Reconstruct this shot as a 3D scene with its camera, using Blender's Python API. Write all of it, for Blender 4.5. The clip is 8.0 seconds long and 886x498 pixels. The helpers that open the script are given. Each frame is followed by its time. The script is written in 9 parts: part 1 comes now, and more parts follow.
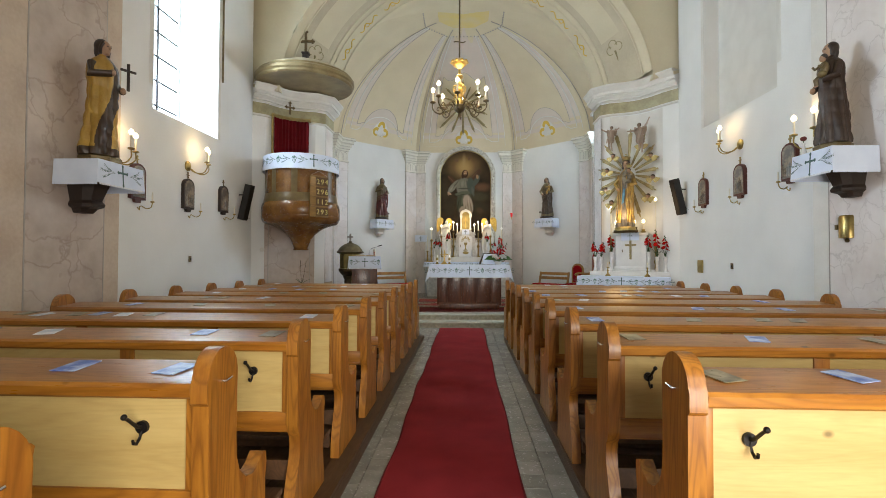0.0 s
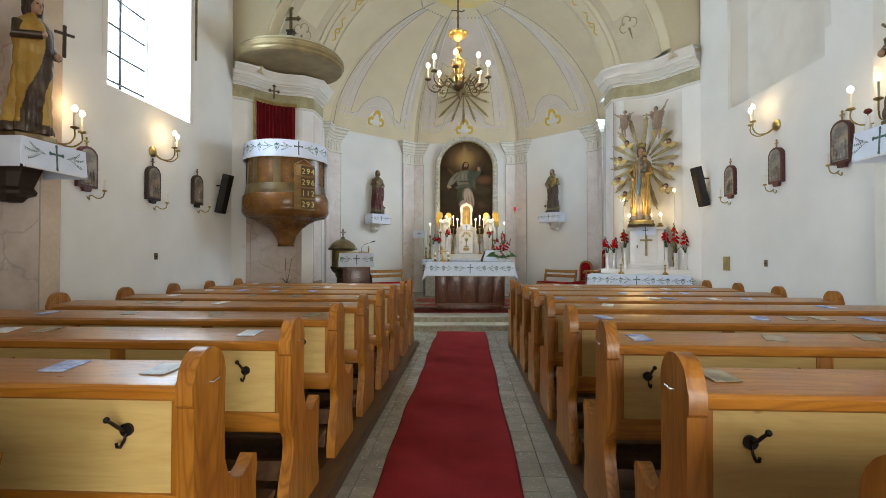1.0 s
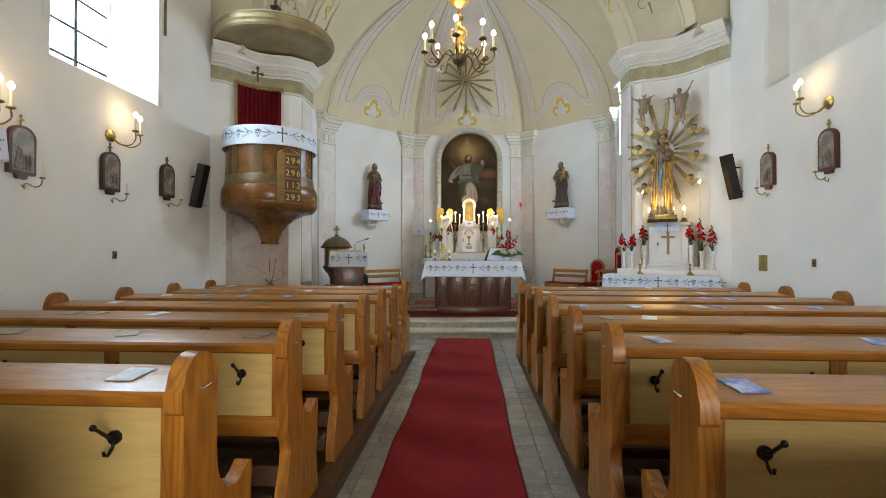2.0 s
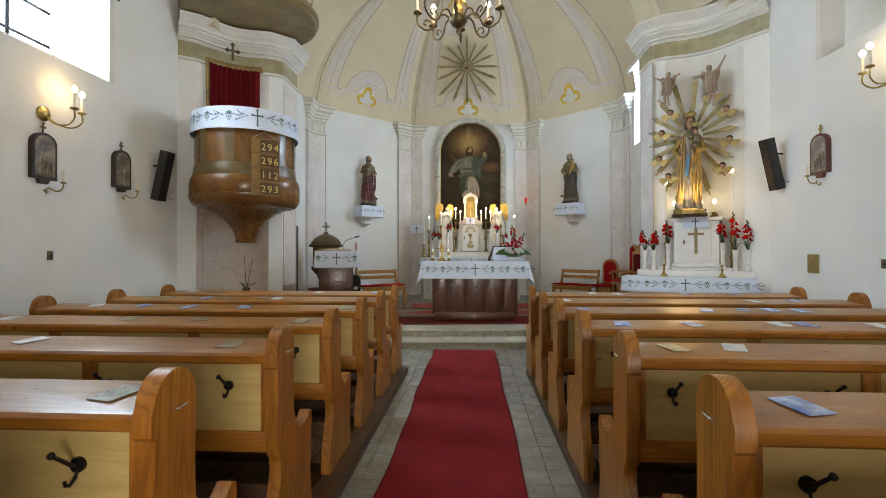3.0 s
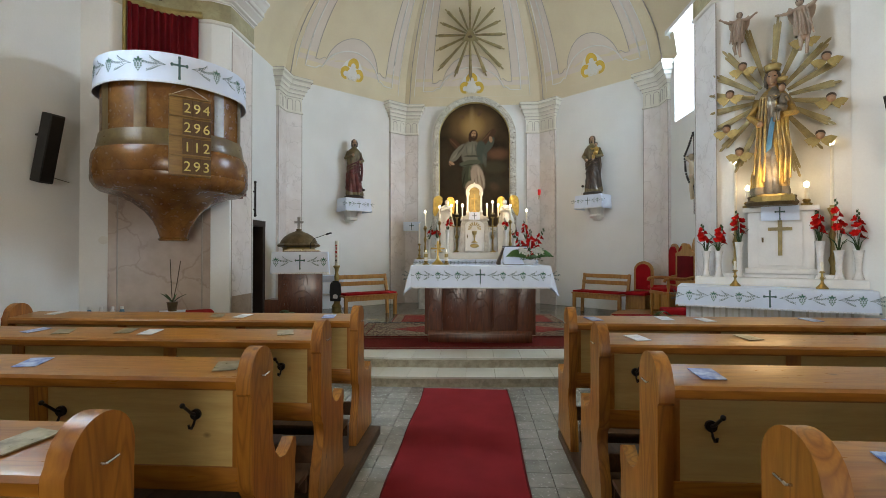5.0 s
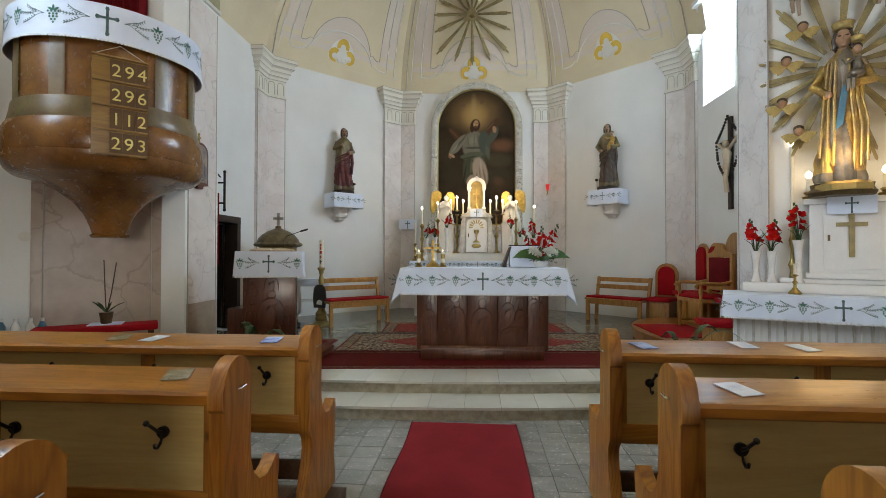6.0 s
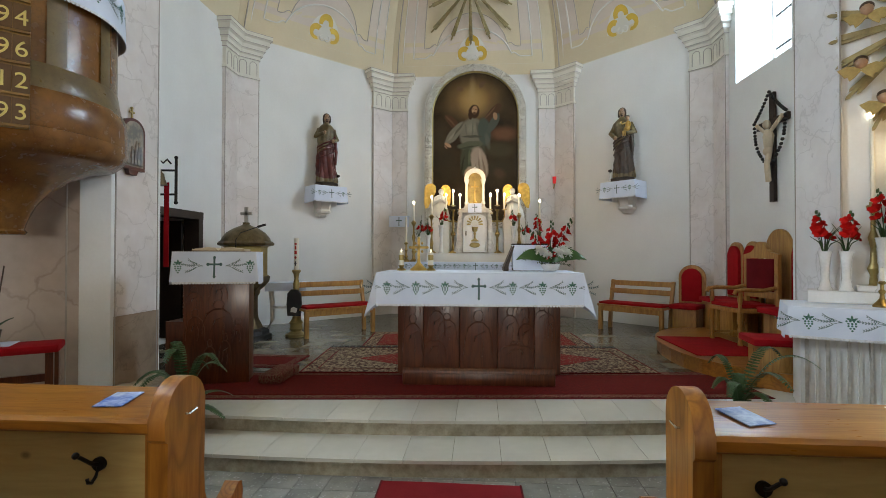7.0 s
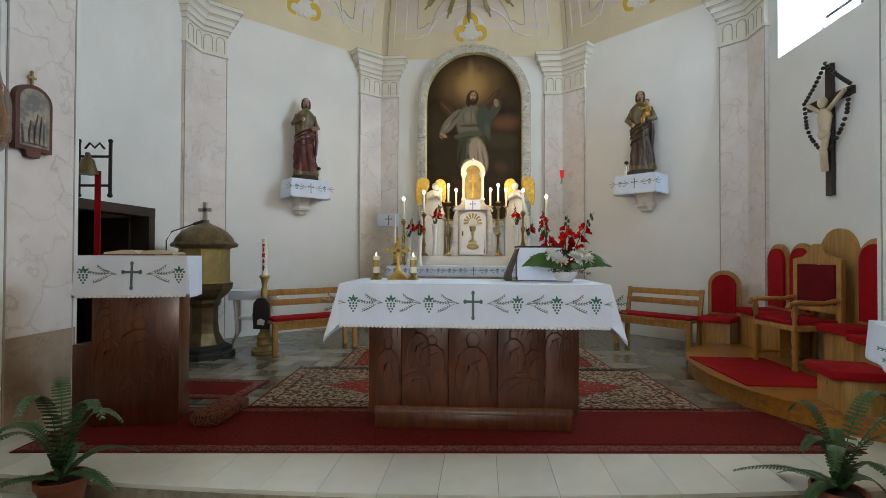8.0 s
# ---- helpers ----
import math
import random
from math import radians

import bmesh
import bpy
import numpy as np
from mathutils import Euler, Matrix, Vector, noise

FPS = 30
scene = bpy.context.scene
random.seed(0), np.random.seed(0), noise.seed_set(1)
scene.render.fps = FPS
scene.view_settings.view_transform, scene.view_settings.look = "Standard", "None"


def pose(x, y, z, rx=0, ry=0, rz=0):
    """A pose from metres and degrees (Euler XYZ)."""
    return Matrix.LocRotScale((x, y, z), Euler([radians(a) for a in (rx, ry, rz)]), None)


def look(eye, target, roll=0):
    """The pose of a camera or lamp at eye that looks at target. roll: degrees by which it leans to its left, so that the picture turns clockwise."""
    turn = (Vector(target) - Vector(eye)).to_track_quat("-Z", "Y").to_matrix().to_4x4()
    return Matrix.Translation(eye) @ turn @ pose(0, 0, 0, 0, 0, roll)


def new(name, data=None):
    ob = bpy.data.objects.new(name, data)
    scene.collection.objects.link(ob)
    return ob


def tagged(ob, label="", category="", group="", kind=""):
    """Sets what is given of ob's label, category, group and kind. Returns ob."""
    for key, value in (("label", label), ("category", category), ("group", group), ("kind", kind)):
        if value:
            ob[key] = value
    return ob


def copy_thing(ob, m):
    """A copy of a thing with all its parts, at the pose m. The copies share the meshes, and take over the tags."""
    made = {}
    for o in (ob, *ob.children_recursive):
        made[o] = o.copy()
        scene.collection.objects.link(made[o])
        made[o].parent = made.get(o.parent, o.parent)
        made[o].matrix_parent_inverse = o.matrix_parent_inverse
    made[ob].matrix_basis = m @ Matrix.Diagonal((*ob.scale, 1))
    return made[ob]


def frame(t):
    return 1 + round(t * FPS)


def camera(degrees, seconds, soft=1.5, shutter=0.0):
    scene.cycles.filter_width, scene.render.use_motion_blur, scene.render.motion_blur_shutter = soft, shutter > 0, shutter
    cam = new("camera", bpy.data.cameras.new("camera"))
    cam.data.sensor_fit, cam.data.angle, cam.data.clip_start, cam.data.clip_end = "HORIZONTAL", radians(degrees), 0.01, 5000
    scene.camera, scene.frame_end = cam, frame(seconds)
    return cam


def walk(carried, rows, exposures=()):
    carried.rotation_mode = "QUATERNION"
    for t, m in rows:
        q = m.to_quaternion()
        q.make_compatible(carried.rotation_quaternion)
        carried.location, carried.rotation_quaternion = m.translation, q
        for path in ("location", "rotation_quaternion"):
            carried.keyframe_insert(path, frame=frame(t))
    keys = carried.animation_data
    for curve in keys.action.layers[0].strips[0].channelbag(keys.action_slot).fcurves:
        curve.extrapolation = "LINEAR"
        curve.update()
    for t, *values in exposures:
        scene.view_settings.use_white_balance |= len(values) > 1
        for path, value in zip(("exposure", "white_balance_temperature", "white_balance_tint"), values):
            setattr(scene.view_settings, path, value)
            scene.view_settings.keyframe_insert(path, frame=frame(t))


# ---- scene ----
EXPOSURE = -0.19
cam = camera(85.0, 8.0, soft=0.4)
PATH = [  # seconds, eye, target, roll
    (0, (0.104, -0.183, 1.466), (0.010, 1.815, 1.507), 0.2),
    (0.5, (0.102, 0.230, 1.447), (0.003, 2.227, 1.483), 0.2),
    (1, (0.135, 0.732, 1.461), (0.034, 2.730, 1.490), 0.1),
    (1.5, (0.145, 1.183, 1.459), (0.037, 3.180, 1.485), 0.1),
    (3, (0.135, 2.692, 1.475), (0.016, 4.689, 1.493), 0.0),
    (3.5, (0.133, 3.194, 1.479), (0.011, 5.190, 1.497), 0.0),
    (4, (0.151, 3.721, 1.492), (0.023, 5.716, 1.511), -0.0),
    (4.5, (0.135, 4.217, 1.499), (0.002, 6.213, 1.516), -0.0),
    (6, (0.146, 5.799, 1.482), (-0.001, 7.795, 1.507), 0.1),
    (6.5, (0.218, 6.342, 1.498), (0.063, 8.337, 1.520), 0.2),
    (7, (0.212, 6.895, 1.497), (0.056, 8.890, 1.520), 0.1),
    (7.5, (0.217, 7.397, 1.507), (0.060, 9.391, 1.532), 0.2),
    (8, (0.258, 7.944, 1.532), (0.096, 9.938, 1.558), 0.2),
]


walk(cam, [(t, look(eye, target, roll)) for t, eye, target, roll in PATH], exposures=[(0.0, EXPOSURE, 6500, 10), (4.0, EXPOSURE - 0.02, 6500, 10), (8.0, EXPOSURE - 0.12, 6500, 10)])

# ---- world, daylight, lamps ----
world = bpy.data.worlds.new("sky")
world.use_nodes = True
scene.world = world
sky = world.node_tree.nodes.new("ShaderNodeTexSky")
sky.sky_type, sky.sun_disc = "NISHITA", False
sky.sun_elevation, sky.sun_rotation = radians(40), radians(60)
background = world.node_tree.nodes["Background"]
background.inputs["Strength"].default_value = 0.12
world.node_tree.links.new(sky.outputs["Color"], background.inputs["Color"])


def area_lamp(name, eye, target, width, height, watts, color):
    data = bpy.data.lights.new(name, "AREA")
    data.shape, data.size, data.size_y, data.energy, data.color = "RECTANGLE", width, height, watts, color
    lamp = new(name, data)
    lamp.matrix_world = look(eye, target)
    return lamp


def point_lamp(name, place, watts, radius=0.05, color=(1.0, 0.62, 0.28)):
    data = bpy.data.lights.new(name, "POINT")
    data.energy, data.shadow_soft_size, data.color = watts, radius, color
    lamp = new(name, data)
    lamp.location = place
    return lamp


DAY = (0.69, 0.86, 1.0)
# daylight in the window openings
area_lamp("daylight_nave_window", (-5.47, 7.775, 5.26), (-3.0, 7.775, 5.1), 1.95, 3.1, 345, DAY)
# this bay is out of view, assumed from the daylight on the east wall
area_lamp("daylight_rear_window", (-5.47, 2.15, 5.26), (-3.0, 2.15, 5.1), 1.95, 3.1, 45, DAY)
area_lamp("daylight_chancel_window", (4.66, 13.39, 5.0), (2.0, 13.39, 4.4), 1.85, 1.85, 228, (0.64, 0.83, 1.0))
# added daylight behind the first step of the walk, from an unseen opening
area_lamp("daylight_rear_wall_window", (1.6, -1.80, 1.45), (1.6, 2.0, 0.9), 2.7, 2.1, 340, (1.0, 0.93, 0.83))
# electric candles
WARM = (1.0, 0.66, 0.32)
point_lamp("chandelier_glow", (-0.01, 7.95, 4.62), 56, 0.30, WARM)
point_lamp("high_altar_glow", (-0.20, 15.72, 2.75), 15, 0.10, WARM)
point_lamp("high_altar_glow", (0.48, 15.72, 2.75), 15, 0.10, WARM)
point_lamp("side_altar_glow", (3.58, 10.56, 2.45), 20, 0.28, WARM)
point_lamp("sconce_glow", (-4.36, 7.92, 3.34), 4.2, 0.05, WARM)
point_lamp("sconce_glow", (-4.34, 6.08, 3.18), 4.2, 0.05, WARM)
point_lamp("sconce_glow", (4.36, 8.1, 3.68), 2.4, 0.05, WARM)
point_lamp("sconce_glow", (4.33, 6.06, 3.36), 2.1, 0.05, WARM)


# ---- materials ----
def material(name, base, other=None, rough=0.5, metal=0.0, scale=5.0, fine=60.0, bump=0.1, depth=0.004, stretch=(1, 1, 1), spread=0.5, coat=0.0, per_object=0.0):
    """A surface whose colour wanders between base and other at two scales, with fine relief."""
    mat = bpy.data.materials.new(name)
    mat.use_nodes = True
    tree = mat.node_tree
    nodes, links = tree.nodes, tree.links
    bsdf = nodes["Principled BSDF"]
    other = other or tuple(c * 0.8 for c in base)
    coord = nodes.new("ShaderNodeTexCoord")
    mapping = nodes.new("ShaderNodeMapping")
    mapping.inputs["Scale"].default_value = stretch
    links.new(coord.outputs["Object"], mapping.inputs["Vector"])
    vector = mapping.outputs["Vector"]
    if per_object:
        info = nodes.new("ShaderNodeObjectInfo")
        shift = nodes.new("ShaderNodeVectorMath")
        shift.operation = "MULTIPLY_ADD"
        links.new(info.outputs["Random"], shift.inputs[0])
        shift.inputs[1].default_value = (37.0, 53.0, 71.0)
        links.new(vector, shift.inputs[2])
        vector = shift.outputs["Vector"]
    large, small = nodes.new("ShaderNodeTexNoise"), nodes.new("ShaderNodeTexNoise")
    for node, s, d in ((large, scale, 4.0), (small, fine, 3.0)):
        node.inputs["Scale"].default_value, node.inputs["Detail"].default_value = s, d
        links.new(vector, node.inputs["Vector"])
    mix = nodes.new("ShaderNodeMath")
    mix.operation = "MULTIPLY_ADD"
    links.new(small.outputs["Fac"], mix.inputs[0])
    mix.inputs[1].default_value = 0.35
    links.new(large.outputs["Fac"], mix.inputs[2])
    ramp = nodes.new("ShaderNodeMapRange")
    ramp.inputs["From Min"].default_value, ramp.inputs["From Max"].default_value = 0.68 - 0.4 * spread, 0.68 + 0.4 * spread
    links.new(mix.outputs[0], ramp.inputs["Value"])
    colour = nodes.new("ShaderNodeMix")
    colour.data_type = "RGBA"
    colour.inputs[6].default_value, colour.inputs[7].default_value = (*base, 1), (*other, 1)
    links.new(ramp.outputs["Result"], colour.inputs[0])
    result = colour.outputs[2]
    if per_object:
        hsv = nodes.new("ShaderNodeHueSaturation")
        value = nodes.new("ShaderNodeMapRange")
        value.inputs["To Min"].default_value, value.inputs["To Max"].default_value = 1 - per_object, 1 + per_object
        links.new(info.outputs["Random"], value.inputs["Value"])
        links.new(value.outputs["Result"], hsv.inputs["Value"])
        links.new(result, hsv.inputs["Color"])
        result = hsv.outputs["Color"]
    links.new(result, bsdf.inputs["Base Color"])
    bsdf.inputs["Metallic"].default_value = metal
    bsdf.inputs["Specular IOR Level"].default_value = 0.12 if rough > 0.8 else 0.5
    gloss = nodes.new("ShaderNodeMapRange")
    gloss.inputs["To Min"].default_value, gloss.inputs["To Max"].default_value = max(0.02, rough - 0.08), min(1, rough + 0.1)
    links.new(small.outputs["Fac"], gloss.inputs["Value"])
    links.new(gloss.outputs["Result"], bsdf.inputs["Roughness"])
    bsdf.inputs["Coat Weight"].default_value, bsdf.inputs["Coat Roughness"].default_value = coat, 0.15
    if bump:
        relief = nodes.new("ShaderNodeBump")
        relief.inputs["Strength"].default_value, relief.inputs["Distance"].default_value = bump, depth
        links.new(mix.outputs[0], relief.inputs["Height"])
        links.new(relief.outputs["Normal"], bsdf.inputs["Normal"])
    return mat


def marbled(name, base, vein, cloud, scale=1.0, rough=0.45, strength=0.8, thick=0.03):
    """Painted or real marble: soft clouds and thin veins."""
    mat = material(name, base, cloud, rough=rough, scale=2.2 * scale, fine=9 * scale, bump=0.03, spread=0.45)
    nodes, links = mat.node_tree.nodes, mat.node_tree.links
    bsdf = nodes["Principled BSDF"]
    before = bsdf.inputs["Base Color"].links[0].from_socket
    coord = next(n for n in nodes if n.bl_idname == "ShaderNodeMapping").outputs["Vector"]
    warp = nodes.new("ShaderNodeTexNoise")
    warp.inputs["Scale"].default_value, warp.inputs["Detail"].default_value = 1.6 * scale, 5
    links.new(coord, warp.inputs["Vector"])
    add = nodes.new("ShaderNodeVectorMath")
    add.operation = "MULTIPLY_ADD"
    links.new(warp.outputs["Color"], add.inputs[0])
    add.inputs[1].default_value = (1.1, 1.1, 1.1)
    links.new(coord, add.inputs[2])
    cells = nodes.new("ShaderNodeTexVoronoi")
    cells.feature = "DISTANCE_TO_EDGE"
    cells.inputs["Scale"].default_value = 1.7 * scale
    links.new(add.outputs["Vector"], cells.inputs["Vector"])
    line = nodes.new("ShaderNodeMapRange")
    line.inputs["From Min"].default_value, line.inputs["From Max"].default_value = 0.0, thick
    line.inputs["To Min"].default_value, line.inputs["To Max"].default_value = strength, 0.0
    links.new(cells.outputs["Distance"], line.inputs["Value"])
    fade = nodes.new("ShaderNodeMath")
    fade.operation = "MULTIPLY"
    links.new(line.outputs["Result"], fade.inputs[0])
    links.new(warp.outputs["Fac"], fade.inputs[1])
    blend = nodes.new("ShaderNodeMix")
    blend.data_type = "RGBA"
    links.new(fade.outputs[0], blend.inputs[0])
    links.new(before, blend.inputs[6])
    blend.inputs[7].default_value = (*vein, 1)
    links.new(blend.outputs[2], bsdf.inputs["Base Color"])
    return mat


def patterned(name, colours, scale=14.0, rough=0.95):
    """A woven carpet: a dense figure of several colours."""
    mat = material(name, colours[0], colours[1], rough=rough, scale=scale, fine=220, bump=0.5, depth=0.003, spread=0.12)
    nodes, links = mat.node_tree.nodes, mat.node_tree.links
    bsdf = nodes["Principled BSDF"]
    before = bsdf.inputs["Base Color"].links[0].from_socket
    coord = next(n for n in nodes if n.bl_idname == "ShaderNodeMapping").outputs["Vector"]
    cells = nodes.new("ShaderNodeTexVoronoi")
    cells.inputs["Scale"].default_value = scale * 1.3
    links.new(coord, cells.inputs["Vector"])
    step = nodes.new("ShaderNodeMath")
    step.operation = "LESS_THAN"
    links.new(cells.outputs["Distance"], step.inputs[0])
    step.inputs[1].default_value = 0.3
    blend = nodes.new("ShaderNodeMix")
    blend.data_type = "RGBA"
    links.new(step.outputs[0], blend.inputs[0])
    links.new(before, blend.inputs[6])
    blend.inputs[7].default_value = (*colours[2], 1)
    links.new(blend.outputs[2], bsdf.inputs["Base Color"])
    return mat


def wood(name, light, dark, along="x", rough=0.3, coat=0.5, per_object=0.07, lines=0.55, knots=True, fine=14):
    """Varnished softwood: long grain lines round a wandering heart, and some dark knots."""
    long_way = {"x": (1.0, 9, 9), "y": (9, 1.0, 9), "z": (9, 9, 1.0)}[along]
    mat = material(name, light, dark, rough=rough, scale=2.2, fine=fine, bump=0.02, stretch=long_way, coat=coat, per_object=per_object)
    nodes, links = mat.node_tree.nodes, mat.node_tree.links
    bsdf = nodes["Principled BSDF"]
    before = bsdf.inputs["Base Color"].links[0].from_socket
    shift = next(n for n in nodes if n.bl_idname == "ShaderNodeVectorMath").outputs["Vector"]
    field = nodes.new("ShaderNodeTexNoise")
    field.inputs["Scale"].default_value, field.inputs["Detail"].default_value = 0.75, 1.0
    links.new(shift, field.inputs["Vector"])
    times = nodes.new("ShaderNodeMath")
    times.operation = "MULTIPLY"
    links.new(field.outputs["Fac"], times.inputs[0])
    times.inputs[1].default_value = 15.0
    fold = nodes.new("ShaderNodeMath")
    fold.operation = "PINGPONG"
    links.new(times.outputs[0], fold.inputs[0])
    fold.inputs[1].default_value = 0.5
    line = nodes.new("ShaderNodeMapRange")
    line.inputs["From Min"].default_value, line.inputs["From Max"].default_value = 0.22, 0.5
    line.inputs["To Max"].default_value = lines
    links.new(fold.outputs[0], line.inputs["Value"])
    grain = nodes.new("ShaderNodeMix")
    grain.data_type = "RGBA"
    links.new(line.outputs["Result"], grain.inputs[0])
    links.new(before, grain.inputs[6])
    grain.inputs[7].default_value = (*(c * 0.62 for c in dark), 1)
    result = grain.outputs[2]
    if knots:
        squash = nodes.new("ShaderNodeVectorMath")
        squash.operation = "MULTIPLY"
        squash.inputs[1].default_value = tuple(2.6 if v == 1.0 else 0.42 for v in long_way)
        links.new(shift, squash.inputs[0])
        cells = nodes.new("ShaderNodeTexVoronoi")
        cells.inputs["Scale"].default_value = 1.15
        links.new(squash.outputs["Vector"], cells.inputs["Vector"])
        spot = nodes.new("ShaderNodeMapRange")
        spot.inputs["From Min"].default_value, spot.inputs["From Max"].default_value = 0.030, 0.070
        spot.inputs["To Min"].default_value, spot.inputs["To Max"].default_value = 0.85, 0.0
        links.new(cells.outputs["Distance"], spot.inputs["Value"])
        knot = nodes.new("ShaderNodeMix")
        knot.data_type = "RGBA"
        links.new(spot.outputs["Result"], knot.inputs[0])
        links.new(result, knot.inputs[6])
        knot.inputs[7].default_value = (*(c * 0.33 for c in dark), 1)
        result = knot.outputs[2]
    links.new(result, bsdf.inputs["Base Color"])
    return mat


def glowing(name, colour, strength):
    mat = bpy.data.materials.new(name)
    mat.use_nodes = True
    bsdf = mat.node_tree.nodes["Principled BSDF"]
    bsdf.inputs["Base Color"].default_value = (*colour, 1)
    bsdf.inputs["Emission Color"].default_value = (*colour, 1)
    bsdf.inputs["Emission Strength"].default_value = strength
    return mat


PLASTER = material("white_plaster", (0.79, 0.80, 0.79), (0.73, 0.74, 0.73), rough=0.85, scale=1.3, fine=45, bump=0.12)
CREAM = material("cream_plaster", (0.69, 0.61, 0.435), (0.64, 0.56, 0.395), rough=0.85, scale=1.6, fine=30, bump=0.08)
PALE = material("pale_yellow_plaster", (0.63, 0.575, 0.42), (0.58, 0.525, 0.38), rough=0.85, scale=1.6, fine=30, bump=0.08)
PINK = material("pink_plaster", (0.68, 0.605, 0.53), (0.64, 0.565, 0.50), rough=0.85, scale=2.0, fine=30, bump=0.08)
TAUPE = material("taupe_plaster", (0.55, 0.49, 0.36), (0.46, 0.41, 0.30), rough=0.85, scale=1.8, fine=25, bump=0.08)
# warm lamp glow on the west nave pilaster, put into the plaster colour
GLOWTAN = material("tan_plaster", (0.60, 0.50, 0.40), (0.48, 0.38, 0.30), rough=0.85, scale=2.4, fine=25, bump=0.08)
CAPITAL = material("cream_white_stucco", (0.74, 0.72, 0.64), (0.67, 0.65, 0.57), rough=0.8, scale=3, fine=50, bump=0.06)
FOOTBAND = material("pale_cream_band", (0.72, 0.68, 0.55), (0.67, 0.63, 0.50), rough=0.85, scale=2, fine=30, bump=0.06)
CROWNGLOW = material("yellow_crown_paint", (0.72, 0.58, 0.22), (0.68, 0.58, 0.33), rough=0.85, scale=2.5, fine=30, bump=0.08)
STUCCO = material("white_stucco", (0.73, 0.72, 0.68), (0.65, 0.64, 0.60), rough=0.8, scale=3, fine=50, bump=0.06)
FRIEZE = marbled("green_marbled_frieze", (0.42, 0.38, 0.22), (0.2, 0.17, 0.09), (0.28, 0.25, 0.14), 2.0)
MARBLE = marbled("painted_pink_marble", (0.75, 0.71, 0.69), (0.40, 0.35, 0.33), (0.66, 0.605, 0.58), 1.2)
PALEMARBLE = marbled("painted_white_marble", (0.79, 0.79, 0.80), (0.46, 0.45, 0.46), (0.71, 0.70, 0.71), 1.2)
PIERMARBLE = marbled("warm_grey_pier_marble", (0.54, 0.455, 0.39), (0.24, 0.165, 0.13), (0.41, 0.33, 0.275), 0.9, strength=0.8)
GREYMARBLE = marbled("grey_veined_marble", (0.62, 0.60, 0.55), (0.22, 0.2, 0.17), (0.42, 0.4, 0.36), 5.0)
FRAMEMARBLE = marbled("veined_frame_marble", (0.70, 0.68, 0.62), (0.05, 0.04, 0.03), (0.50, 0.47, 0.40), 5.0, strength=1.8, thick=0.10)
OLIVEPAINT = material("faded_olive_paint", (0.25, 0.22, 0.12), (0.32, 0.28, 0.17), rough=0.9, bump=0)
CANOPY = material("dull_bronzed_wood", (0.33, 0.26, 0.13), (0.20, 0.15, 0.075), rough=0.42, metal=0.35, scale=3, bump=0.1)
CANOPY_UNDER = material("taupe_painted_boards", (0.15, 0.12, 0.08), (0.10, 0.078, 0.052), rough=0.6, scale=3, bump=0.08)
STAINED = marbled("stained_tan_pier_foot", (0.36, 0.27, 0.195), (0.15, 0.10, 0.07), (0.26, 0.19, 0.135), 1.6, strength=0.8)
TAUPEPAINT = material("taupe_painted_wood", (0.40, 0.31, 0.24), (0.26, 0.19, 0.14), rough=0.5, scale=7, bump=0.2)
RAYGILT = material("faded_gilded_rays", (0.38, 0.31, 0.14), (0.22, 0.18, 0.09), rough=0.5, metal=0.35, scale=9, bump=0.2)
GROOVE = material("painted_grey_line", (0.45, 0.42, 0.38), rough=0.9, bump=0)
PINE = wood("varnished_pine", (0.395, 0.165, 0.021), (0.265, 0.095, 0.011), "x", 0.30, 0.16, 0.09, 0.45)
PINE_UP = wood("varnished_pine_upright", (0.41, 0.172, 0.021), (0.245, 0.086, 0.010), "z", 0.38, 0.10, 0.12, 0.60)
BOARD = wood("pale_pine_panel", (0.53, 0.395, 0.155), (0.45, 0.315, 0.11), "x", 0.4, 0.2, 0.05, 0.12)
# board colour is darkened to carry the shade under the pews
PLANK = wood("worn_platform_board", (0.085, 0.040, 0.015), (0.05, 0.023, 0.009), "y", 0.5, 0.0, 0.1, 0.4)
DARKWOOD = wood("dark_carved_wood", (0.132, 0.036, 0.010), (0.060, 0.014, 0.005), "z", 0.32, 0.3, 0.03, 0.4, False)
BROWNWOOD = marbled("brown_marbled_wood", (0.225, 0.100, 0.022), (0.070, 0.028, 0.007), (0.120, 0.049, 0.011), 2.2, rough=0.24, strength=0.7)
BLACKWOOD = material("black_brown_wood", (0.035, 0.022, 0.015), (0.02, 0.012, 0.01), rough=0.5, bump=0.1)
OAK = wood("golden_pine", (0.46, 0.245, 0.060), (0.31, 0.145, 0.030), "z", 0.36, 0.3, 0.05, 0.4)
IRON = material("black_iron", (0.025, 0.022, 0.02), rough=0.45, metal=0.7, bump=0.1)
STEEL = material("bright_steel", (0.6, 0.6, 0.6), rough=0.25, metal=1.0, bump=0)
BRASS = material("aged_brass", (0.46, 0.35, 0.13), (0.25, 0.18, 0.07), rough=0.3, metal=1.0, scale=9, bump=0.1)
BRONZE = material("dark_bronze", (0.20, 0.15, 0.08), (0.11, 0.08, 0.04), rough=0.42, metal=0.8, scale=9, bump=0.15)
GOLD = material("gilding", (0.68, 0.48, 0.16), (0.46, 0.31, 0.09), rough=0.3, metal=0.9, scale=8, bump=0.15)
OLDGOLD = material("dull_gilding", (0.46, 0.36, 0.14), (0.30, 0.23, 0.09), rough=0.42, metal=0.7, scale=8, bump=0.15)
OCHRE = material("ochre_paint", (0.68, 0.46, 0.06), (0.55, 0.36, 0.04), rough=0.7, bump=0.05)
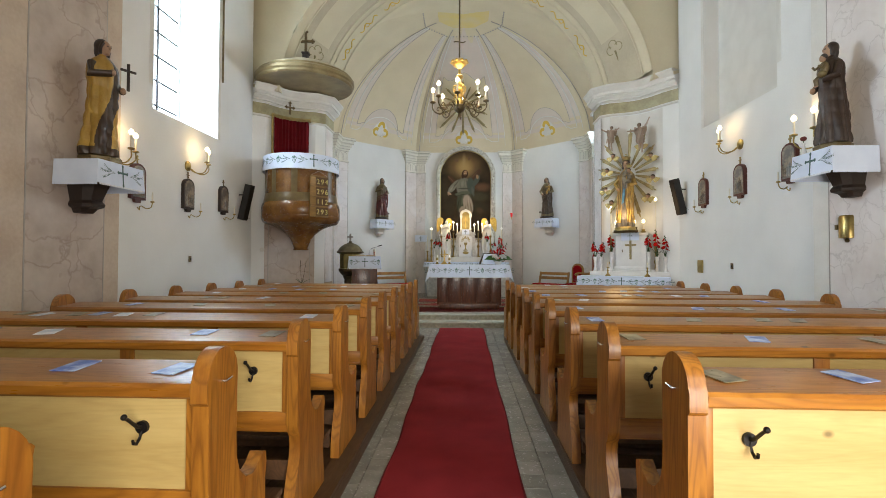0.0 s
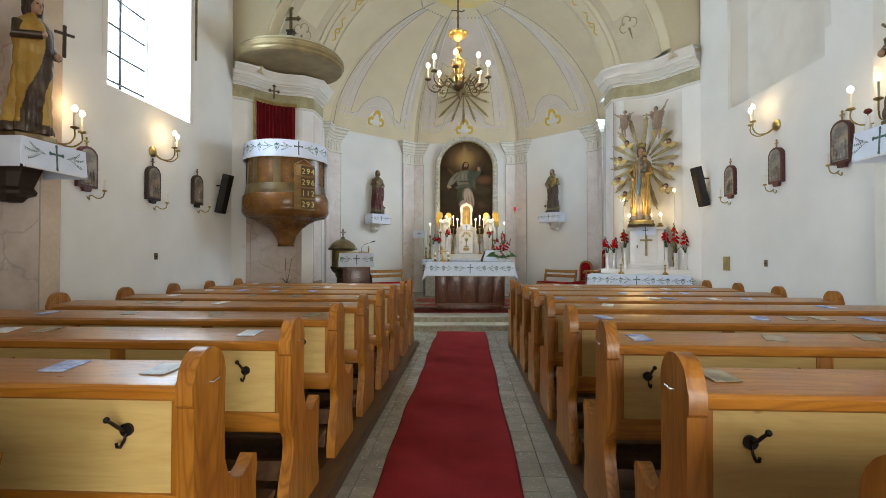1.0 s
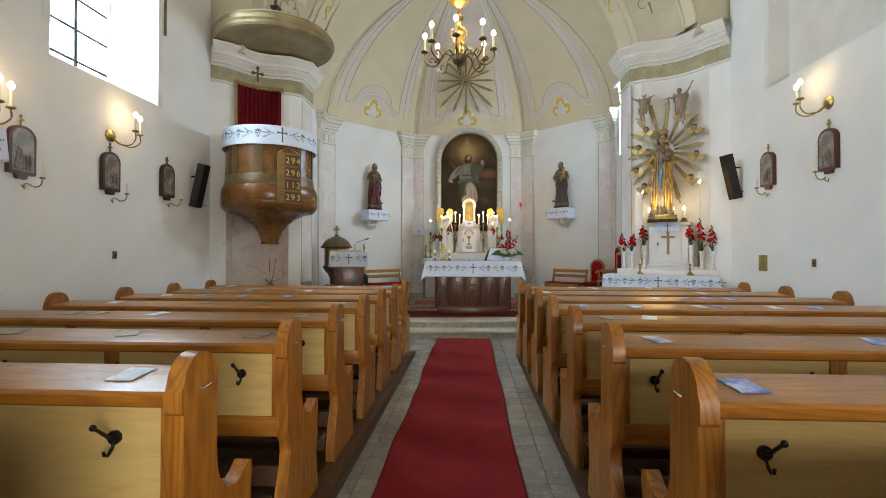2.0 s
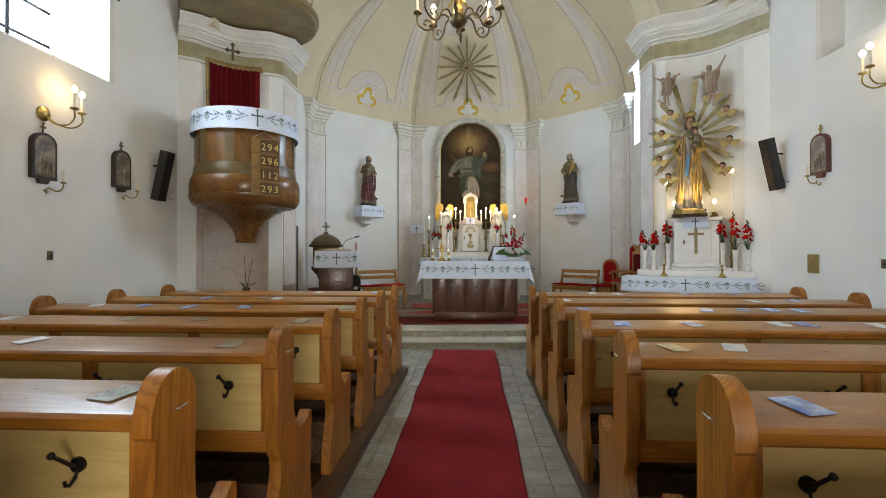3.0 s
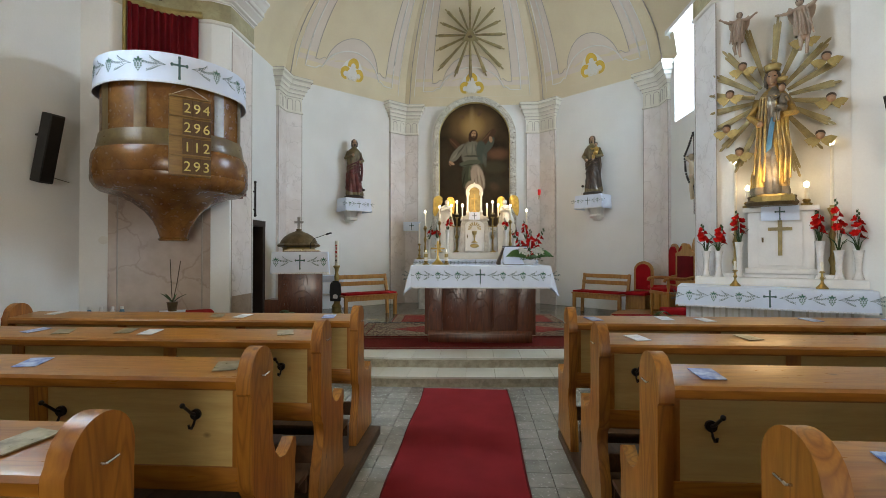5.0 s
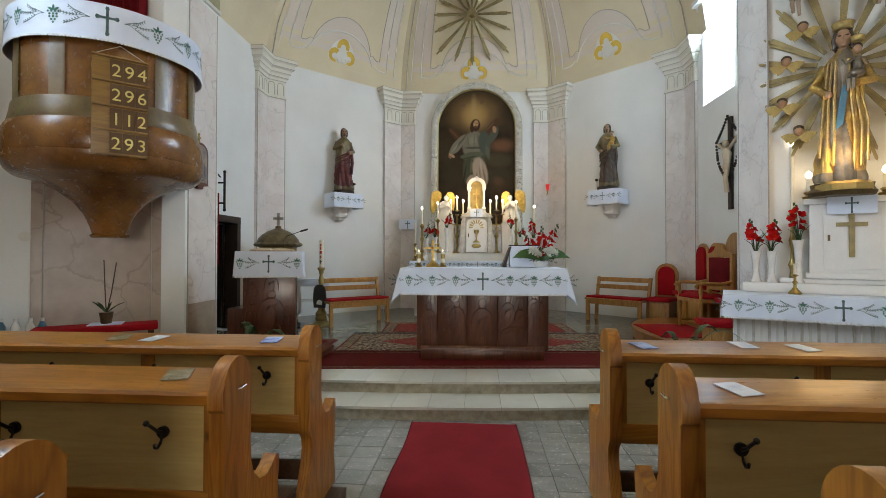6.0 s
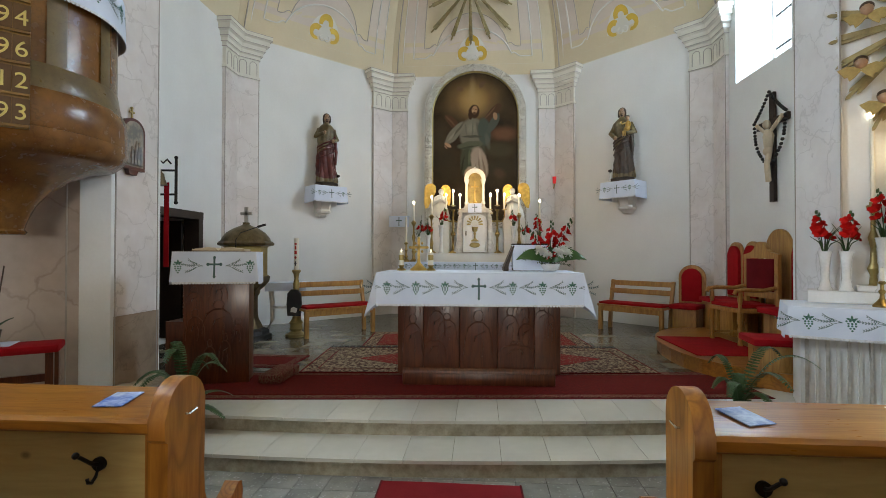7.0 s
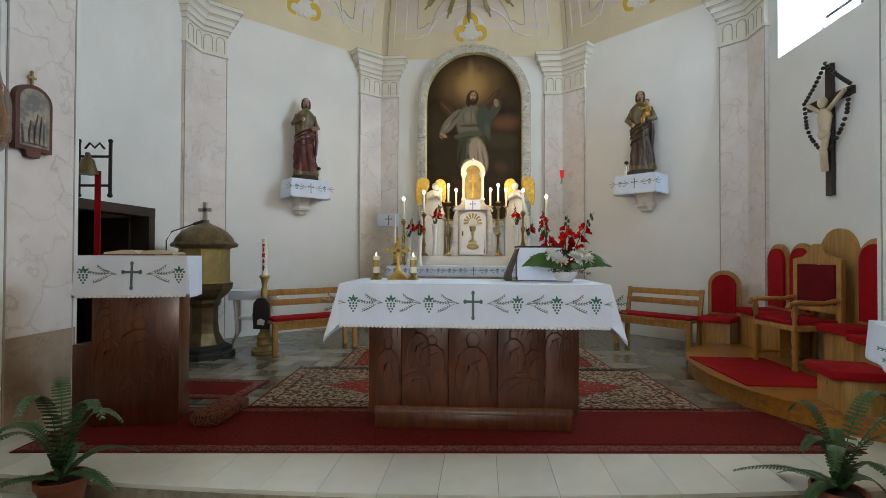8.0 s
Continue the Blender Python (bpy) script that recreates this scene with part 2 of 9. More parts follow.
# cool daylight cast on the white linen is put into its bluish base colour
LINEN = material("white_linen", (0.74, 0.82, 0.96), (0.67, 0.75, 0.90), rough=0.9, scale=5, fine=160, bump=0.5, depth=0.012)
LACE = material("white_lace", (0.78, 0.82, 0.88), (0.62, 0.65, 0.70), rough=0.95, scale=60, fine=180, bump=0.8, spread=0.2)
STITCH = material("green_grey_embroidery", (0.060, 0.12, 0.135), (0.13, 0.20, 0.215), rough=0.9, scale=60, fine=150, bump=0.4)
STITCHGREEN = material("green_embroidery", (0.05, 0.14, 0.125), (0.10, 0.22, 0.19), rough=0.9, scale=60, fine=150, bump=0.4)
RUNNER = material("red_runner_pile", (0.235, 0.018, 0.022), (0.185, 0.013, 0.017), rough=0.97, scale=3, fine=240, bump=0.6, depth=0.004)
REDCLOTH = material("red_upholstery", (0.33, 0.006, 0.010), (0.25, 0.005, 0.008), rough=0.88, scale=5, fine=150, bump=0.3)
CURTAIN = material("dark_red_curtain", (0.16, 0.008, 0.012), (0.10, 0.005, 0.008), rough=0.9, scale=4, fine=120, bump=0.2)
TILE = material("grey_floor_tile", (0.29, 0.285, 0.255), (0.20, 0.195, 0.175), rough=0.24, scale=7, fine=40, bump=0.08, depth=0.002, per_object=0.13)
CHANCELTILE = material("brown_grey_chancel_tile", (0.20, 0.19, 0.155), (0.11, 0.10, 0.078), rough=0.2, scale=2.5, fine=24, bump=0.03, depth=0.002, per_object=0.45)
TRAVERTINE = material("polished_step_tile", (0.60, 0.59, 0.52), (0.53, 0.52, 0.45), rough=0.17, scale=2, fine=9, bump=0.03, per_object=0.06)
RISER = marbled("mottled_step_riser", (0.40, 0.36, 0.27), (0.15, 0.12, 0.08), (0.25, 0.215, 0.15), 6.0, rough=0.4)
OLIVE = marbled("olive_brown_marbling", (0.165, 0.115, 0.042), (0.08, 0.05, 0.018), (0.105, 0.07, 0.026), 2.5, rough=0.3)
WINGGILT = material("feathered_gilding", (0.66, 0.46, 0.11), (0.40, 0.27, 0.06), rough=0.40, metal=0.7, scale=22, bump=0.4)
WORNGILT = material("worn_gilded_cloth", (0.62, 0.41, 0.11), (0.30, 0.21, 0.10), rough=0.36, metal=0.6, scale=5, bump=0.25, spread=0.3)
GOLDCLOTH = material("painted_golden_mantle", (0.46, 0.29, 0.055), (0.32, 0.18, 0.03), rough=0.42, bump=0.1)
HABIT = material("painted_dark_habit", (0.055, 0.032, 0.02), (0.03, 0.018, 0.012), rough=0.45, bump=0.1)
BOARDWOOD = wood("golden_brown_board", (0.27, 0.155, 0.035), (0.19, 0.098, 0.020), "x", 0.35, 0.3, 0.08, 0.3, False)
CARDWOOD = material("brown_number_card", (0.115, 0.058, 0.016), (0.085, 0.042, 0.012), rough=0.5, bump=0.03)
MORTAR = material("dark_joint", (0.17, 0.165, 0.15), rough=0.9, bump=0.2)
WHITEPAINT = material("white_paint", (0.78, 0.78, 0.77), (0.7, 0.7, 0.69), rough=0.4, scale=4, fine=50, bump=0.05)
PORCELAIN = material("white_porcelain", (0.8, 0.8, 0.79), rough=0.15, bump=0, coat=0.5)
WAX = material("candle_wax", (0.82, 0.78, 0.66), rough=0.45, bump=0.03)
BLACK = material("matt_black", (0.015, 0.015, 0.016), (0.025, 0.025, 0.026), rough=0.6, bump=0.1)
TERRACOTTA = material("terracotta", (0.26, 0.075, 0.035), (0.20, 0.058, 0.028), rough=0.8, bump=0.15)
SOIL = material("dark_soil", (0.035, 0.025, 0.018), rough=1, bump=0.8, fine=90, depth=0.01)
LEAF = material("fern_leaf", (0.030, 0.080, 0.016), (0.018, 0.050, 0.010), rough=0.45, scale=12, bump=0.1)
BROADLEAF = material("broad_leaf", (0.04, 0.12, 0.022), (0.028, 0.08, 0.018), rough=0.35, scale=12, bump=0.1)
REDFLOWER = material("red_gladiolus", (0.50, 0.008, 0.006), (0.34, 0.005, 0.004), rough=0.85, scale=30, bump=0.1)
WHITEFLOWER = material("white_chrysanthemum", (0.8, 0.8, 0.76), (0.7, 0.72, 0.62), rough=0.7, scale=30, bump=0.2)
FLESH = material("pale_statue_paint", (0.40, 0.25, 0.155), (0.30, 0.18, 0.11), rough=0.45, bump=0.05)
ROBE_BROWN = material("painted_brown_robe", (0.065, 0.036, 0.018), (0.030, 0.018, 0.010), rough=0.38, scale=6, bump=0.2)
ROBE_RED = material("painted_red_robe", (0.125, 0.014, 0.009), (0.055, 0.008, 0.007), rough=0.36, scale=6, bump=0.25)
ROBE_OCHRE = material("painted_ochre_robe", (0.20, 0.155, 0.065), (0.085, 0.060, 0.026), rough=0.38, scale=6, bump=0.25)
ROBE_BLUE = material("painted_blue_cloth", (0.09, 0.24, 0.36), (0.05, 0.15, 0.25), rough=0.45, bump=0.1)
ROBE_SILVER = material("silvered_cloth", (0.26, 0.225, 0.175), (0.14, 0.12, 0.09), rough=0.4, metal=0.4, scale=7, bump=0.3)
IVORY = material("ivory_paint", (0.62, 0.52, 0.37), (0.50, 0.41, 0.28), rough=0.5, bump=0.05)
BULB = glowing("lit_candle_bulb", (1.0, 0.83, 0.52), 14.0)
FLAME = glowing("small_flame", (1.0, 0.8, 0.45), 10.0)


# ---- tools ----
def thing(name, place=(0, 0, 0), turn=0.0, label="", category="", group="", kind=""):
    ob = new(name)
    ob.empty_display_size = 0.1
    ob.matrix_world = pose(*place, 0, 0, turn)
    return tagged(ob, label, category, group, kind)


def mesh_object(name, bm, mats, smooth=False):
    data = bpy.data.meshes.new(name)
    bmesh.ops.recalc_face_normals(bm, faces=bm.faces)
    bm.to_mesh(data)
    bm.free()
    for mat in (mats if isinstance(mats, (list, tuple)) else [mats]):
        data.materials.append(mat)
    if smooth:
        data.shade_smooth()
        data.set_sharp_from_angle(angle=radians(38))
    return new(name, data)


def part(name, bm, mats, parent, label="", smooth=True):
    ob = mesh_object(name, bm, mats, smooth)
    ob.parent = parent
    if label:
        ob["label"] = label
    return ob


def single(name, bm, mats, label="", category="", group="", kind="", place=(0, 0, 0), turn=0.0, smooth=True):
    ob = mesh_object(name, bm, mats, smooth)
    ob.matrix_world = pose(*place, 0, 0, turn)
    return tagged(ob, label, category, group, kind)


def box(bm, x0, x1, y0, y1, z0, z1, bevel=0.0, slot=0):
    made = bmesh.ops.create_cube(bm, size=1.0, matrix=Matrix.LocRotScale(((x0 + x1) / 2, (y0 + y1) / 2, (z0 + z1) / 2), None, (abs(x1 - x0), abs(y1 - y0), abs(z1 - z0))))
    faces = {f for v in made["verts"] for f in v.link_faces}
    for f in faces:
        f.material_index = slot
    if bevel:
        edges = list({e for v in made["verts"] for e in v.link_edges})
        bmesh.ops.bevel(bm, geom=edges, offset=bevel, segments=2, affect="EDGES", profile=0.6)
    return bm


def boxes(*sizes, bevel=0.0):
    bm = bmesh.new()
    for s in sizes:
        box(bm, *s, bevel=bevel)
    return bm


def prism(bm, outline, axis, low, high, slot=0):
    """A flat outline, pushed along an axis from low to high. The outline's two coordinates are the other two axes in order."""
    def spot(p, d):
        return {"x": (d, p[0], p[1]), "y": (p[0], d, p[1]), "z": (p[0], p[1], d)}[axis]
    lower = [bm.verts.new(spot(p, low)) for p in outline]
    upper = [bm.verts.new(spot(p, high)) for p in outline]
    n = len(outline)
    faces = [bm.faces.new(lower), bm.faces.new(upper[::-1])]
    faces += [bm.faces.new((lower[i], upper[i], upper[(i + 1) % n], lower[(i + 1) % n])) for i in range(n)]
    for f in faces:
        f.material_index = slot
    return bm


def lathe(bm, profile, centre=(0, 0, 0), steps=20, slot=0, start=0.0, sweep=360.0, squash=1.0):
    """A turned form from (radius, height) pairs."""
    full = sweep >= 359.9
    count = steps if full else steps + 1
    rings = []
    for r, z in profile:
        ring = []
        for i in range(count):
            a = radians(start + sweep * i / steps)
            ring.append(bm.verts.new((centre[0] + r * math.cos(a), centre[1] + r * squash * math.sin(a), centre[2] + z)))
        rings.append(ring)
    for a, b in zip(rings, rings[1:]):
        for i in range(count if full else count - 1):
            j = (i + 1) % count
            bm.faces.new((a[i], a[j], b[j], b[i])).material_index = slot
    if full:
        for ring in (rings[0], rings[-1]):
            bm.faces.new(ring).material_index = slot
    return bm


def rod(bm, points, radius, steps=8, slot=0, taper=1.0):
    """A round rod along points."""
    pts = [Vector(p) for p in points]
    rings = []
    for i, p in enumerate(pts):
        way = (pts[min(i + 1, len(pts) - 1)] - pts[max(i - 1, 0)]).normalized()
        side = way.cross(Vector((0, 0, 1)) if abs(way.z) < 0.9 else Vector((1, 0, 0))).normalized()
        up = side.cross(way)
        r = radius * (1 + (taper - 1) * i / max(1, len(pts) - 1))
        rings.append([bm.verts.new(p + r * (math.cos(6.2832 * k / steps) * side + math.sin(6.2832 * k / steps) * up)) for k in range(steps)])
    for a, b in zip(rings, rings[1:]):
        for i in range(steps):
            bm.faces.new((a[i], a[(i + 1) % steps], b[(i + 1) % steps], b[i])).material_index = slot
    bm.faces.new(rings[0]).material_index = slot
    bm.faces.new(rings[-1]).material_index = slot
    return bm


def bent(points, n=6):
    """Points of a smooth curve through the given ones."""
    pts = [Vector(p) for p in points]
    out = []
    for i in range(len(pts) - 1):
        p0, p1, p2, p3 = pts[max(i - 1, 0)], pts[i], pts[i + 1], pts[min(i + 2, len(pts) - 1)]
        for k in range(n):
            t = k / n
            out.append(0.5 * ((2 * p1) + (p2 - p0) * t + (2 * p0 - 5 * p1 + 4 * p2 - p3) * t * t + (3 * p1 - p0 - 3 * p2 + p3) * t ** 3))
    return out + [pts[-1]]


def ball(bm, centre, radius, scale=(1, 1, 1), slot=0, u=14, v=9):
    made = bmesh.ops.create_uvsphere(bm, u_segments=u, v_segments=v, radius=radius, matrix=Matrix.LocRotScale(centre, None, scale))
    for f in {f for p in made["verts"] for f in p.link_faces}:
        f.material_index = slot
    return bm


def arc(cx, cy, r, a0, a1, n=12, squash=1.0):
    return [(cx + r * math.cos(radians(a0 + (a1 - a0) * i / n)), cy + r * squash * math.sin(radians(a0 + (a1 - a0) * i / n))) for i in range(n + 1)]


def sheet(bm, grid, slot=0):
    """A surface over a grid of points."""
    rows = [[bm.verts.new(p) for p in row] for row in grid]
    for a, b in zip(rows, rows[1:]):
        for i in range(len(a) - 1):
            bm.faces.new((a[i], a[i + 1], b[i + 1], b[i])).material_index = slot
    return bm


# ---- the large structure ----
AX = 0.03            # the church's long axis
NAVE = 4.6           # half width of the nave
CHANCEL = 3.97       # half width of the chancel
STEP = 0.12          # height of one altar step
FLOOR2 = 2 * STEP    # chancel floor


def wall_along_y(name, x0, x1, y0, y1, z0, z1, holes, mat):
    """A straight wall with rectangular openings (y from, y to, z from, z to)."""
    bm = bmesh.new()
    at = y0
    for a, b, low, high in sorted(holes):
        box(bm, x0, x1, at, a, z0, z1)
        if low > z0:
            box(bm, x0, x1, a, b, z0, low)
        box(bm, x0, x1, a, b, high, z1)
        at = b
    box(bm, x0, x1, at, y1, z0, z1)
    bmesh.ops.remove_doubles(bm, verts=bm.verts, dist=0.0005)
    return single(name, bm, mat, kind="structure", smooth=False)


# the west wall's second opening is the assumed bay out of view
wall_along_y("wall_west", -5.5, -NAVE, -5.0, 10.2, 0, 8.2, [(6.83, 8.72, 3.72, 6.8), (1.2, 3.1, 3.72, 6.8)], PLASTER)
wall_along_y("wall_east", NAVE, 5.2, -5.0, 10.2, 0, 8.2, [(6.98, 9.12, 3.97, 6.8)], PLASTER)
wall_along_y("chancel_wall_west", -4.7, -CHANCEL, 11.9, 15.1, 0, 10.8, [(12.42, 13.84, FLOOR2, 2.12)], PLASTER)
wall_along_y("chancel_wall_east", CHANCEL, 4.7, 11.9, 15.1, 0, 10.8, [(12.45, 14.33, 4.03, 6.9)], PLASTER)
# unseen rear wall placed close to the start, open where the added lamp stands
single("wall_south", boxes((-5.2, 0.2, -2.1, -1.75, 0, 11), (3.0, 5.2, -2.1, -1.75, 0, 11), (0.2, 3.0, -2.1, -1.75, 2.55, 11), (0.2, 3.0, -2.1, -1.75, 0, 0.35)), PLASTER, kind="structure", smooth=False)
# back of the shallow blind window in the east wall
single("blind_window_back", boxes((4.88, 5.0, 6.9, 9.2, 3.9, 6.9)), STUCCO, kind="structure", smooth=False)

# apse: two slanted walls and the end wall, each with its thickness
B_W, C_W, C_E, B_E = (-CHANCEL, 14.82), (-1.70, 17.1), (1.76, 17.1), (CHANCEL, 14.95)


def plan_wall(name, p, q, z0, z1, thick, mat):
    (ax, ay), (bx, by) = p, q
    way = Vector((bx - ax, by - ay)).normalized()
    out = Vector((-way.y, way.x)) * thick
    ext = way * 0.25
    bm = prism(bmesh.new(), [(ax, ay), (bx, by), (bx + out.x + ext.x, by + out.y + ext.y), (ax + out.x - ext.x, ay + out.y - ext.y)], "z", z0, z1)
    return single(name, bm, mat, kind="structure", smooth=False)


plan_wall("apse_wall_west", B_W, C_W, 0, 5.29, 0.5, PLASTER)
plan_wall("apse_wall_north", C_W, C_E, 0, 5.29, 0.5, PLASTER)
plan_wall("apse_wall_east", C_E, B_E, 0, 5.29, 0.5, PLASTER)


# chancel arch: hollowed slanted piers, splayed soffit, spandrel
def pier_plan(side):
    pts = [(-5.2, 10.2), (-4.6, 10.2), (-4.38, 10.37)]
    for i in range(1, 12):
        s = i / 12
        x, y = -4.38 + s * (-3.46 + 4.38), 10.37 + s * (11.06 - 10.37)
        dent = 0.17 * math.sin(math.pi * s)
        pts.append((x - 0.6 * dent, y + 0.8 * dent))
    pts += [(-3.46, 11.06), (-3.27, 11.2), (-3.27, 11.9), (-5.2, 11.9)]
    return [(x * -side, y + (0.12 if side > 0 and 10.2 < y < 11.9 else 0)) for x, y in pts]


PIER_TOP = {-1: 4.95, 1: 5.12}
for side, word in ((-1, "west"), (1, "east")):
    single("arch_pier_" + word, prism(bmesh.new(), pier_plan(side), "z", 0, PIER_TOP[side] + 0.3), PLASTER, kind="structure", smooth=False)


def offset_path(pts, d):
    """Shift an open plan line sideways by d, to its right."""
    out = []
    for i, p in enumerate(pts):
        a, b = Vector(pts[max(0, i - 1)]), Vector(pts[min(len(pts) - 1, i + 1)])
        way = (b - a).normalized()
        out.append((p[0] + way.y * d, p[1] - way.x * d))
    return out


def moulding(name, pts, profile, mat, flip=1.0, **tags):
    """A cornice: profile of (stand-out, height) drawn along an open plan line."""
    bm = bmesh.new()
    grid = [[(x, y, z) for x, y in offset_path(pts, d * flip)] for d, z in profile]
    sheet(bm, grid)
    return single(name, bm, mat, kind="structure", **tags)


def cornice_profile(z, tall=0.36, out=0.26):
    steps = [(0.0, 0.0), (0.03, 0.0), (0.03, 0.06), (0.07, 0.10), (0.09, 0.10), (0.09, 0.18), (0.14, 0.26), (0.20, 0.34), (0.20, 0.42), (0.24, 0.44), (0.24, 0.62), (0.27, 0.66), (0.30, 0.80), (0.36, 0.90), (0.36, 1.0), (0.0, 1.03)]
    return [(d / 0.36 * out, z + h * tall) for d, h in steps]


for side, word in ((-1, "west"), (1, "east")):
    line = pier_plan(side)[1:-1]
    moulding("pier_cornice_" + word, line, cornice_profile(PIER_TOP[side]), STUCCO, flip=-side)
    z = PIER_TOP[side]
    moulding("pier_frieze_" + word, line, [(0.0, z - 0.27), (0.012, z - 0.27), (0.012, z - 0.02), (0.0, z - 0.02)], FRIEZE, flip=-side)
    moulding("pier_fillet_" + word, line, [(0.0, z - 0.32), (0.03, z - 0.315), (0.035, z - 0.28), (0.0, z - 0.26)], STUCCO, flip=-side)


def soffit_point(theta, v, lift=0.0):
    """On the splayed arch: v 0 at the nave side, 1 at the chancel side."""
    a = radians(theta)
    r = 4.12 + (3.30 - 4.12) * v - lift
    h = 3.80 + (3.34 - 3.80) * v - lift
    return (AX + r * math.cos(a), 10.32 + 1.58 * v, 4.98 + h * math.sin(a))


def soffit_band(name, v0, v1, t0, t1, lift, mat, n=40):
    grid = [[soffit_point(t0 + (t1 - t0) * i / n, v0 + (v1 - v0) * j / 3, lift) for j in range(4)] for i in range(n + 1)]
    return single(name, sheet(bmesh.new(), grid), mat, kind="structure")


soffit_band("arch_soffit", 0, 1, 8.5, 174, 0.0, PALE, 60)
soffit_band("arch_painted_band", 0.14, 0.72, 8, 172, 0.004, TAUPE, 60)
for low, high in ((26, 50), (56, 84), (96, 124), (130, 154)):
    soffit_band("arch_painted_panel", 0.27, 0.60, low, high, 0.008, PALE, 14)
for v in (0.14, 0.72, 0.0, 1.0, 0.8):
    bm = rod(bmesh.new(), [soffit_point(9 + 164 * i / 60, v, 0.01) for i in range(61)], 0.022, 6)
    single("arch_moulding_line", bm, PALE, kind="structure")
# spandrels on the nave side and on the chancel side
for name, y, v in (("spandrel_nave", 10.32, 0), ("spandrel_chancel", 11.9, 1)):
    inner = [soffit_point(8.5 + 165.5 * i / 60, v) for i in range(61)]
    outer = []
    for x, _, z in inner:
        dx, dz = x - AX, z - 4.98
        k = max(abs(dx) / 5.3, max(dz, 0) / 5.5)
        outer.append((AX + dx / k, y, 4.98 + dz / k))
    single(name, sheet(bmesh.new(), [inner, outer]), PALE if v == 0 else PLASTER, kind="structure", smooth=False)

# wall above the piers, behind the foot of the arch
single("arch_shoulder_west", boxes((-5.2, -4.06, 10.34, 11.88, 5.2, 6.6)), PALE, kind="structure", smooth=False)
single("arch_shoulder_east", boxes((4.12, 5.2, 10.34, 11.88, 5.37, 6.6)), PALE, kind="structure", smooth=False)


def on_soffit(theta, v, along, across):
    """A place on the arch: metres along the curve and across it from (theta, v)."""
    return soffit_point(theta + math.degrees(along / 3.9), v + across / 1.75, 0.012)


# painted palmettes at the feet of the arch and scrolls along its inner band
for theta, way in ((19, 1), (161, -1)):
    bm = bmesh.new()
    for a0, c_along, c_across, r in ((0, 0.30, 0.0, 0.11), (1, 0.20, 0.13, 0.10), (2, 0.20, -0.13, 0.10)):
        rod(bm, [on_soffit(theta, 0.44, way * (c_along + r * math.cos(radians(k + (0, 75, -75)[a0]))), c_across + r * math.sin(radians(k + (0, 75, -75)[a0]))) for k in range(-120, 121, 20)], 0.009, 4)
    rod(bm, [on_soffit(theta, 0.44, way * 0.14, 0), on_soffit(theta, 0.44, way * -0.12, 0.02)], 0.028, 5, taper=0.2)
    single("arch_palmette", bm, OLIVEPAINT, kind="structure")
    bm = bmesh.new()
    for start in (26, 40, 54):
        th = start if way > 0 else 180 - start
        rod(bm, [on_soffit(th, 0.90, way * 0.009 * k, 0.055 * math.sin(k * 0.16)) for k in range(0, 81, 3)], 0.012, 4)
        rod(bm, [on_soffit(th, 0.90, way * (0.30 + 0.07 * math.cos(k * 0.5)), 0.06 * math.sin(k * 0.5)) for k in range(11)], 0.010, 4)
    single("arch_scroll", bm, OCHRE, kind="structure")

# nave vault
bm = bmesh.new()
rows = []
for j in range(17):
    y = -5.2 + 15.55 * j / 16
    rows.append([(5.0 * math.cos(radians(180 * i / 40)), y, 7.3 + 2.4 * math.sin(radians(180 * i / 40))) for i in range(41)])
sheet(bm, rows)
single("ceiling", bm, PALE, kind="structure")
# unseen flat deck, added to keep the daylight out above the vaults
single("roof", boxes((-5.6, 5.6, -5.6, 18.4, 10.9, 11.1)), PLASTER, kind="structure", smooth=False)

# apse vault: curved segments that lean to one crown
CROWN = (AX, 13.35, 8.38)
BASE = [(-CHANCEL, 11.9), B_W, C_W, C_E, B_E, (CHANCEL, 11.9)]
SPRING = 5.28
RISE = CROWN[2] - SPRING


def vault_point(seg, u, q, lift=0.0):
    """On segment seg: u 0 to 1 along its foot, q 0 at the foot to 1 at the crown."""
    (ax, ay), (bx, by) = BASE[seg], BASE[seg + 1]
    x, y = ax + (bx - ax) * u, ay + (by - ay) * u
    k = q
    z = SPRING + RISE * (1 - (1 - q) ** 2) ** 0.58
    d = Vector((CROWN[0] - x, CROWN[1] - y)).normalized() * lift * (1 - q)
    return (x + (CROWN[0] - x) * k + d.x, y + (CROWN[1] - y) * k + d.y, z - lift * q)


def vault_at(seg, u, h, lift=0.0):
    """On segment seg at h metres above its foot."""
    return vault_point(seg, u, 1 - math.sqrt(1 - min(1.0, h / RISE) ** (1 / 0.58)), lift)


def vault_patch(name, seg, u0, u1, q0, q1, lift, mat, n=8, m=14, skip=None):
    bm = bmesh.new()
    grid = [[vault_point(seg, u0 + (u1 - u0) * i / n, q0 + (q1 - q0) * j / m, lift) for i in range(n + 1)] for j in range(m + 1)]
    rows = [[bm.verts.new(p) for p in row] for row in grid]
    for j in range(m):
        for i in range(n):
            if skip and skip(u0 + (u1 - u0) * (i + 0.5) / n, q0 + (q1 - q0) * (j + 0.5) / m):
                continue
            bm.faces.new((rows[j][i], rows[j][i + 1], rows[j + 1][i + 1], rows[j + 1][i]))
    bmesh.ops.remove_doubles(bm, verts=bm.verts, dist=0.0005)
    return single(name, bm, mat, kind="structure")


for seg in range(5):
    hole = (lambda u, q: 0.25 < u < 0.82 and q < 0.0227) if seg == 4 else None
    vault_patch("apse_vault", seg, 0, 1, 0, 1, 0.0, CREAM, 16, 44, hole)
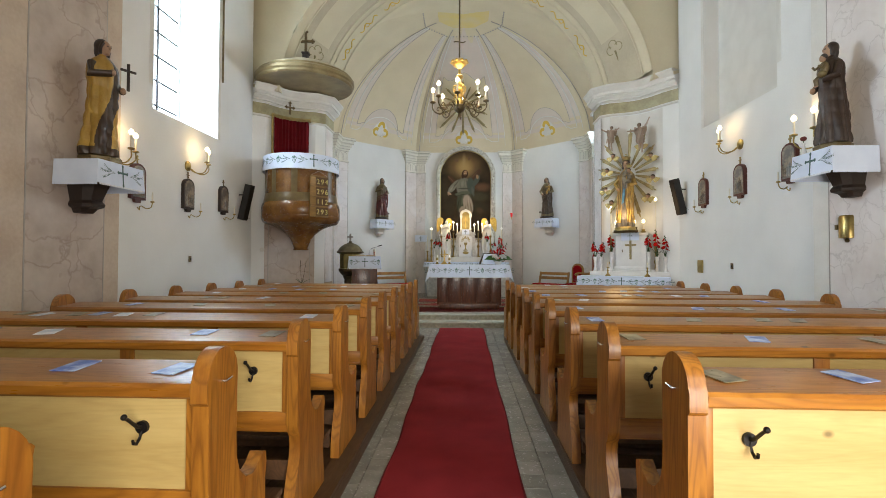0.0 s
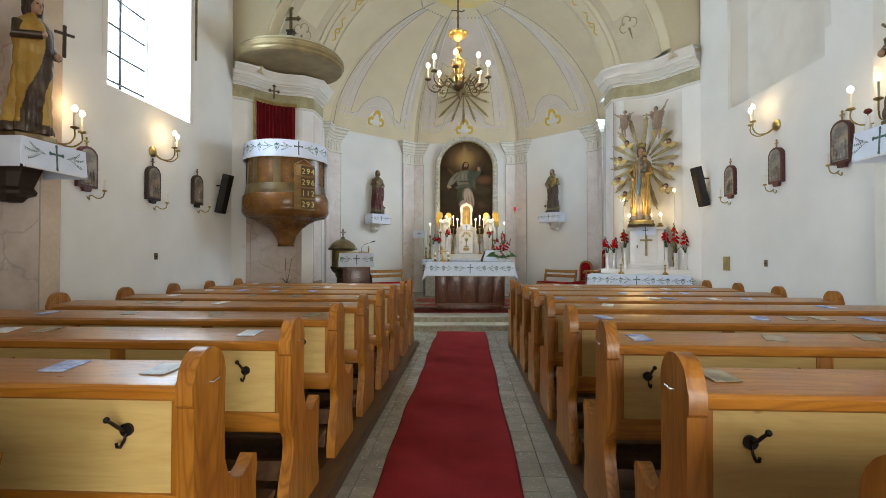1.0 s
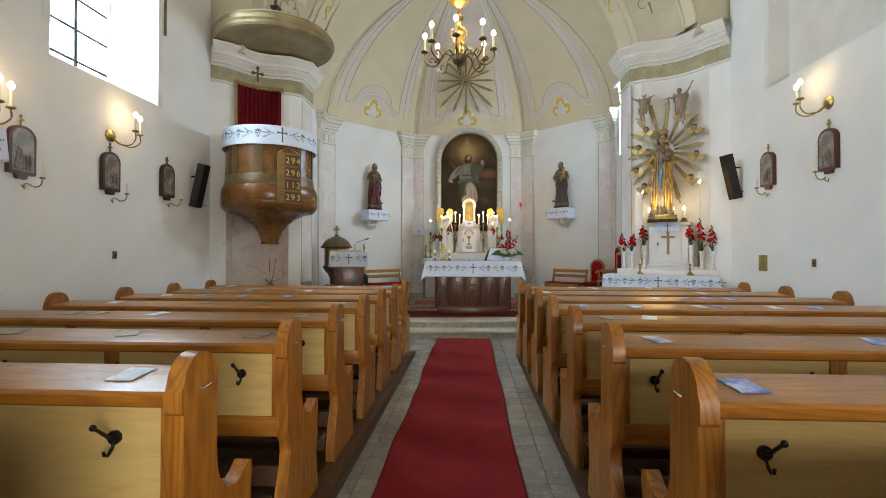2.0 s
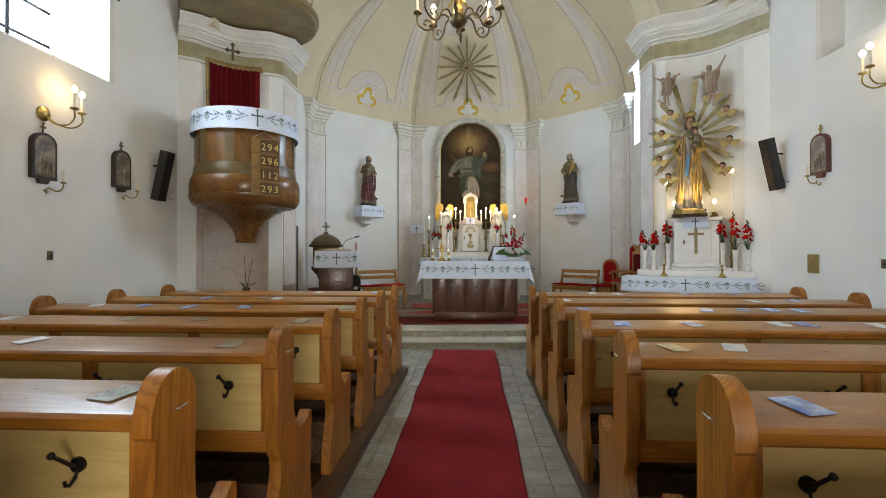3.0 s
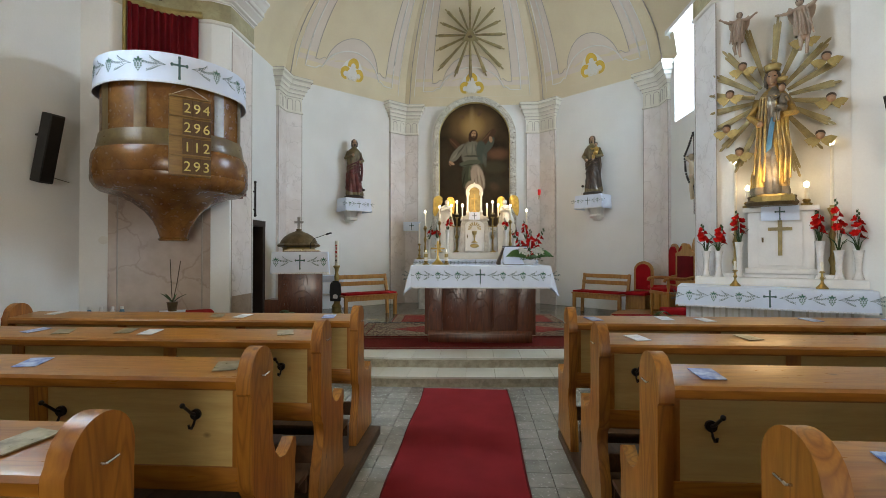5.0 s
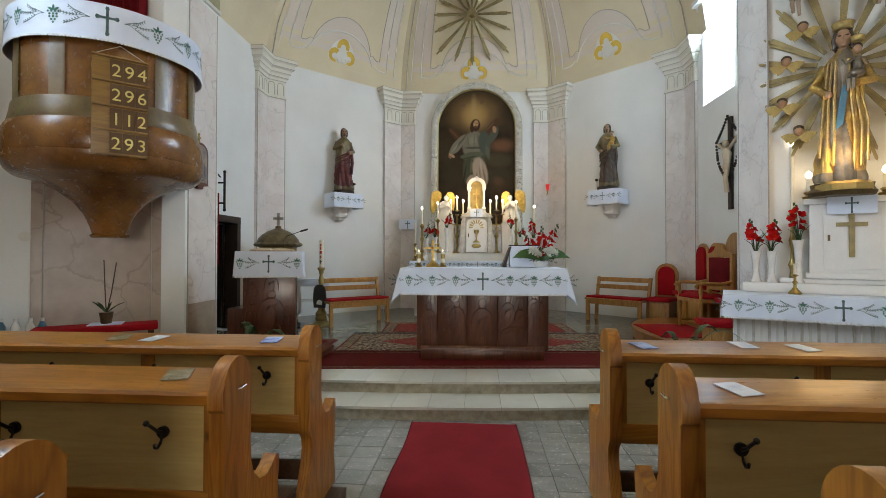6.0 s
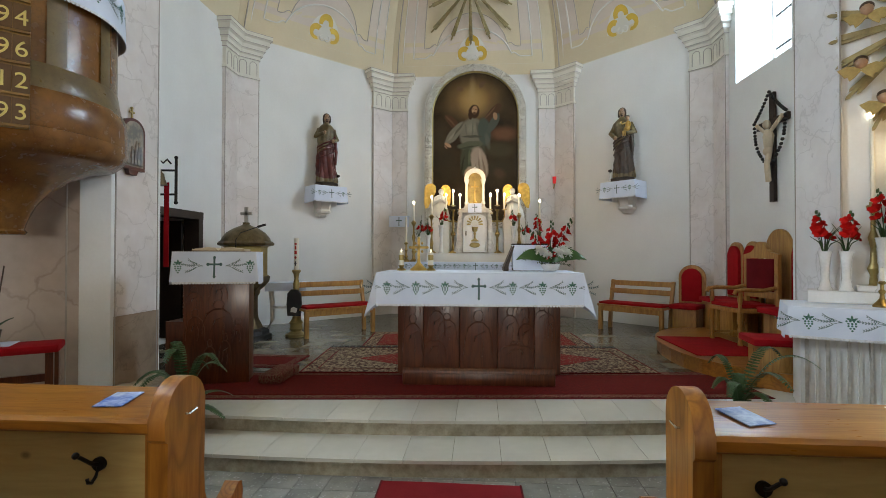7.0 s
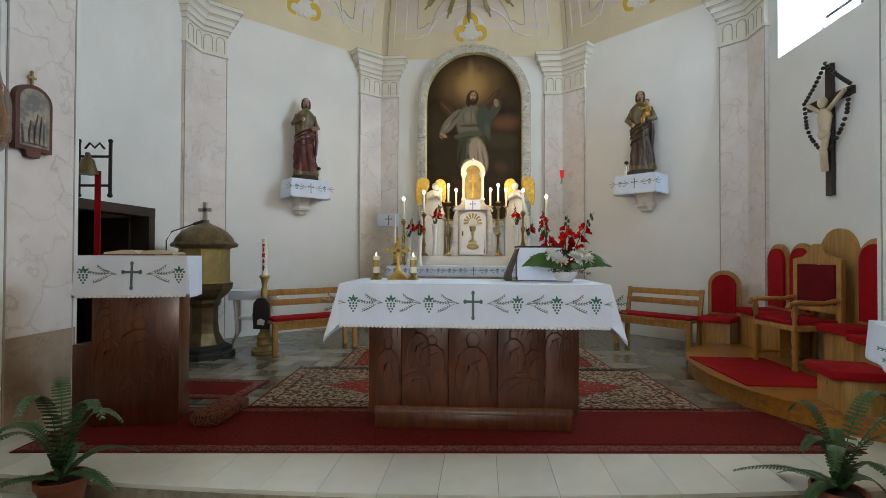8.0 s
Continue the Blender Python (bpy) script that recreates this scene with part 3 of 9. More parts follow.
# the vault's front web, between the arch and the first segments
for foot, low in ((0, 177), (4, 3)):
    edge = [vault_point(foot, 0 if foot == 0 else 1, q / 20) for q in range(21)]
    ring = [soffit_point(low + (90 - low) * q / 20, 1.0) for q in range(21)]
    single("apse_vault_web", sheet(bmesh.new(), [edge, [tuple((a + b) / 2 for a, b in zip(e, r)) for e, r in zip(edge, ring)], ring]), CREAM, kind="structure")
single("window_head", boxes((CHANCEL - 0.16, 4.4, 12.39, 14.39, 5.74, 5.82)), PLASTER, kind="structure", smooth=False)
# cheeks of the window's cut through the east side of the vault
for y in (12.415, 14.365):
    single("window_cheek", prism(bmesh.new(), [(CHANCEL - 0.10, 5.78), (CHANCEL - 0.02, 5.5), (CHANCEL + 0.01, 5.2), (4.3, 5.2), (4.3, 5.78)], "y", y - 0.028, y + 0.028), PLASTER, kind="structure", smooth=False)


# ---- floors, steps, carpets ----
single("floor", boxes((-5.2, 5.2, -5.2, 10.6, -0.3, -0.012)), MORTAR, kind="structure", smooth=False)


def step_edge(x, base):
    return base + 0.06 * (x - AX) + 0.027 * (x - AX) ** 2


def step_block(name, front, z0, z1, x0=-3.3, x1=3.34, back=11.95, mat=RISER):
    n = 36
    edge = [(x0 + (x1 - x0) * i / n, step_edge(x0 + (x1 - x0) * i / n, front)) for i in range(n + 1)]
    return single(name, prism(bmesh.new(), edge + [(x1, back), (x0, back)], "z", z0, z1), mat, kind="structure", smooth=False)


STEP_1, STEP_2 = 10.15, 10.575
first = step_block("altar_step_lower", STEP_1, -0.02, STEP - 0.022)
second = step_block("altar_step_upper", STEP_2, STEP - 0.03, FLOOR2 - 0.022)
single("chancel_floor", boxes((-4.4, 4.4, 11.9, 17.3, 0, FLOOR2 - 0.012)), MORTAR, kind="structure", smooth=False)


def tread_tiles(owner, front, z, deep, x0=-3.28, x1=3.32, wide=0.335):
    n = round((x1 - x0) / wide)
    for i in range(n):
        a, b = x0 + (x1 - x0) * i / n + 0.0015, x0 + (x1 - x0) * (i + 1) / n - 0.0015
        fa, fb = step_edge(a, front) - 0.018, step_edge(b, front) - 0.018
        bm = prism(bmesh.new(), [(a, fa), (b, fb), (b, fb + deep), (a, fa + deep)], "z", z - 0.024, z)
        part("step_tile", bm, TRAVERTINE, owner, smooth=False)


tread_tiles(first, STEP_1, STEP, 0.46)
tread_tiles(second, STEP_2, FLOOR2, 0.72)

# wooden platforms that carry the pews
def sink(y):
    """The platform falls gently towards the altar."""
    return 0.022 - 0.0085 * (y - 1.5)


def platform(name, x0, x1, y0, y1):
    n = round((x1 - x0) / 0.14)
    side = [(y0, 0.0), (y1, 0.0), (y1, 0.072 + sink(y1)), (y0, 0.072 + sink(y0))]
    ob = single(name, prism(bmesh.new(), side, "x", x0, x1), PLANK, label="low dark wooden pew platform", category="platform", kind="structure", smooth=False)
    for i in range(n):
        a, b = x0 + (x1 - x0) * i / n, x0 + (x1 - x0) * (i + 1) / n
        outline = [(y0 - 0.012, 0.0722 + sink(y0)), (y1 + 0.012, 0.0722 + sink(y1)), (y1 + 0.012, 0.0972 + sink(y1)), (y0 - 0.012, 0.0972 + sink(y0))]
        part("floor_board", prism(bmesh.new(), outline, "x", a + 0.002, b - 0.002), PLANK, ob, smooth=False)


platform("pew_platform_west", -3.75, -0.66, -1.55, 8.72)
platform("pew_platform_east", 0.80, 4.0, -1.55, 8.72)

# aisle runner
RUNNER_EDGE = material("runner_edge_binding", (0.13, 0.012, 0.014), rough=0.9, fine=200, bump=0.3)
bm = bmesh.new()
n = 90
grid = []
for j in range(n + 1):
    y = -1.6 + 11.65 * j / n
    wob = 0.010 * math.sin(y * 2.1) + 0.006 * math.sin(y * 5.3 + 1)
    l, r = -0.44 + wob, 0.475 + 0.008 * math.sin(y * 2.7 + 2)
    z = 0.013 + 0.0025 * math.sin(y * 6.0) + 0.002 * math.sin(y * 2.2)
    row = [(l, y, 0.0005), (l + 0.004, y, z)] + [(l + (r - l) * k / 8, y, z + 0.0015 * math.sin(k + y * 3)) for k in range(1, 8)] + [(r - 0.004, y, z), (r, y, 0.0005)]
    grid.append(row)
sheet(bm, grid)
runner = thing("aisle_runner", (0, 0, 0), 0, "long plain dark red carpet runner on the aisle floor", "carpet")
part("weave", bm, RUNNER, runner, "dark red carpet pile")
for side_x in (-0.44, 0.475):
    edge = []
    for j in range(n + 1):
        y = -1.6 + 11.65 * j / n
        wob = 0.010 * math.sin(y * 2.1) + 0.006 * math.sin(y * 5.3 + 1) if side_x < 0 else 0.008 * math.sin(y * 2.7 + 2)
        edge.append((side_x + wob, y, 0.009))
    part("bound_edge", rod(bmesh.new(), edge, 0.008, 6), RUNNER_EDGE, runner, "darker stitched edge")

# chancel carpets
REDCARPET = patterned("dark_red_chancel_carpet", [(0.135, 0.009, 0.007), (0.095, 0.007, 0.006), (0.05, 0.006, 0.005)], 60)
BORDER = patterned("carpet_border", [(0.11, 0.012, 0.012), (0.14, 0.07, 0.045), (0.20, 0.13, 0.085)], 55)
RUG = patterned("oriental_rug_field", [(0.30, 0.235, 0.155), (0.075, 0.035, 0.028), (0.016, 0.013, 0.013)], 26)
RUGRED = patterned("oriental_rug_medallion", [(0.22, 0.020, 0.016), (0.16, 0.018, 0.015), (0.24, 0.16, 0.11)], 24)
DARKRED = material("rug_edge", (0.13, 0.009, 0.010), rough=0.95, fine=200, bump=0.5)


def carpet(name, x0, x1, y0, y1, z, mat, border, label, rim=0.14, turn=0.0, fringe=False):
    cx, cy = (x0 + x1) / 2, (y0 + y1) / 2
    w, d = (x1 - x0) / 2, (y1 - y0) / 2
    ob = thing(name, (cx, cy, z), turn, label, "carpet")
    part("backing", box(bmesh.new(), -w, w, -d, d, 0, 0.006), DARKRED, ob, smooth=False)
    part("field", box(bmesh.new(), -w + rim, w - rim, -d + rim, d - rim, 0.006, 0.0095), mat, ob, smooth=False)
    bm = boxes((-w + 0.025, w - 0.025, -d + 0.025, -d + rim - 0.02, 0.006, 0.009), (-w + 0.025, w - 0.025, d - rim + 0.02, d - 0.025, 0.006, 0.009),
               (-w + 0.025, -w + rim - 0.02, -d + rim - 0.02, d - rim + 0.02, 0.006, 0.009), (w - rim + 0.02, w - 0.025, -d + rim - 0.02, d - rim + 0.02, 0.006, 0.009))
    part("border", bm, border, ob, "patterned woven border", smooth=False)
    if fringe:
        bm = bmesh.new()
        rnd = random.Random(5)
        for i in range(int(w * 2 / 0.02)):
            x = -w + 0.01 + i * 0.02
            rod(bm, [(x, d, 0.006), (x + rnd.uniform(-.02, .02), d + rnd.uniform(.03, .06), 0.02), (x + rnd.uniform(-.02, .02), d + rnd.uniform(.05, .08), 0.006)], 0.006, 4)
        tagged(part("fringe", bm, BLACK, ob, "dark knotted fringe"), kind="stuff")
    return ob


carpet("chancel_carpet", -2.85, 2.75, 11.10, 12.03, FLOOR2, REDCARPET, BORDER, "dark red patterned carpet along the chancel step", 0.13, turn=5.0)
carpet("chancel_carpet", -2.9, -1.9, 12.1, 12.75, FLOOR2, REDCARPET, BORDER, "dark red patterned carpet strip near the sacristy door", 0.13)
rug = carpet("oriental_rug", -1.75, 2.05, 12.00, 13.35, FLOOR2 + 0.011, RUG, RUG, "beige, black and red oriental rug behind the altar", 0.17, turn=4.0, fringe=True)
bm = prism(bmesh.new(), [(-1.4, 0), (-0.9, -0.32), (-0.2, -0.42), (0.3, -0.42), (1.0, -0.32), (1.5, 0), (1.0, 0.32), (0.3, 0.42), (-0.2, 0.42), (-0.9, 0.32)], "z", 0.0095, 0.0115)
part("medallion", bm, RUGRED, rug, "red figured medallion", smooth=False)
carpet("oriental_rug", -1.45, 1.7, 13.42, 14.72, FLOOR2, RUGRED, RUG, "red and beige oriental rug before the high altar", 0.2, turn=4.0)


# ---- pews ----
# the pews stand on the platform, which falls gently towards the altar

PEW_Y = [8.43 - 0.865 * k for k in range(10)]


def pew_end_outline():
    """Side of a pew end: y (rear to front), height."""
    pts = [(-0.14, 0.098), (-0.14, 0.18), (-0.125, 0.26), (-0.095, 0.34), (-0.064, 0.41), (-0.052, 0.47), (-0.060, 0.525), (-0.086, 0.556), (-0.10, 0.60)]
    pts += [(-0.10, 0.945), (-0.114, 0.958), (-0.114, 1.018)]
    pts += [(0.0 + 0.104 * math.cos(radians(a)), 1.025 + 0.105 * math.sin(radians(a))) for a in range(172, -1, -14)]
    pts += [(0.102, 0.95), (0.10, 0.78), (0.105, 0.70), (0.13, 0.635), (0.18, 0.59), (0.245, 0.575), (0.30, 0.595), (0.345, 0.625), (0.372, 0.615), (0.38, 0.57), (0.365, 0.50), (0.37, 0.42), (0.35, 0.30), (0.37, 0.18), (0.38, 0.098)]
    return pts


def pew_end(bm, x0, x1):
    prism(bm, pew_end_outline(), "x", x0, x1)
    edges = [e for e in bm.edges if len(e.link_faces) == 2 and e.calc_face_angle(0) > 1.0]
    bmesh.ops.bevel(bm, geom=edges, offset=0.006, segments=2, affect="EDGES", profile=0.6)
    return bm


def hook(parent, x, y, z):
    """A black iron coat hook: round plate, long upper arm, short lower hook, standing out to the rear."""
    bm = bmesh.new()
    rod(bm, [(x, y, z), (x, y - 0.012, z)], 0.022, 14)
    rod(bm, [(x, y - 0.008, z), (x, y - 0.035, z + 0.012), (x, y - 0.075, z + 0.045), (x, y - 0.095, z + 0.06)], 0.007, 8, taper=0.8)
    ball(bm, (x, y - 0.097, z + 0.062), 0.0105, u=8, v=6)
    rod(bm, [(x, y - 0.008, z - 0.006), (x, y - 0.02, z - 0.035), (x, y - 0.036, z - 0.047), (x, y - 0.05, z - 0.04), (x, y - 0.053, z - 0.028)], 0.0055, 8)
    part("coat_hook", bm, IRON, parent, "black iron coat hook")


def pew(x_aisle, x_wall, hooks, stiles, label):
    """Built at row 0 with its aisle end at x_aisle."""
    s = 1 if x_wall > x_aisle else -1
    ob = thing("pew", (0, 0, 0), 0, label, "pew", "pews of the nave")
    part("end_panel", pew_end(bmesh.new(), x_aisle, x_aisle + s * 0.058), PINE_UP, ob, "curved pine end panel")
    part("end_panel", pew_end(bmesh.new(), x_wall - s * 0.058, x_wall), PINE_UP, ob, "curved pine end panel")
    a, b = sorted((x_aisle + s * 0.058, x_wall - s * 0.058))
    # ledge on top of the back, slightly tilted, with a rounded rear edge
    bm = prism(bmesh.new(), [(-0.106, 0.972), (-0.114, 0.980), (-0.116, 1.010), (-0.107, 1.023), (-0.09, 1.027), (0.16, 1.045), (0.17, 1.035), (0.165, 1.012), (-0.05, 0.985)], "x", a, b)
    part("book_ledge", bm, PINE, ob)
    part("bottom_rail", box(bmesh.new(), a, b, -0.084, -0.056, 0.56, 0.655, bevel=0.004), PINE, ob)
    marks = sorted([a] + stiles + [b])
    for m in marks:
        l, r = (m, m + 0.032) if m == a else ((m - 0.032, m) if m == b else (m - 0.038, m + 0.038))
        part("stile", box(bmesh.new(), l, r, -0.080, -0.056, 0.655, 0.980, bevel=0.003), PINE_UP, ob)
    for l, r in zip(marks, marks[1:]):
        l2, r2 = l + (0.032 if l == a else 0.038), r - (0.032 if r == b else 0.038)
        part("back_panel", box(bmesh.new(), l2 - 0.004, r2 + 0.004, -0.070, -0.057, 0.651, 0.980), BOARD, ob, "pale pine back panel", smooth=False)
    for x in hooks:
        hook(ob, x, -0.0705, 0.865)
    part("seat", box(bmesh.new(), a, b, 0.02, 0.36, 0.515, 0.54, bevel=0.006), PINE, ob)
    part("seat_back_board", prism(bmesh.new(), [(-0.052, 0.98), (-0.030, 0.98), (0.045, 0.545), (0.02, 0.545)], "x", a, b), PINE, ob)
    part("kneeler", box(bmesh.new(), a, b, -0.30, -0.14, 0.27, 0.30, bevel=0.006), PLANK, ob)
    part("kneeler_rail", box(bmesh.new(), a, b, -0.19, -0.165, 0.19, 0.27), PLANK, ob, smooth=False)
    part("low_stretcher", box(bmesh.new(), a, b, -0.06, -0.035, 0.30, 0.40), PLANK, ob, smooth=False)
    pin = rod(bmesh.new(), [(x_aisle, -0.01, 1.01), (x_aisle - s * 0.012, -0.01, 1.01), (x_aisle - s * 0.014, 0.03, 1.016)], 0.0035, 6)
    part("steel_pin", pin, STEEL, ob, "small bent steel pin")
    return ob


west = pew(-0.755, -3.62, [-1.0, -1.58, -2.16, -2.74, -3.3], [-1.68, -2.64], "varnished pine pew with pale panels and black coat hooks")
east = pew(0.815, 3.87, [1.02, 1.68, 2.26, 2.84, 3.4], [1.86, 2.85], "varnished pine pew with pale panels and black coat hooks")
for k, y in enumerate(PEW_Y):
    for first_pew in (west, east):
        if first_pew is east and k == 9:
            continue
        if k == 0:
            first_pew.matrix_basis = pose(0, y, sink(y))
        else:
            copy_thing(first_pew, pose(0, y, sink(y)))


# ---- windows and the sacristy door ----
GLASS = material("window_glass", (1, 1, 1), (1, 1, 1), bump=0)
pane_bsdf = GLASS.node_tree.nodes["Principled BSDF"]
pane_bsdf.inputs["Transmission Weight"].default_value, pane_bsdf.inputs["Roughness"].default_value, pane_bsdf.inputs["IOR"].default_value = 1.0, 0.02, 1.1


def window(name, x, y0, y1, z0, z1, columns, rows):
    """An iron-framed window in an opening of a wall along y."""
    ob = thing(name, (x, (y0 + y1) / 2, z0), 0, "tall iron-barred window with clear panes", "window", kind="structure")
    w, h = (y1 - y0) / 2, z1 - z0
    bm = boxes((-0.03, 0.03, -w, -w + 0.05, 0, h), (-0.03, 0.03, w - 0.05, w, 0, h), (-0.03, 0.03, -w + 0.05, w - 0.05, 0, 0.05), (-0.03, 0.03, -w + 0.05, w - 0.05, h - 0.05, h))
    part("window_frame", bm, WHITEPAINT, ob, smooth=False)
    for i in range(1, columns):
        y = -w + 2 * w * i / columns
        part("glazing_bar", boxes((-0.014, 0.014, y - 0.02, y + 0.02, 0.05, h - 0.05)), IRON, ob, smooth=False)
    for j in range(1, rows):
        z = h * j / rows
        part("glazing_bar", boxes((-0.012, 0.012, -w + 0.05, w - 0.05, z - 0.016, z + 0.016)), IRON, ob, smooth=False)
    for i in range(columns):
        for j in range(rows):
            a, b = -w + 2 * w * i / columns, -w + 2 * w * (i + 1) / columns
            pane = part("pane", boxes((-0.003, 0.003, a + 0.012, b - 0.012, h * j / rows + 0.01, h * (j + 1) / rows - 0.01)), GLASS, ob, smooth=False)
            pane.visible_shadow = False


window("window_1", -5.38, 6.83, 8.72, 3.72, 6.8, 3, 7)
window("window_2", 4.52, 12.45, 14.33, 4.03, 6.9, 3, 6)
# painted band round the nave windows
for name, x, y0, y1, z0 in (("window_surround_west", -4.597, 6.83, 8.72, 3.72), ("window_surround_east", 4.597, 6.98, 9.12, 3.97)):
    bm = boxes((x - 0.002, x + 0.002, y0 - 0.10, y0, z0 + 0.35, 6.9), (x - 0.002, x + 0.002, y1, y1 + 0.10, z0 - 0.0, 6.9))
    single(name, bm, STUCCO, kind="structure", smooth=False)

# sacristy door: dark frame, open onto a dark room
ob = thing("door_1", (-CHANCEL, 13.13, FLOOR2), 0, "dark wooden door frame of the sacristy standing open", "door", kind="structure")
w, h = 0.71, 1.88
part("jamb", boxes((-0.2, 0.03, -w, -w + 0.11, 0, h)), BLACKWOOD, ob, smooth=False)
part("jamb", boxes((-0.2, 0.03, w - 0.11, w, 0, h)), BLACKWOOD, ob, smooth=False)
part("lintel", boxes((-0.2, 0.034, -w, w, h - 0.11, h)), BLACKWOOD, ob, smooth=False)
leaf = part("door_leaf", boxes((-0.66, -0.02, -0.02, 0.02, 0.01, h - 0.13)), BLACKWOOD, ob, smooth=False)
leaf.matrix_basis = pose(-0.2, w - 0.12, 0, 0, 0, -8)
# added room shell, coloured black-brown in place of the room's shade
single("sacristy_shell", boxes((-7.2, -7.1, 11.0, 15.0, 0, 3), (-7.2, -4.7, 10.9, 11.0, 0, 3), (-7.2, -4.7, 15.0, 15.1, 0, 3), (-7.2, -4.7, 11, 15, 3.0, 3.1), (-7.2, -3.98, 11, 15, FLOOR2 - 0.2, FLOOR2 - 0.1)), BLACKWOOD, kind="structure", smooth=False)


# ---- painted pilasters of the apse and of the nave ----
def pilaster_strip(name, p, q, z0, z1, out=0.05):
    """A flat strip on a wall from plan point p to q, standing out to the left of p-q."""
    way = Vector((q[0] - p[0], q[1] - p[1])).normalized()
    n = Vector((way.y, -way.x)) * out
    back = Vector((way.y, -way.x)) * -0.02
    outline = [(p[0] + back.x, p[1] + back.y), (q[0] + back.x, q[1] + back.y), (q[0] + n.x, q[1] + n.y), (p[0] + n.x, p[1] + n.y)]
    return single(name, prism(bmesh.new(), outline, "z", z0, z1), MARBLE, kind="structure", smooth=False), way, n


def lerp(a, b, d):
    v = Vector((b[0] - a[0], b[1] - a[1]))
    v = v.normalized() * d
    return (a[0] + v.x, a[1] + v.y)


A_W, A_E = (-CHANCEL, 11.9), (CHANCEL, 11.9)
for corner, before, after, leg_1, leg_2 in ((B_W, A_W, C_W, 0.42, 0.38), (C_W, B_W, C_E, 0.48, 0.35), (C_E, C_W, B_E, 0.35, 0.48), (B_E, C_E, A_E, 0.38, 0.42)):
    p, q = lerp(corner, before, leg_1), lerp(corner, after, leg_2)
    _, w1, n1 = pilaster_strip("pilaster", p, corner, FLOOR2, 4.56)
    _, w2, n2 = pilaster_strip("pilaster", corner, q, FLOOR2, 4.56)
    bis = (n1 + n2).normalized()
    k = 1.0 / max(0.3, bis.dot(n1.normalized()))
    def line(d):
        m1, m2 = n1.normalized() * d, n2.normalized() * d
        return [(p[0], p[1]), (p[0] + m1.x, p[1] + m1.y), (corner[0] + bis.x * d * k, corner[1] + bis.y * d * k), (q[0] + m2.x, q[1] + m2.y), (q[0], q[1])]
    # capital: necking, arcade of little niches, stepped head
    prof = [(0.05, 4.53), (0.075, 4.54), (0.075, 4.575), (0.056, 4.585), (0.056, 4.87), (0.075, 4.88), (0.08, 4.93), (0.105, 4.95), (0.115, 5.00), (0.14, 5.03), (0.15, 5.09), (0.19, 5.12), (0.20, 5.19), (0.235, 5.22), (0.235, 5.285), (0.03, 5.295)]
    grid = []
    for d, z in prof:
        widen = max(0, d - 0.06)
        pts = line(d)
        a, b = lerp(pts[1], pts[2], -widen), lerp(pts[3], pts[2], -widen)
        a0, b0 = lerp(pts[0], corner, -widen), lerp(pts[4], corner, -widen)
        grid.append([(x, y, z) for x, y in (a0, a, pts[2], b, b0)])
    single("pilaster_capital", sheet(bmesh.new(), grid), CAPITAL, kind="structure", smooth=False)
    # painted shadow lines under the steps of the head
    bm = bmesh.new()
    for level in (1, 5, 7, 9, 11, 13, 14):
        rod(bm, [(x, y, z - 0.004) for x, y, z in grid[level]], 0.005, 4)
    single("capital_line", bm, GROOVE, kind="structure")
    # small arched niches under the head
    for a, b, n in ((p, corner, n1), (corner, q, n2)):
        span = math.hypot(b[0] - a[0], b[1] - a[1])
        for s in (span * 0.28, span * 0.74):
            c = lerp(a, b, s)
            way = Vector((b[0] - a[0], b[1] - a[1])).normalized()
            o = n.normalized() * 0.058
            bm = bmesh.new()
            rod(bm, [(-0.06, 0, 4.60), (-0.06, 0, 4.78)] + [(x, 0, z) for x, z in arc(0, 4.78, 0.06, 180, 0, 8)] + [(0.06, 0, 4.60)], 0.006, 4)
            single("capital_niche", bm, GROOVE, kind="structure", place=(c[0] + o.x, c[1] + o.y, 0), turn=math.degrees(math.atan2(way.y, way.x)), smooth=False)
    # painted edge lines
    for c, n in ((p, n1), (q, n2)):
        o = n.normalized() * 0.051
        single("pilaster_line", rod(bmesh.new(), [(c[0] + o.x, c[1] + o.y, FLOOR2), (c[0] + o.x, c[1] + o.y, 4.54)], 0.007, 5), GROOVE, kind="structure")

# inner faces of the arch piers, marbled, with a tan foot, and the panel under the pulpit
for side, word in ((-1, "west"), (1, "east")):
    x = side * 3.27
    a, b = sorted((x, x - side * 0.006))
    single("pier_marbling_" + word, boxes((a, b, 11.26, 11.84, 0.9 if side < 0 else FLOOR2, PIER_TOP[side] - 0.35)), MARBLE if side < 0 else PALEMARBLE, kind="structure", smooth=False)
    if side < 0:
        single("pier_foot_stain", boxes((a, b, 11.24, 11.88, 0, 0.898)), STAINED, kind="structure", smooth=False)
    for y in (11.25, 11.85):
        single("pier_line_" + word, boxes((a - 0.002, b + 0.002, y - 0.006, y + 0.006, 0.0, PIER_TOP[side] - 0.35)), GROOVE, kind="structure", smooth=False)
    # marbled sheet on the hollow face, in one sweep
    pts = pier_plan(side)[2:15]
    top = 2.35 if side < 0 else PIER_TOP[side] - 0.35
    grid = [[(px, py, z) for px, py in offset_path(pts, -side * 0.006)] for z in (0.0, top)]
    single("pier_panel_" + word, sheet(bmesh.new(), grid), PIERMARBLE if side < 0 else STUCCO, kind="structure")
    if side < 0:
        inner = offset_path(pts, -side * 0.008)
        frame_line = [(*inner[1], 0.3), (*inner[1], 2.25)] + [(*q, 2.25) for q in inner[2:-2]] + [(*inner[-2], 2.25), (*inner[-2], 0.3)]
        single("pier_panel_line", rod(bmesh.new(), frame_line, 0.008, 5), GROOVE, kind="structure")

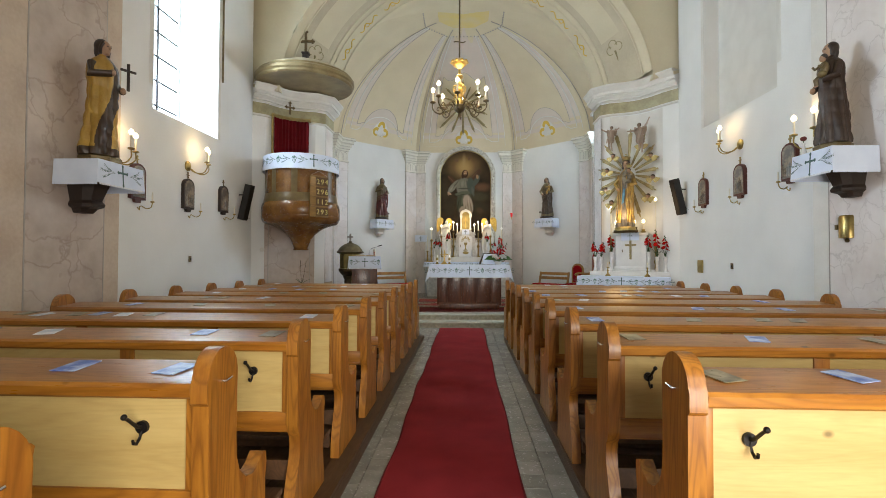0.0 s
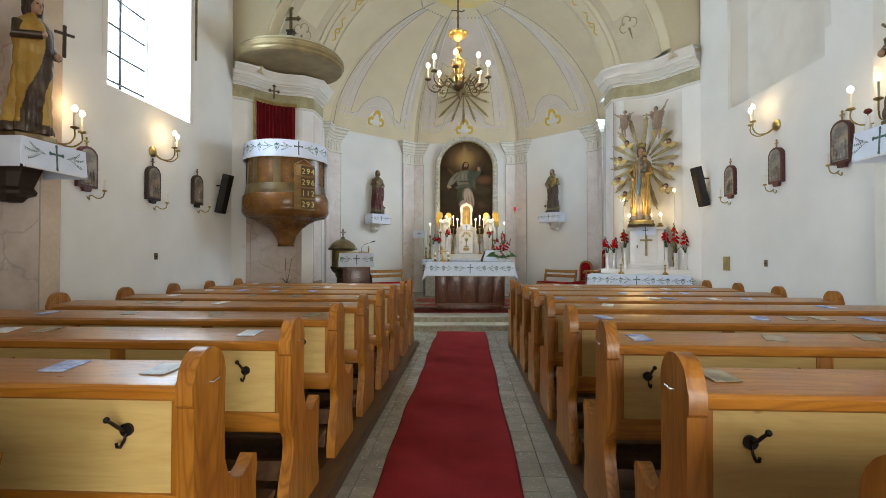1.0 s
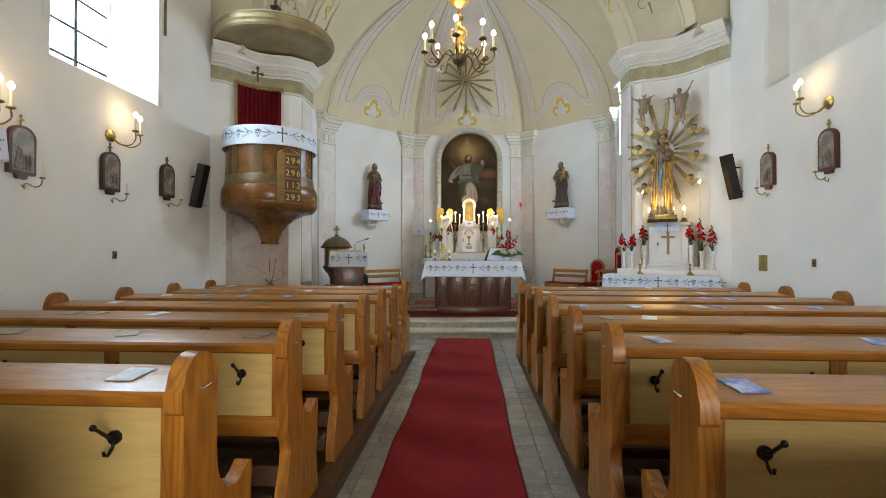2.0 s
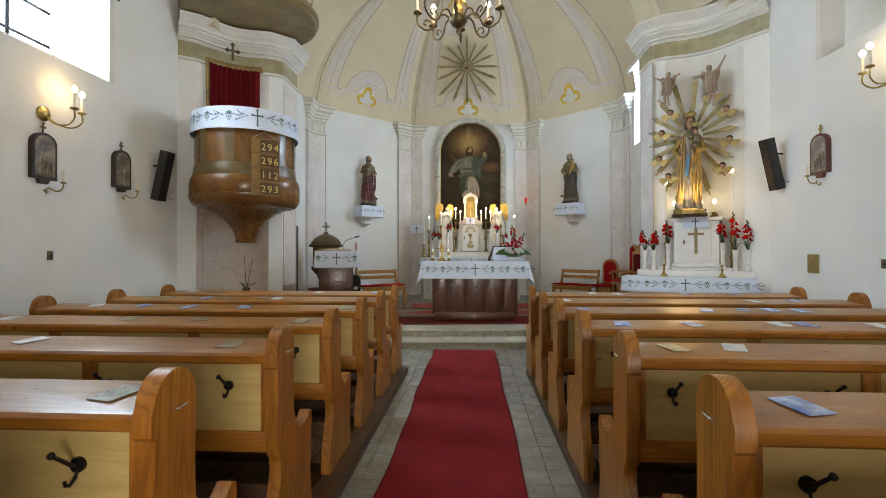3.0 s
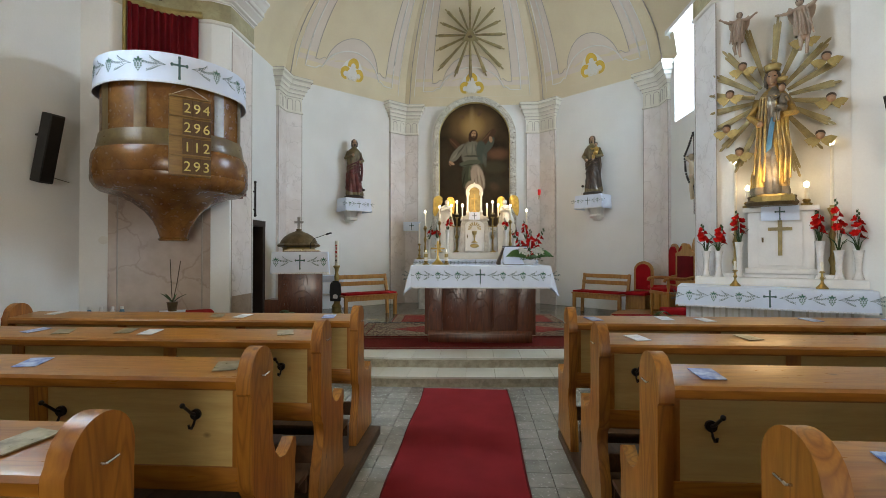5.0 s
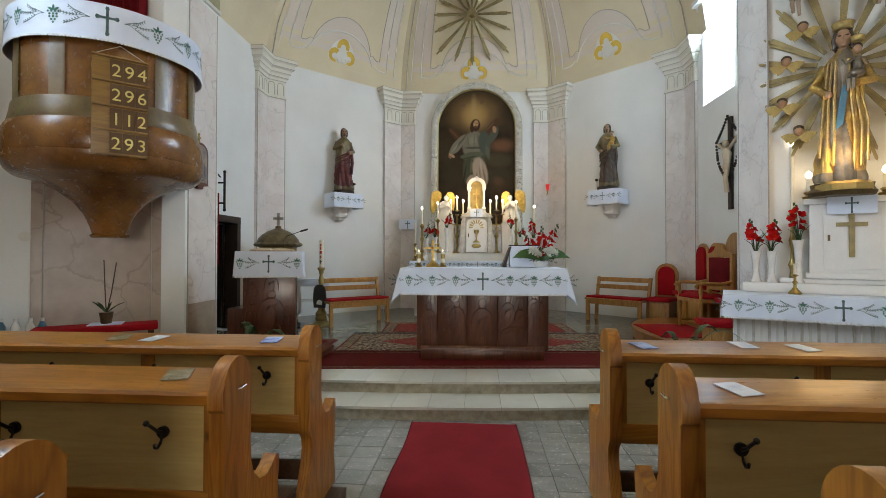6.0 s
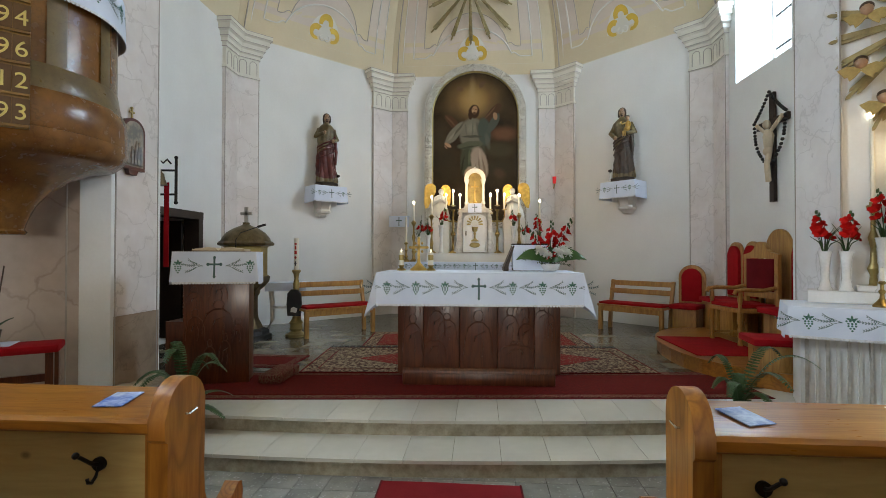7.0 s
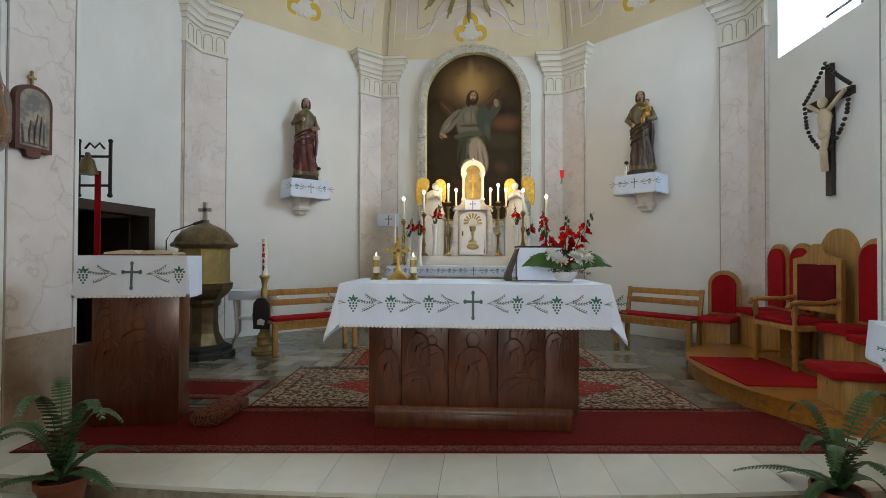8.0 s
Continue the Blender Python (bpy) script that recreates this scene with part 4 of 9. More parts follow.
# broad nave pilasters that carry the large statues
for side, word, y0, y1 in ((-1, "west", 4.0, 5.98), (1, "east", 4.1, 6.1)):
    a, b = sorted((side * 4.595, side * 4.47))
    single("nave_pilaster_" + word, boxes((a, b, y0, y1, 0, 8.0)), GLOWTAN if side < 0 else STUCCO, kind="structure", smooth=False)
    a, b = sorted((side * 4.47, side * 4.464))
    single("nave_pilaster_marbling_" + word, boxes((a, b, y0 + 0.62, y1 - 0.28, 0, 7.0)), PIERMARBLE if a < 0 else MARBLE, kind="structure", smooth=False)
    for y in (y0 + 0.61, y1 - 0.27):
        single("nave_pilaster_line", boxes((a - 0.002, b + 0.002, y - 0.006, y + 0.006, 0, 7.0)), GROOVE, kind="structure", smooth=False)


# ---- mouldings and painted panels of the apse vault ----
def vault_line(seg, path, radius, mat, lift=0.008, name="vault_moulding"):
    """A moulding through (u, height over the foot) pairs."""
    single(name, rod(bmesh.new(), [vault_at(seg, u, h, lift) for u, h in path], radius, 6), mat, kind="structure")


def hump(u, base, peak, half):
    """Foot line of a painted panel: level, then a small scroll, then a round hump over the middle."""
    d = abs(u - 0.5)
    curl = 0.075 * math.exp(-((d - half - 0.02) / 0.022) ** 2)
    return base + (peak - base) * math.sqrt(max(0.0, 1 - (d / half) ** 2)) + curl


def panel_path(e, base, peak, half, top):
    """Down one side, along the humped foot and up the other side."""
    us = [e + (1 - 2 * e) * i / 60 for i in range(61)]
    left = [(e, top + (base - top) * (i / 20) ** 1.6) for i in range(20)]
    return left + [(u, hump(u, base, peak, half)) for u in us] + [(1 - u, h) for u, h in left[::-1]]


E0, E1, E2 = 0.07, 0.135, 0.20
for seg in range(5):
    if seg in (1, 2, 3):
        grid = [[vault_at(seg, i / 24, 0.21 * j / 4, 0.002) for i in range(25)] for j in range(5)]
        single("vault_foot_band", sheet(bmesh.new(), grid), FOOTBAND, kind="structure")
for seg in (1, 2, 3):
    top = 0.955 * RISE
    us = [E0 + (1 - 2 * E0) * i / 60 for i in range(61)]
    # pink band round the pale field: two sides and a humped foot
    for a, b in ((E0, E2), (1 - E2, 1 - E0)):
        grid = [[vault_at(seg, a + (b - a) * i / 2, 0.22 + (top - 0.22) * (j / 30) ** 1.6, 0.003) for i in range(3)] for j in range(31)]
        single("vault_pink_side", sheet(bmesh.new(), grid), PINK, kind="structure")
    mid = [E2 + (1 - 2 * E2) * i / 48 for i in range(49)]
    grid = [[vault_at(seg, u, 0.22 + (hump(u, 0.56, 1.16, 0.21) - 0.22) * j / 8, 0.003) for u in mid] for j in range(9)]
    single("vault_pink_foot", sheet(bmesh.new(), grid), PINK, kind="structure")
    close = 0.725 * RISE
    if seg == 2:
        # the middle field is closed by a small waved head
        grid = [[vault_at(seg, u, close + 0.09 * math.cos((u - 0.5) * 16) + (top - close) * j / 8, 0.003) for u in mid] for j in range(9)]
        single("vault_pink_head", sheet(bmesh.new(), grid), PINK, kind="structure")
        vault_line(seg, [(u, close + 0.09 * math.cos((u - 0.5) * 16)) for u in mid], 0.008, GROOVE)
    vault_line(seg, [(E0, top + (0.22 - top) * (i / 20) ** 1.6) for i in range(21)] + [(u, 0.22) for u in us] + [(1 - E0, 0.22 + (top - 0.22) * (i / 20) ** 0.625) for i in range(21)], 0.010, STUCCO)
    vault_line(seg, panel_path(E1, 0.37, 0.90, 0.235, top), 0.015, STUCCO)
    vault_line(seg, panel_path(E2, 0.56, 1.16, 0.215, top if seg != 2 else close), 0.008, GROOVE)
    span = math.hypot(BASE[seg + 1][0] - BASE[seg][0], BASE[seg + 1][1] - BASE[seg][1])
    # white swelling round an ochre trefoil with a white palmette
    bm = bmesh.new()
    bm.faces.new([bm.verts.new(vault_at(seg, 0.5 + x / span, 0.50 + y, 0.010)) for x, y in [(0.34 * math.cos(radians(a)), -0.24 + 0.52 * math.sin(radians(a))) for a in range(0, 181, 10)]])
    single("vault_white_ground", bm, STUCCO, kind="structure")
    for x, y, r, a0, a1 in ((0, 0.13, 0.15, -20, 200), (-0.175, -0.06, 0.14, 50, 290), (0.175, -0.06, 0.14, -110, 130)):
        bm = bmesh.new()
        outer = arc(x, y, r, a0, a1, 16)
        inner_arc = arc(x, y - 0.02, r * 0.42, a1, a0, 16)
        bm.faces.new([bm.verts.new(vault_at(seg, 0.5 + sx / span, 0.50 + sy, 0.018)) for sx, sy in outer + inner_arc])
        single("vault_ochre_lobe", bm, OCHRE, kind="structure")
    bm = bmesh.new()
    for a, l in ((90, 0.27), (55, 0.21), (125, 0.21), (25, 0.15), (155, 0.15)):
        c, d = math.cos(radians(a)), math.sin(radians(a))
        pts = [(c * l * f - d * w, -0.17 + d * l * f + c * w) for f, w in ((0, 0), (0.4, 0.022), (0.75, 0.032), (1, 0), (0.75, -0.032), (0.4, -0.022))]
        bm.faces.new([bm.verts.new(vault_at(seg, 0.5 + x / span, 0.50 + y, 0.026)) for x, y in pts])
    for w in (-1, 1):
        rod(bm, [vault_at(seg, 0.5 + w * (0.05 + 0.05 * math.sin(radians(k))) / span, 0.36 + 0.05 * math.cos(radians(k)), 0.026) for k in range(0, 300, 25)], 0.011, 5)
    single("vault_white_palmette", bm, STUCCO, kind="structure")
# ribs between the segments and the dotted ring at the crown
for corner in (1, 2, 3, 4):
    single("vault_rib_line", rod(bmesh.new(), [vault_point(corner, 0.035, q / 20 * 0.8, 0.008) for q in range(21)], 0.012, 5), GROOVE, kind="structure")
bm = bmesh.new()
for seg in range(5):
    for i in range(9):
        ball(bm, vault_point(seg, (i + 0.5) / 9, 0.72, 0.01), 0.022, u=6, v=4)
tagged(single("vault_beads", bm, GROOVE), kind="structure")
# yellow glow round the crown, put into the plaster's colour
for seg in range(5):
    vault_patch("vault_crown_paint", seg, 0, 1, 0.82, 1, 0.006, CROWNGLOW, 4, 4)


# ---- embroidered cloths ----
def stitched(bm, place, shapes, slot=0):
    """Flat stitched shapes on a cloth: place(s, h) gives the point at s along and h up."""
    for outline in shapes:
        verts = [bm.verts.new(place(s, h)) for s, h in outline]
        try:
            bm.faces.new(verts).material_index = slot
        except ValueError:
            pass


def leaf_shape(s, h, length, angle, width):
    c, d = math.cos(angle), math.sin(angle)
    pts = [(0, 0), (0.35, 0.5), (0.7, 0.38), (1, 0), (0.7, -0.38), (0.35, -0.5)]
    return [(s + c * x * length - d * y * width, h + d * x * length + c * y * width) for x, y in pts]


def cross_shapes(s, h, size):
    a, w = size, size * 0.055
    out = [[(s - w, h - a * 0.62), (s + w, h - a * 0.62), (s + w, h + a * 0.5), (s - w, h + a * 0.5)], [(s - a * 0.36, h + a * 0.1 - w), (s + a * 0.36, h + a * 0.1 - w), (s + a * 0.36, h + a * 0.1 + w), (s - a * 0.36, h + a * 0.1 + w)]]
    for ds, dh in ((0, 0.5), (-0.36, 0.1), (0.36, 0.1), (0, -0.62)):
        r = a * 0.085
        out.append([(s + ds * a + r * math.cos(k), h + dh * a + r * 1.3 * math.sin(k)) for k in (0, 1.05, 2.1, 3.14, 4.19, 5.24)])
    return out


def sprig_shapes(s, h, size, way):
    """A spray of three wheat ears on thin bent stems, growing towards way (+1 or -1)."""
    out = []
    for lift, reach in ((0.36, 0.72), (0.10, 1.0), (-0.32, 0.86)):
        n = 9
        pts = [(s + way * size * reach * (i / n), h + size * (lift * (i / n) ** 1.4 + 0.03 * math.sin(i * 0.7))) for i in range(n + 1)]
        for a, b in zip(pts, pts[1:]):
            w = size * 0.010
            out.append([(a[0], a[1] - w), (b[0], b[1] - w), (b[0], b[1] + w), (a[0], a[1] + w)])
        for i in range(4, n + 1):
            for k in (1, -1):
                base = 0 if way > 0 else math.pi
                out.append(leaf_shape(pts[i][0], pts[i][1], size * 0.105, base + k * way * 0.75, size * 0.042))
    return out


def grape_shapes(s, h, size):
    out = []
    for row, count in enumerate((4, 3, 3, 2, 1)):
        for i in range(count):
            cx, cy, r = s + (i - (count - 1) / 2) * size * 0.17, h + size * (0.12 - row * 0.14), size * 0.062
            out.append([(cx + r * math.cos(k), cy + r * math.sin(k)) for k in (0, 1.05, 2.1, 3.14, 4.19, 5.24)])
    for a in (0.5, 1.57, 2.64):
        out.append(leaf_shape(s, h + size * 0.16, size * 0.32, a, size * 0.13))
    return out


def motif(owner, name, place, shapes, mat, label):
    bm = bmesh.new()
    stitched(bm, place, shapes)
    made = part(name, bm, mat, owner, label, smooth=False)
    if name == "grape_motif":
        tagged(made, kind="stuff")


def row_of_stitching(owner, place, half, h, size):
    """Cross in the middle, wheat sprays and grapes to both sides, each a motif of its own."""
    motif(owner, "cross_motif", place, cross_shapes(0, h, size), STITCH, "dark green stitched cross")
    at, k = size * 0.62, 0
    while at < half - size * 0.25:
        for way in (1, -1):
            if k % 2 == 0:
                motif(owner, "wheat_motif", place, sprig_shapes(way * at, h, size * 1.05, way), STITCH, "grey-green stitched wheat spray")
            else:
                motif(owner, "grape_motif", place, grape_shapes(way * at, h, size * 0.85), STITCHGREEN, "green stitched bunch of grapes")
        at += size * (1.38 if k % 2 == 0 else 0.36)
        k += 1


def lace_edge(bm, place, s0, s1, h, deep=0.022, pitch=0.028):
    """A scalloped lace hem that hangs from height h."""
    n = max(2, int((s1 - s0) / pitch))
    for i in range(n):
        a, b = s0 + (s1 - s0) * i / n, s0 + (s1 - s0) * (i + 1) / n
        pts = [(a, h), (b, h)] + [(a + (b - a) * (0.5 + 0.5 * math.cos(radians(t))), h - deep * 0.45 - deep * 0.55 * math.sin(radians(t))) for t in (0, 45, 90, 135, 180)]
        bm.faces.new([bm.verts.new(place(s, z)) for s, z in pts])


def table_cloth(name, half, depth, top, drop, place, turn, label, stitch=0.2, side_drop=None, tips=True, sides=True, wave=0.012):
    """A cloth on a table whose top is half*2 wide and depth deep; origin at the middle of the front edge, on the support."""
    ob = thing(name, place, turn, label, "tablecloth")
    e = 0.004
    n = 60
    def front(s, h, out=0.0):
        fall = (top - h) / drop
        return (s, -e - wave * fall * (0.5 + 0.5 * math.sin(s * 11 + 1.3)) - 0.01 * fall - out, h)
    bm = bmesh.new()
    box(bm, -half - e, half + e, -e, depth + e, top, top + 0.004)
    grid = [[front(-half + 2 * half * i / n, top + 0.004 - (drop + 0.004) * j / 8) for i in range(n + 1)] for j in range(9)]
    sheet(bm, grid)
    if sides:
        sd = side_drop or drop
        for w in (-1, 1):
            def flank(s, h, w=w):
                fall = (top - h) / sd
                corner = (1 - s / depth) ** 3 if tips else 0.0
                out = half + e + (0.02 + 0.075 * corner) * fall + 0.012 * fall * math.sin(s * 14)
                return (w * out, s - 0.012 * fall - 0.05 * corner * fall, top + 0.004 - (top + 0.004 - h) * (1.0 + 0.34 * corner))
            heights = [top + 0.004 - (sd + 0.004) * j / 6 for j in range(7)]
            sheet(bm, [[front(w * half, h)] + [flank(depth * (i / 24) ** 1.4, h) for i in range(25)] for h in heights])
            hem = [flank(depth * (i / 24) ** 1.4, top - sd) for i in range(25)]
            for a, b in zip(hem, hem[1:]):
                bm.faces.new([bm.verts.new(p) for p in (a, b, (b[0], b[1], b[2] - 0.02), ((a[0] + b[0]) / 2, (a[1] + b[1]) / 2, a[2] - 0.028), (a[0], a[1], a[2] - 0.02))])
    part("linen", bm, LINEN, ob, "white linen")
    row_of_stitching(ob, lambda s, h: front(s, h, 0.003), half, top - drop * 0.47, stitch)
    bm = bmesh.new()
    lace_edge(bm, lambda s, h: front(s, h, 0.0), -half, half, top - drop)
    part("lace_hem", bm, LACE, ob, "white lace hem", smooth=False)
    return ob


# ---- people's altar, lectern and what stands on them ----
ALTAR_X, ALTAR_Y = 0.19, 11.53
ob = thing("altar", (ALTAR_X, ALTAR_Y, FLOOR2), 1.5, "dark carved wooden altar table with relief panels", "altar")
for x0, x1 in ((-0.775, -0.53), (-0.527, -0.182), (-0.179, 0.179), (0.182, 0.527), (0.53, 0.775)):
    part("front_board", box(bmesh.new(), x0, x1, 0.0, 0.05, 0.12, 1.03, bevel=0.006), DARKWOOD, ob)
part("side_panel", box(bmesh.new(), -0.775, -0.725, 0.052, 0.56, 0.12, 1.03, bevel=0.006), DARKWOOD, ob)
part("side_panel", box(bmesh.new(), 0.725, 0.775, 0.052, 0.56, 0.12, 1.03, bevel=0.006), DARKWOOD, ob)
part("back_panel", box(bmesh.new(), -0.775, 0.775, 0.562, 0.60, 0.12, 1.03), DARKWOOD, ob, smooth=False)
part("plinth", box(bmesh.new(), -0.725, 0.725, -0.02, 0.58, 0.012, 0.125, bevel=0.012), DARKWOOD, ob)
part("foot_moulding", prism(bmesh.new(), [(-0.02, 0.125), (-0.02, 0.14), (-0.012, 0.165), (0.0, 0.175), (0.0, 0.125)], "x", -0.725, 0.725), DARKWOOD, ob)
part("tabletop", box(bmesh.new(), -0.945, 0.945, -0.17, 0.60, 1.035, 1.085, bevel=0.008), DARKWOOD, ob)


def relief(parent, forms, y, mat=DARKWOOD):
    """Low carved relief: plain hooded outlines cut proud of a board's face (x, z, width, height)."""
    for x, z, w, h in forms:
        bm = bmesh.new()
        low, mid, top = z - h / 2, z + h * 0.12, z + h / 2
        body = [(x - w * 0.50, y, low), (x - w * 0.46, y, z - h * 0.15), (x - w * 0.36, y, mid), (x - w * 0.16, y, z + h * 0.24), (x, y, z + h * 0.27), (x + w * 0.16, y, z + h * 0.24), (x + w * 0.36, y, mid), (x + w * 0.46, y, z - h * 0.15), (x + w * 0.48, y, low)]
        rod(bm, body, 0.0058, 5)
        head = [(x + w * 0.17 * math.cos(a * 0.524), y, top - h * 0.12 + h * 0.13 * math.sin(a * 0.524)) for a in range(13)]
        rod(bm, head, 0.0058, 5)
        rod(bm, [(x - w * 0.25, y, low + h * 0.1), (x - w * 0.10, y, z - h * 0.05), (x + w * 0.22, y, z + h * 0.05)], 0.005, 5)
        rod(bm, [(x + w * 0.12, y, low), (x + w * 0.18, y, z - h * 0.2), (x + w * 0.05, y, z)], 0.005, 5)
        part("carved_form", bm, mat, parent)


relief(ob, [(-0.63, 0.78, 0.15, 0.20), (-0.63, 0.50, 0.19, 0.36), (-0.44, 0.88, 0.13, 0.17), (-0.40, 0.63, 0.17, 0.32), (-0.29, 0.80, 0.12, 0.16), (-0.30, 0.56, 0.20, 0.26), (-0.42, 0.38, 0.22, 0.20),
            (0.0, 0.84, 0.20, 0.26), (0.0, 0.50, 0.28, 0.44), (0.27, 0.83, 0.14, 0.18), (0.30, 0.60, 0.18, 0.30), (0.42, 0.74, 0.13, 0.16), (0.45, 0.53, 0.17, 0.26), (0.58, 0.86, 0.12, 0.16), (0.60, 0.68, 0.14, 0.18), (0.68, 0.60, 0.10, 0.34), (0.36, 0.36, 0.34, 0.14)], 0.0)
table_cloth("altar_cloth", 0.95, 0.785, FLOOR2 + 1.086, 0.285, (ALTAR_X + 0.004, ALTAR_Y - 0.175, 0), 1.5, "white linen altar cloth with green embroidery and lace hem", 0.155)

# lectern
LX, LY, LTURN = -2.33, 11.38, 15


def on_lectern(x, y, z):
    """A place on the lectern: x along its front, y behind the front, z over the floor."""
    c, d = math.cos(radians(LTURN)), math.sin(radians(LTURN))
    return (LX + c * x - d * y, LY + d * x + c * y, FLOOR2 + z)


ob = thing("lectern", (LX, LY, FLOOR2), LTURN, "dark carved wooden lectern beside the altar step", "lectern")
part("front_panel", box(bmesh.new(), -0.30, 0.30, 0.0, 0.04, 0.012, 1.13, bevel=0.006), DARKWOOD, ob)
part("side_panel", box(bmesh.new(), -0.29, -0.25, 0.042, 0.27, 0.012, 1.13, bevel=0.006), DARKWOOD, ob)
part("side_panel", box(bmesh.new(), 0.25, 0.29, 0.042, 0.27, 0.012, 1.13, bevel=0.006), DARKWOOD, ob)
part("shelf", box(bmesh.new(), -0.248, 0.248, 0.045, 0.27, 0.55, 0.575), DARKWOOD, ob, smooth=False)
part("top", prism(bmesh.new(), [(-0.06, 1.225), (-0.06, 1.262), (0.265, 1.275), (0.265, 1.13), (0.0, 1.13)], "x", -0.35, 0.35), DARKWOOD, ob)
relief(ob, [(0.02, 0.92, 0.17, 0.22), (0.02, 0.64, 0.30, 0.34), (-0.20, 0.84, 0.16, 0.2), (-0.19, 0.58, 0.18, 0.3), (0.08, 0.34, 0.12, 0.3), (-0.06, 0.30, 0.12, 0.26), (0.20, 0.52, 0.12, 0.22)], 0.0)
table_cloth("lectern_cloth", 0.372, 0.34, FLOOR2 + 1.278, 0.285, (*on_lectern(0, -0.068, 0)[:2], 0), LTURN, "white embroidered linen cloth on the lectern", 0.16, sides=True, tips=False, wave=0.008)
# open book
ob = thing("open_book", on_lectern(0.02, 0.10, 1.284), LTURN, "open book with cream pages lying on the lectern", "book")
for w in (-1, 1):
    pts = [(0.0, 0.008), (w * 0.03, 0.034), (w * 0.10, 0.040), (w * 0.235, 0.022), (w * 0.235, 0.008)]
    part("page_block", prism(bmesh.new(), pts, "y", -0.12, 0.16), IVORY, ob, "cream pages")
part("cover", box(bmesh.new(), -0.245, 0.245, -0.13, 0.17, 0.0, 0.007), DARKWOOD, ob, smooth=False)
# microphone on a thin bent stalk
ob = thing("microphone", on_lectern(0.12, 0.235, 1.284), LTURN, "black gooseneck microphone on the lectern", "microphone")
part("stalk", rod(bmesh.new(), [(0, 0, 0), (0.0, 0, 0.12), (0.05, -0.03, 0.19), (0.22, -0.06, 0.25)], 0.005, 6), BLACK, ob)
part("capsule", rod(bmesh.new(), [(0.22, -0.06, 0.25), (0.30, -0.07, 0.275)], 0.012, 8), BLACK, ob)
part("base", lathe(bmesh.new(), [(0.04, 0), (0.04, 0.01), (0.012, 0.02)], steps=14), BLACK, ob)
# low wooden block behind the lectern, and the small kneeling cushion
ob = single("stair_block", box(bmesh.new(), -2.86, -2.66, 11.40, 11.66, FLOOR2 + 0.0, FLOOR2 + 0.60, bevel=0.01), DARKWOOD, "dark wooden box beside the lectern", "box")
ob = single("kneeling_mat", box(bmesh.new(), -1.92, -1.70, 11.40, 11.90, FLOOR2 + 0.012, FLOOR2 + 0.095, bevel=0.015), BORDER, "brown patterned mat beside the lectern", "mat")


def candle(parent, x, y, z, tall, radius=0.011, lit=True, bulb=0.02, mat=None, name="candle"):
    """A candle with an electric flame bulb."""
    part(name, lathe(bmesh.new(), [(radius, 0), (radius, tall), (radius * 0.4, tall + 0.006)], (x, y, z), 12), mat or WAX, parent, "cream candle sleeve")
    if lit:
        bm = lathe(bmesh.new(), [(bulb * 0.5, 0), (bulb * 0.9, bulb * 0.5), (bulb * 1.05, bulb * 1.1), (bulb * 0.9, bulb * 1.7), (bulb * 0.45, bulb * 2.3), (0.001, bulb * 2.6)], (x, y, z + tall + 0.004), 12)
        part("bulb", bm, BULB, parent, "glowing flame bulb")


def candlestick(name, place, tall, label, mat=BRASS, candle_tall=0.2, lit=True, wide=0.09, bulb=0.022, group=""):
    ob = thing(name, place, 0, label, "candlestick", group)
    f = tall
    prof = [(wide, 0), (wide, 0.012), (wide * 0.75, 0.03), (wide * 0.35, 0.055), (wide * 0.28, f * 0.18), (wide * 0.5, f * 0.25), (wide * 0.28, f * 0.32), (wide * 0.22, f * 0.48), (wide * 0.42, f * 0.6), (wide * 0.2, f * 0.68), (wide * 0.2, f * 0.86), (wide * 0.5, f * 0.93), (wide * 0.55, f * 0.96), (wide * 0.3, f * 0.97), (wide * 0.3, f)]
    part("stem", lathe(bmesh.new(), prof, steps=16), mat, ob)
    candle(ob, 0, 0, f, candle_tall, 0.017 if candle_tall > 0.15 else 0.014, lit, bulb)
    return ob


TOP = FLOOR2 + 1.093
# small standing crucifix with two candles
ob = thing("altar_cross", (-0.43, 11.88, TOP), 0, "small golden standing cross on the altar cloth", "crucifix")
part("foot", lathe(bmesh.new(), [(0.095, 0), (0.09, 0.012), (0.045, 0.05), (0.018, 0.085), (0.014, 0.12)], steps=16), GOLD, ob)
bm = boxes((-0.013, 0.013, -0.008, 0.008, 0.12, 0.33), (-0.085, 0.085, -0.008, 0.008, 0.225, 0.25))
for x, z in ((0, 0.335), (-0.09, 0.2375), (0.09, 0.2375), (0.035, 0.28), (-0.035, 0.28), (0.035, 0.195), (-0.035, 0.195)):
    ball(bm, (x, 0, z), 0.014, u=8, v=6)
part("cross", bm, GOLD, ob)
for i, x in enumerate((-0.605, -0.30)):
    ob = thing("candle_holder", (x, 11.84, TOP), 0, "short white candle in a footed brass holder", "candle", "altar candles")
    part("foot", lathe(bmesh.new(), [(0.05, 0), (0.045, 0.012), (0.02, 0.03), (0.03, 0.05), (0.034, 0.055)], steps=14), BRASS, ob)
    part("candle", lathe(bmesh.new(), [(0.027, 0), (0.027, 0.13), (0.008, 0.134)], (0, 0, 0.055), 14), WAX, ob, "white candle with a printed band")
    part("printed_band", lathe(bmesh.new(), [(0.0277, 0.05), (0.0277, 0.105)], (0, 0, 0.055), 14), OLDGOLD, ob)
    part("flame", lathe(bmesh.new(), [(0.002, 0), (0.007, 0.008), (0.005, 0.018), (0.0005, 0.03)], (0, 0, 0.192), 8), FLAME, ob)
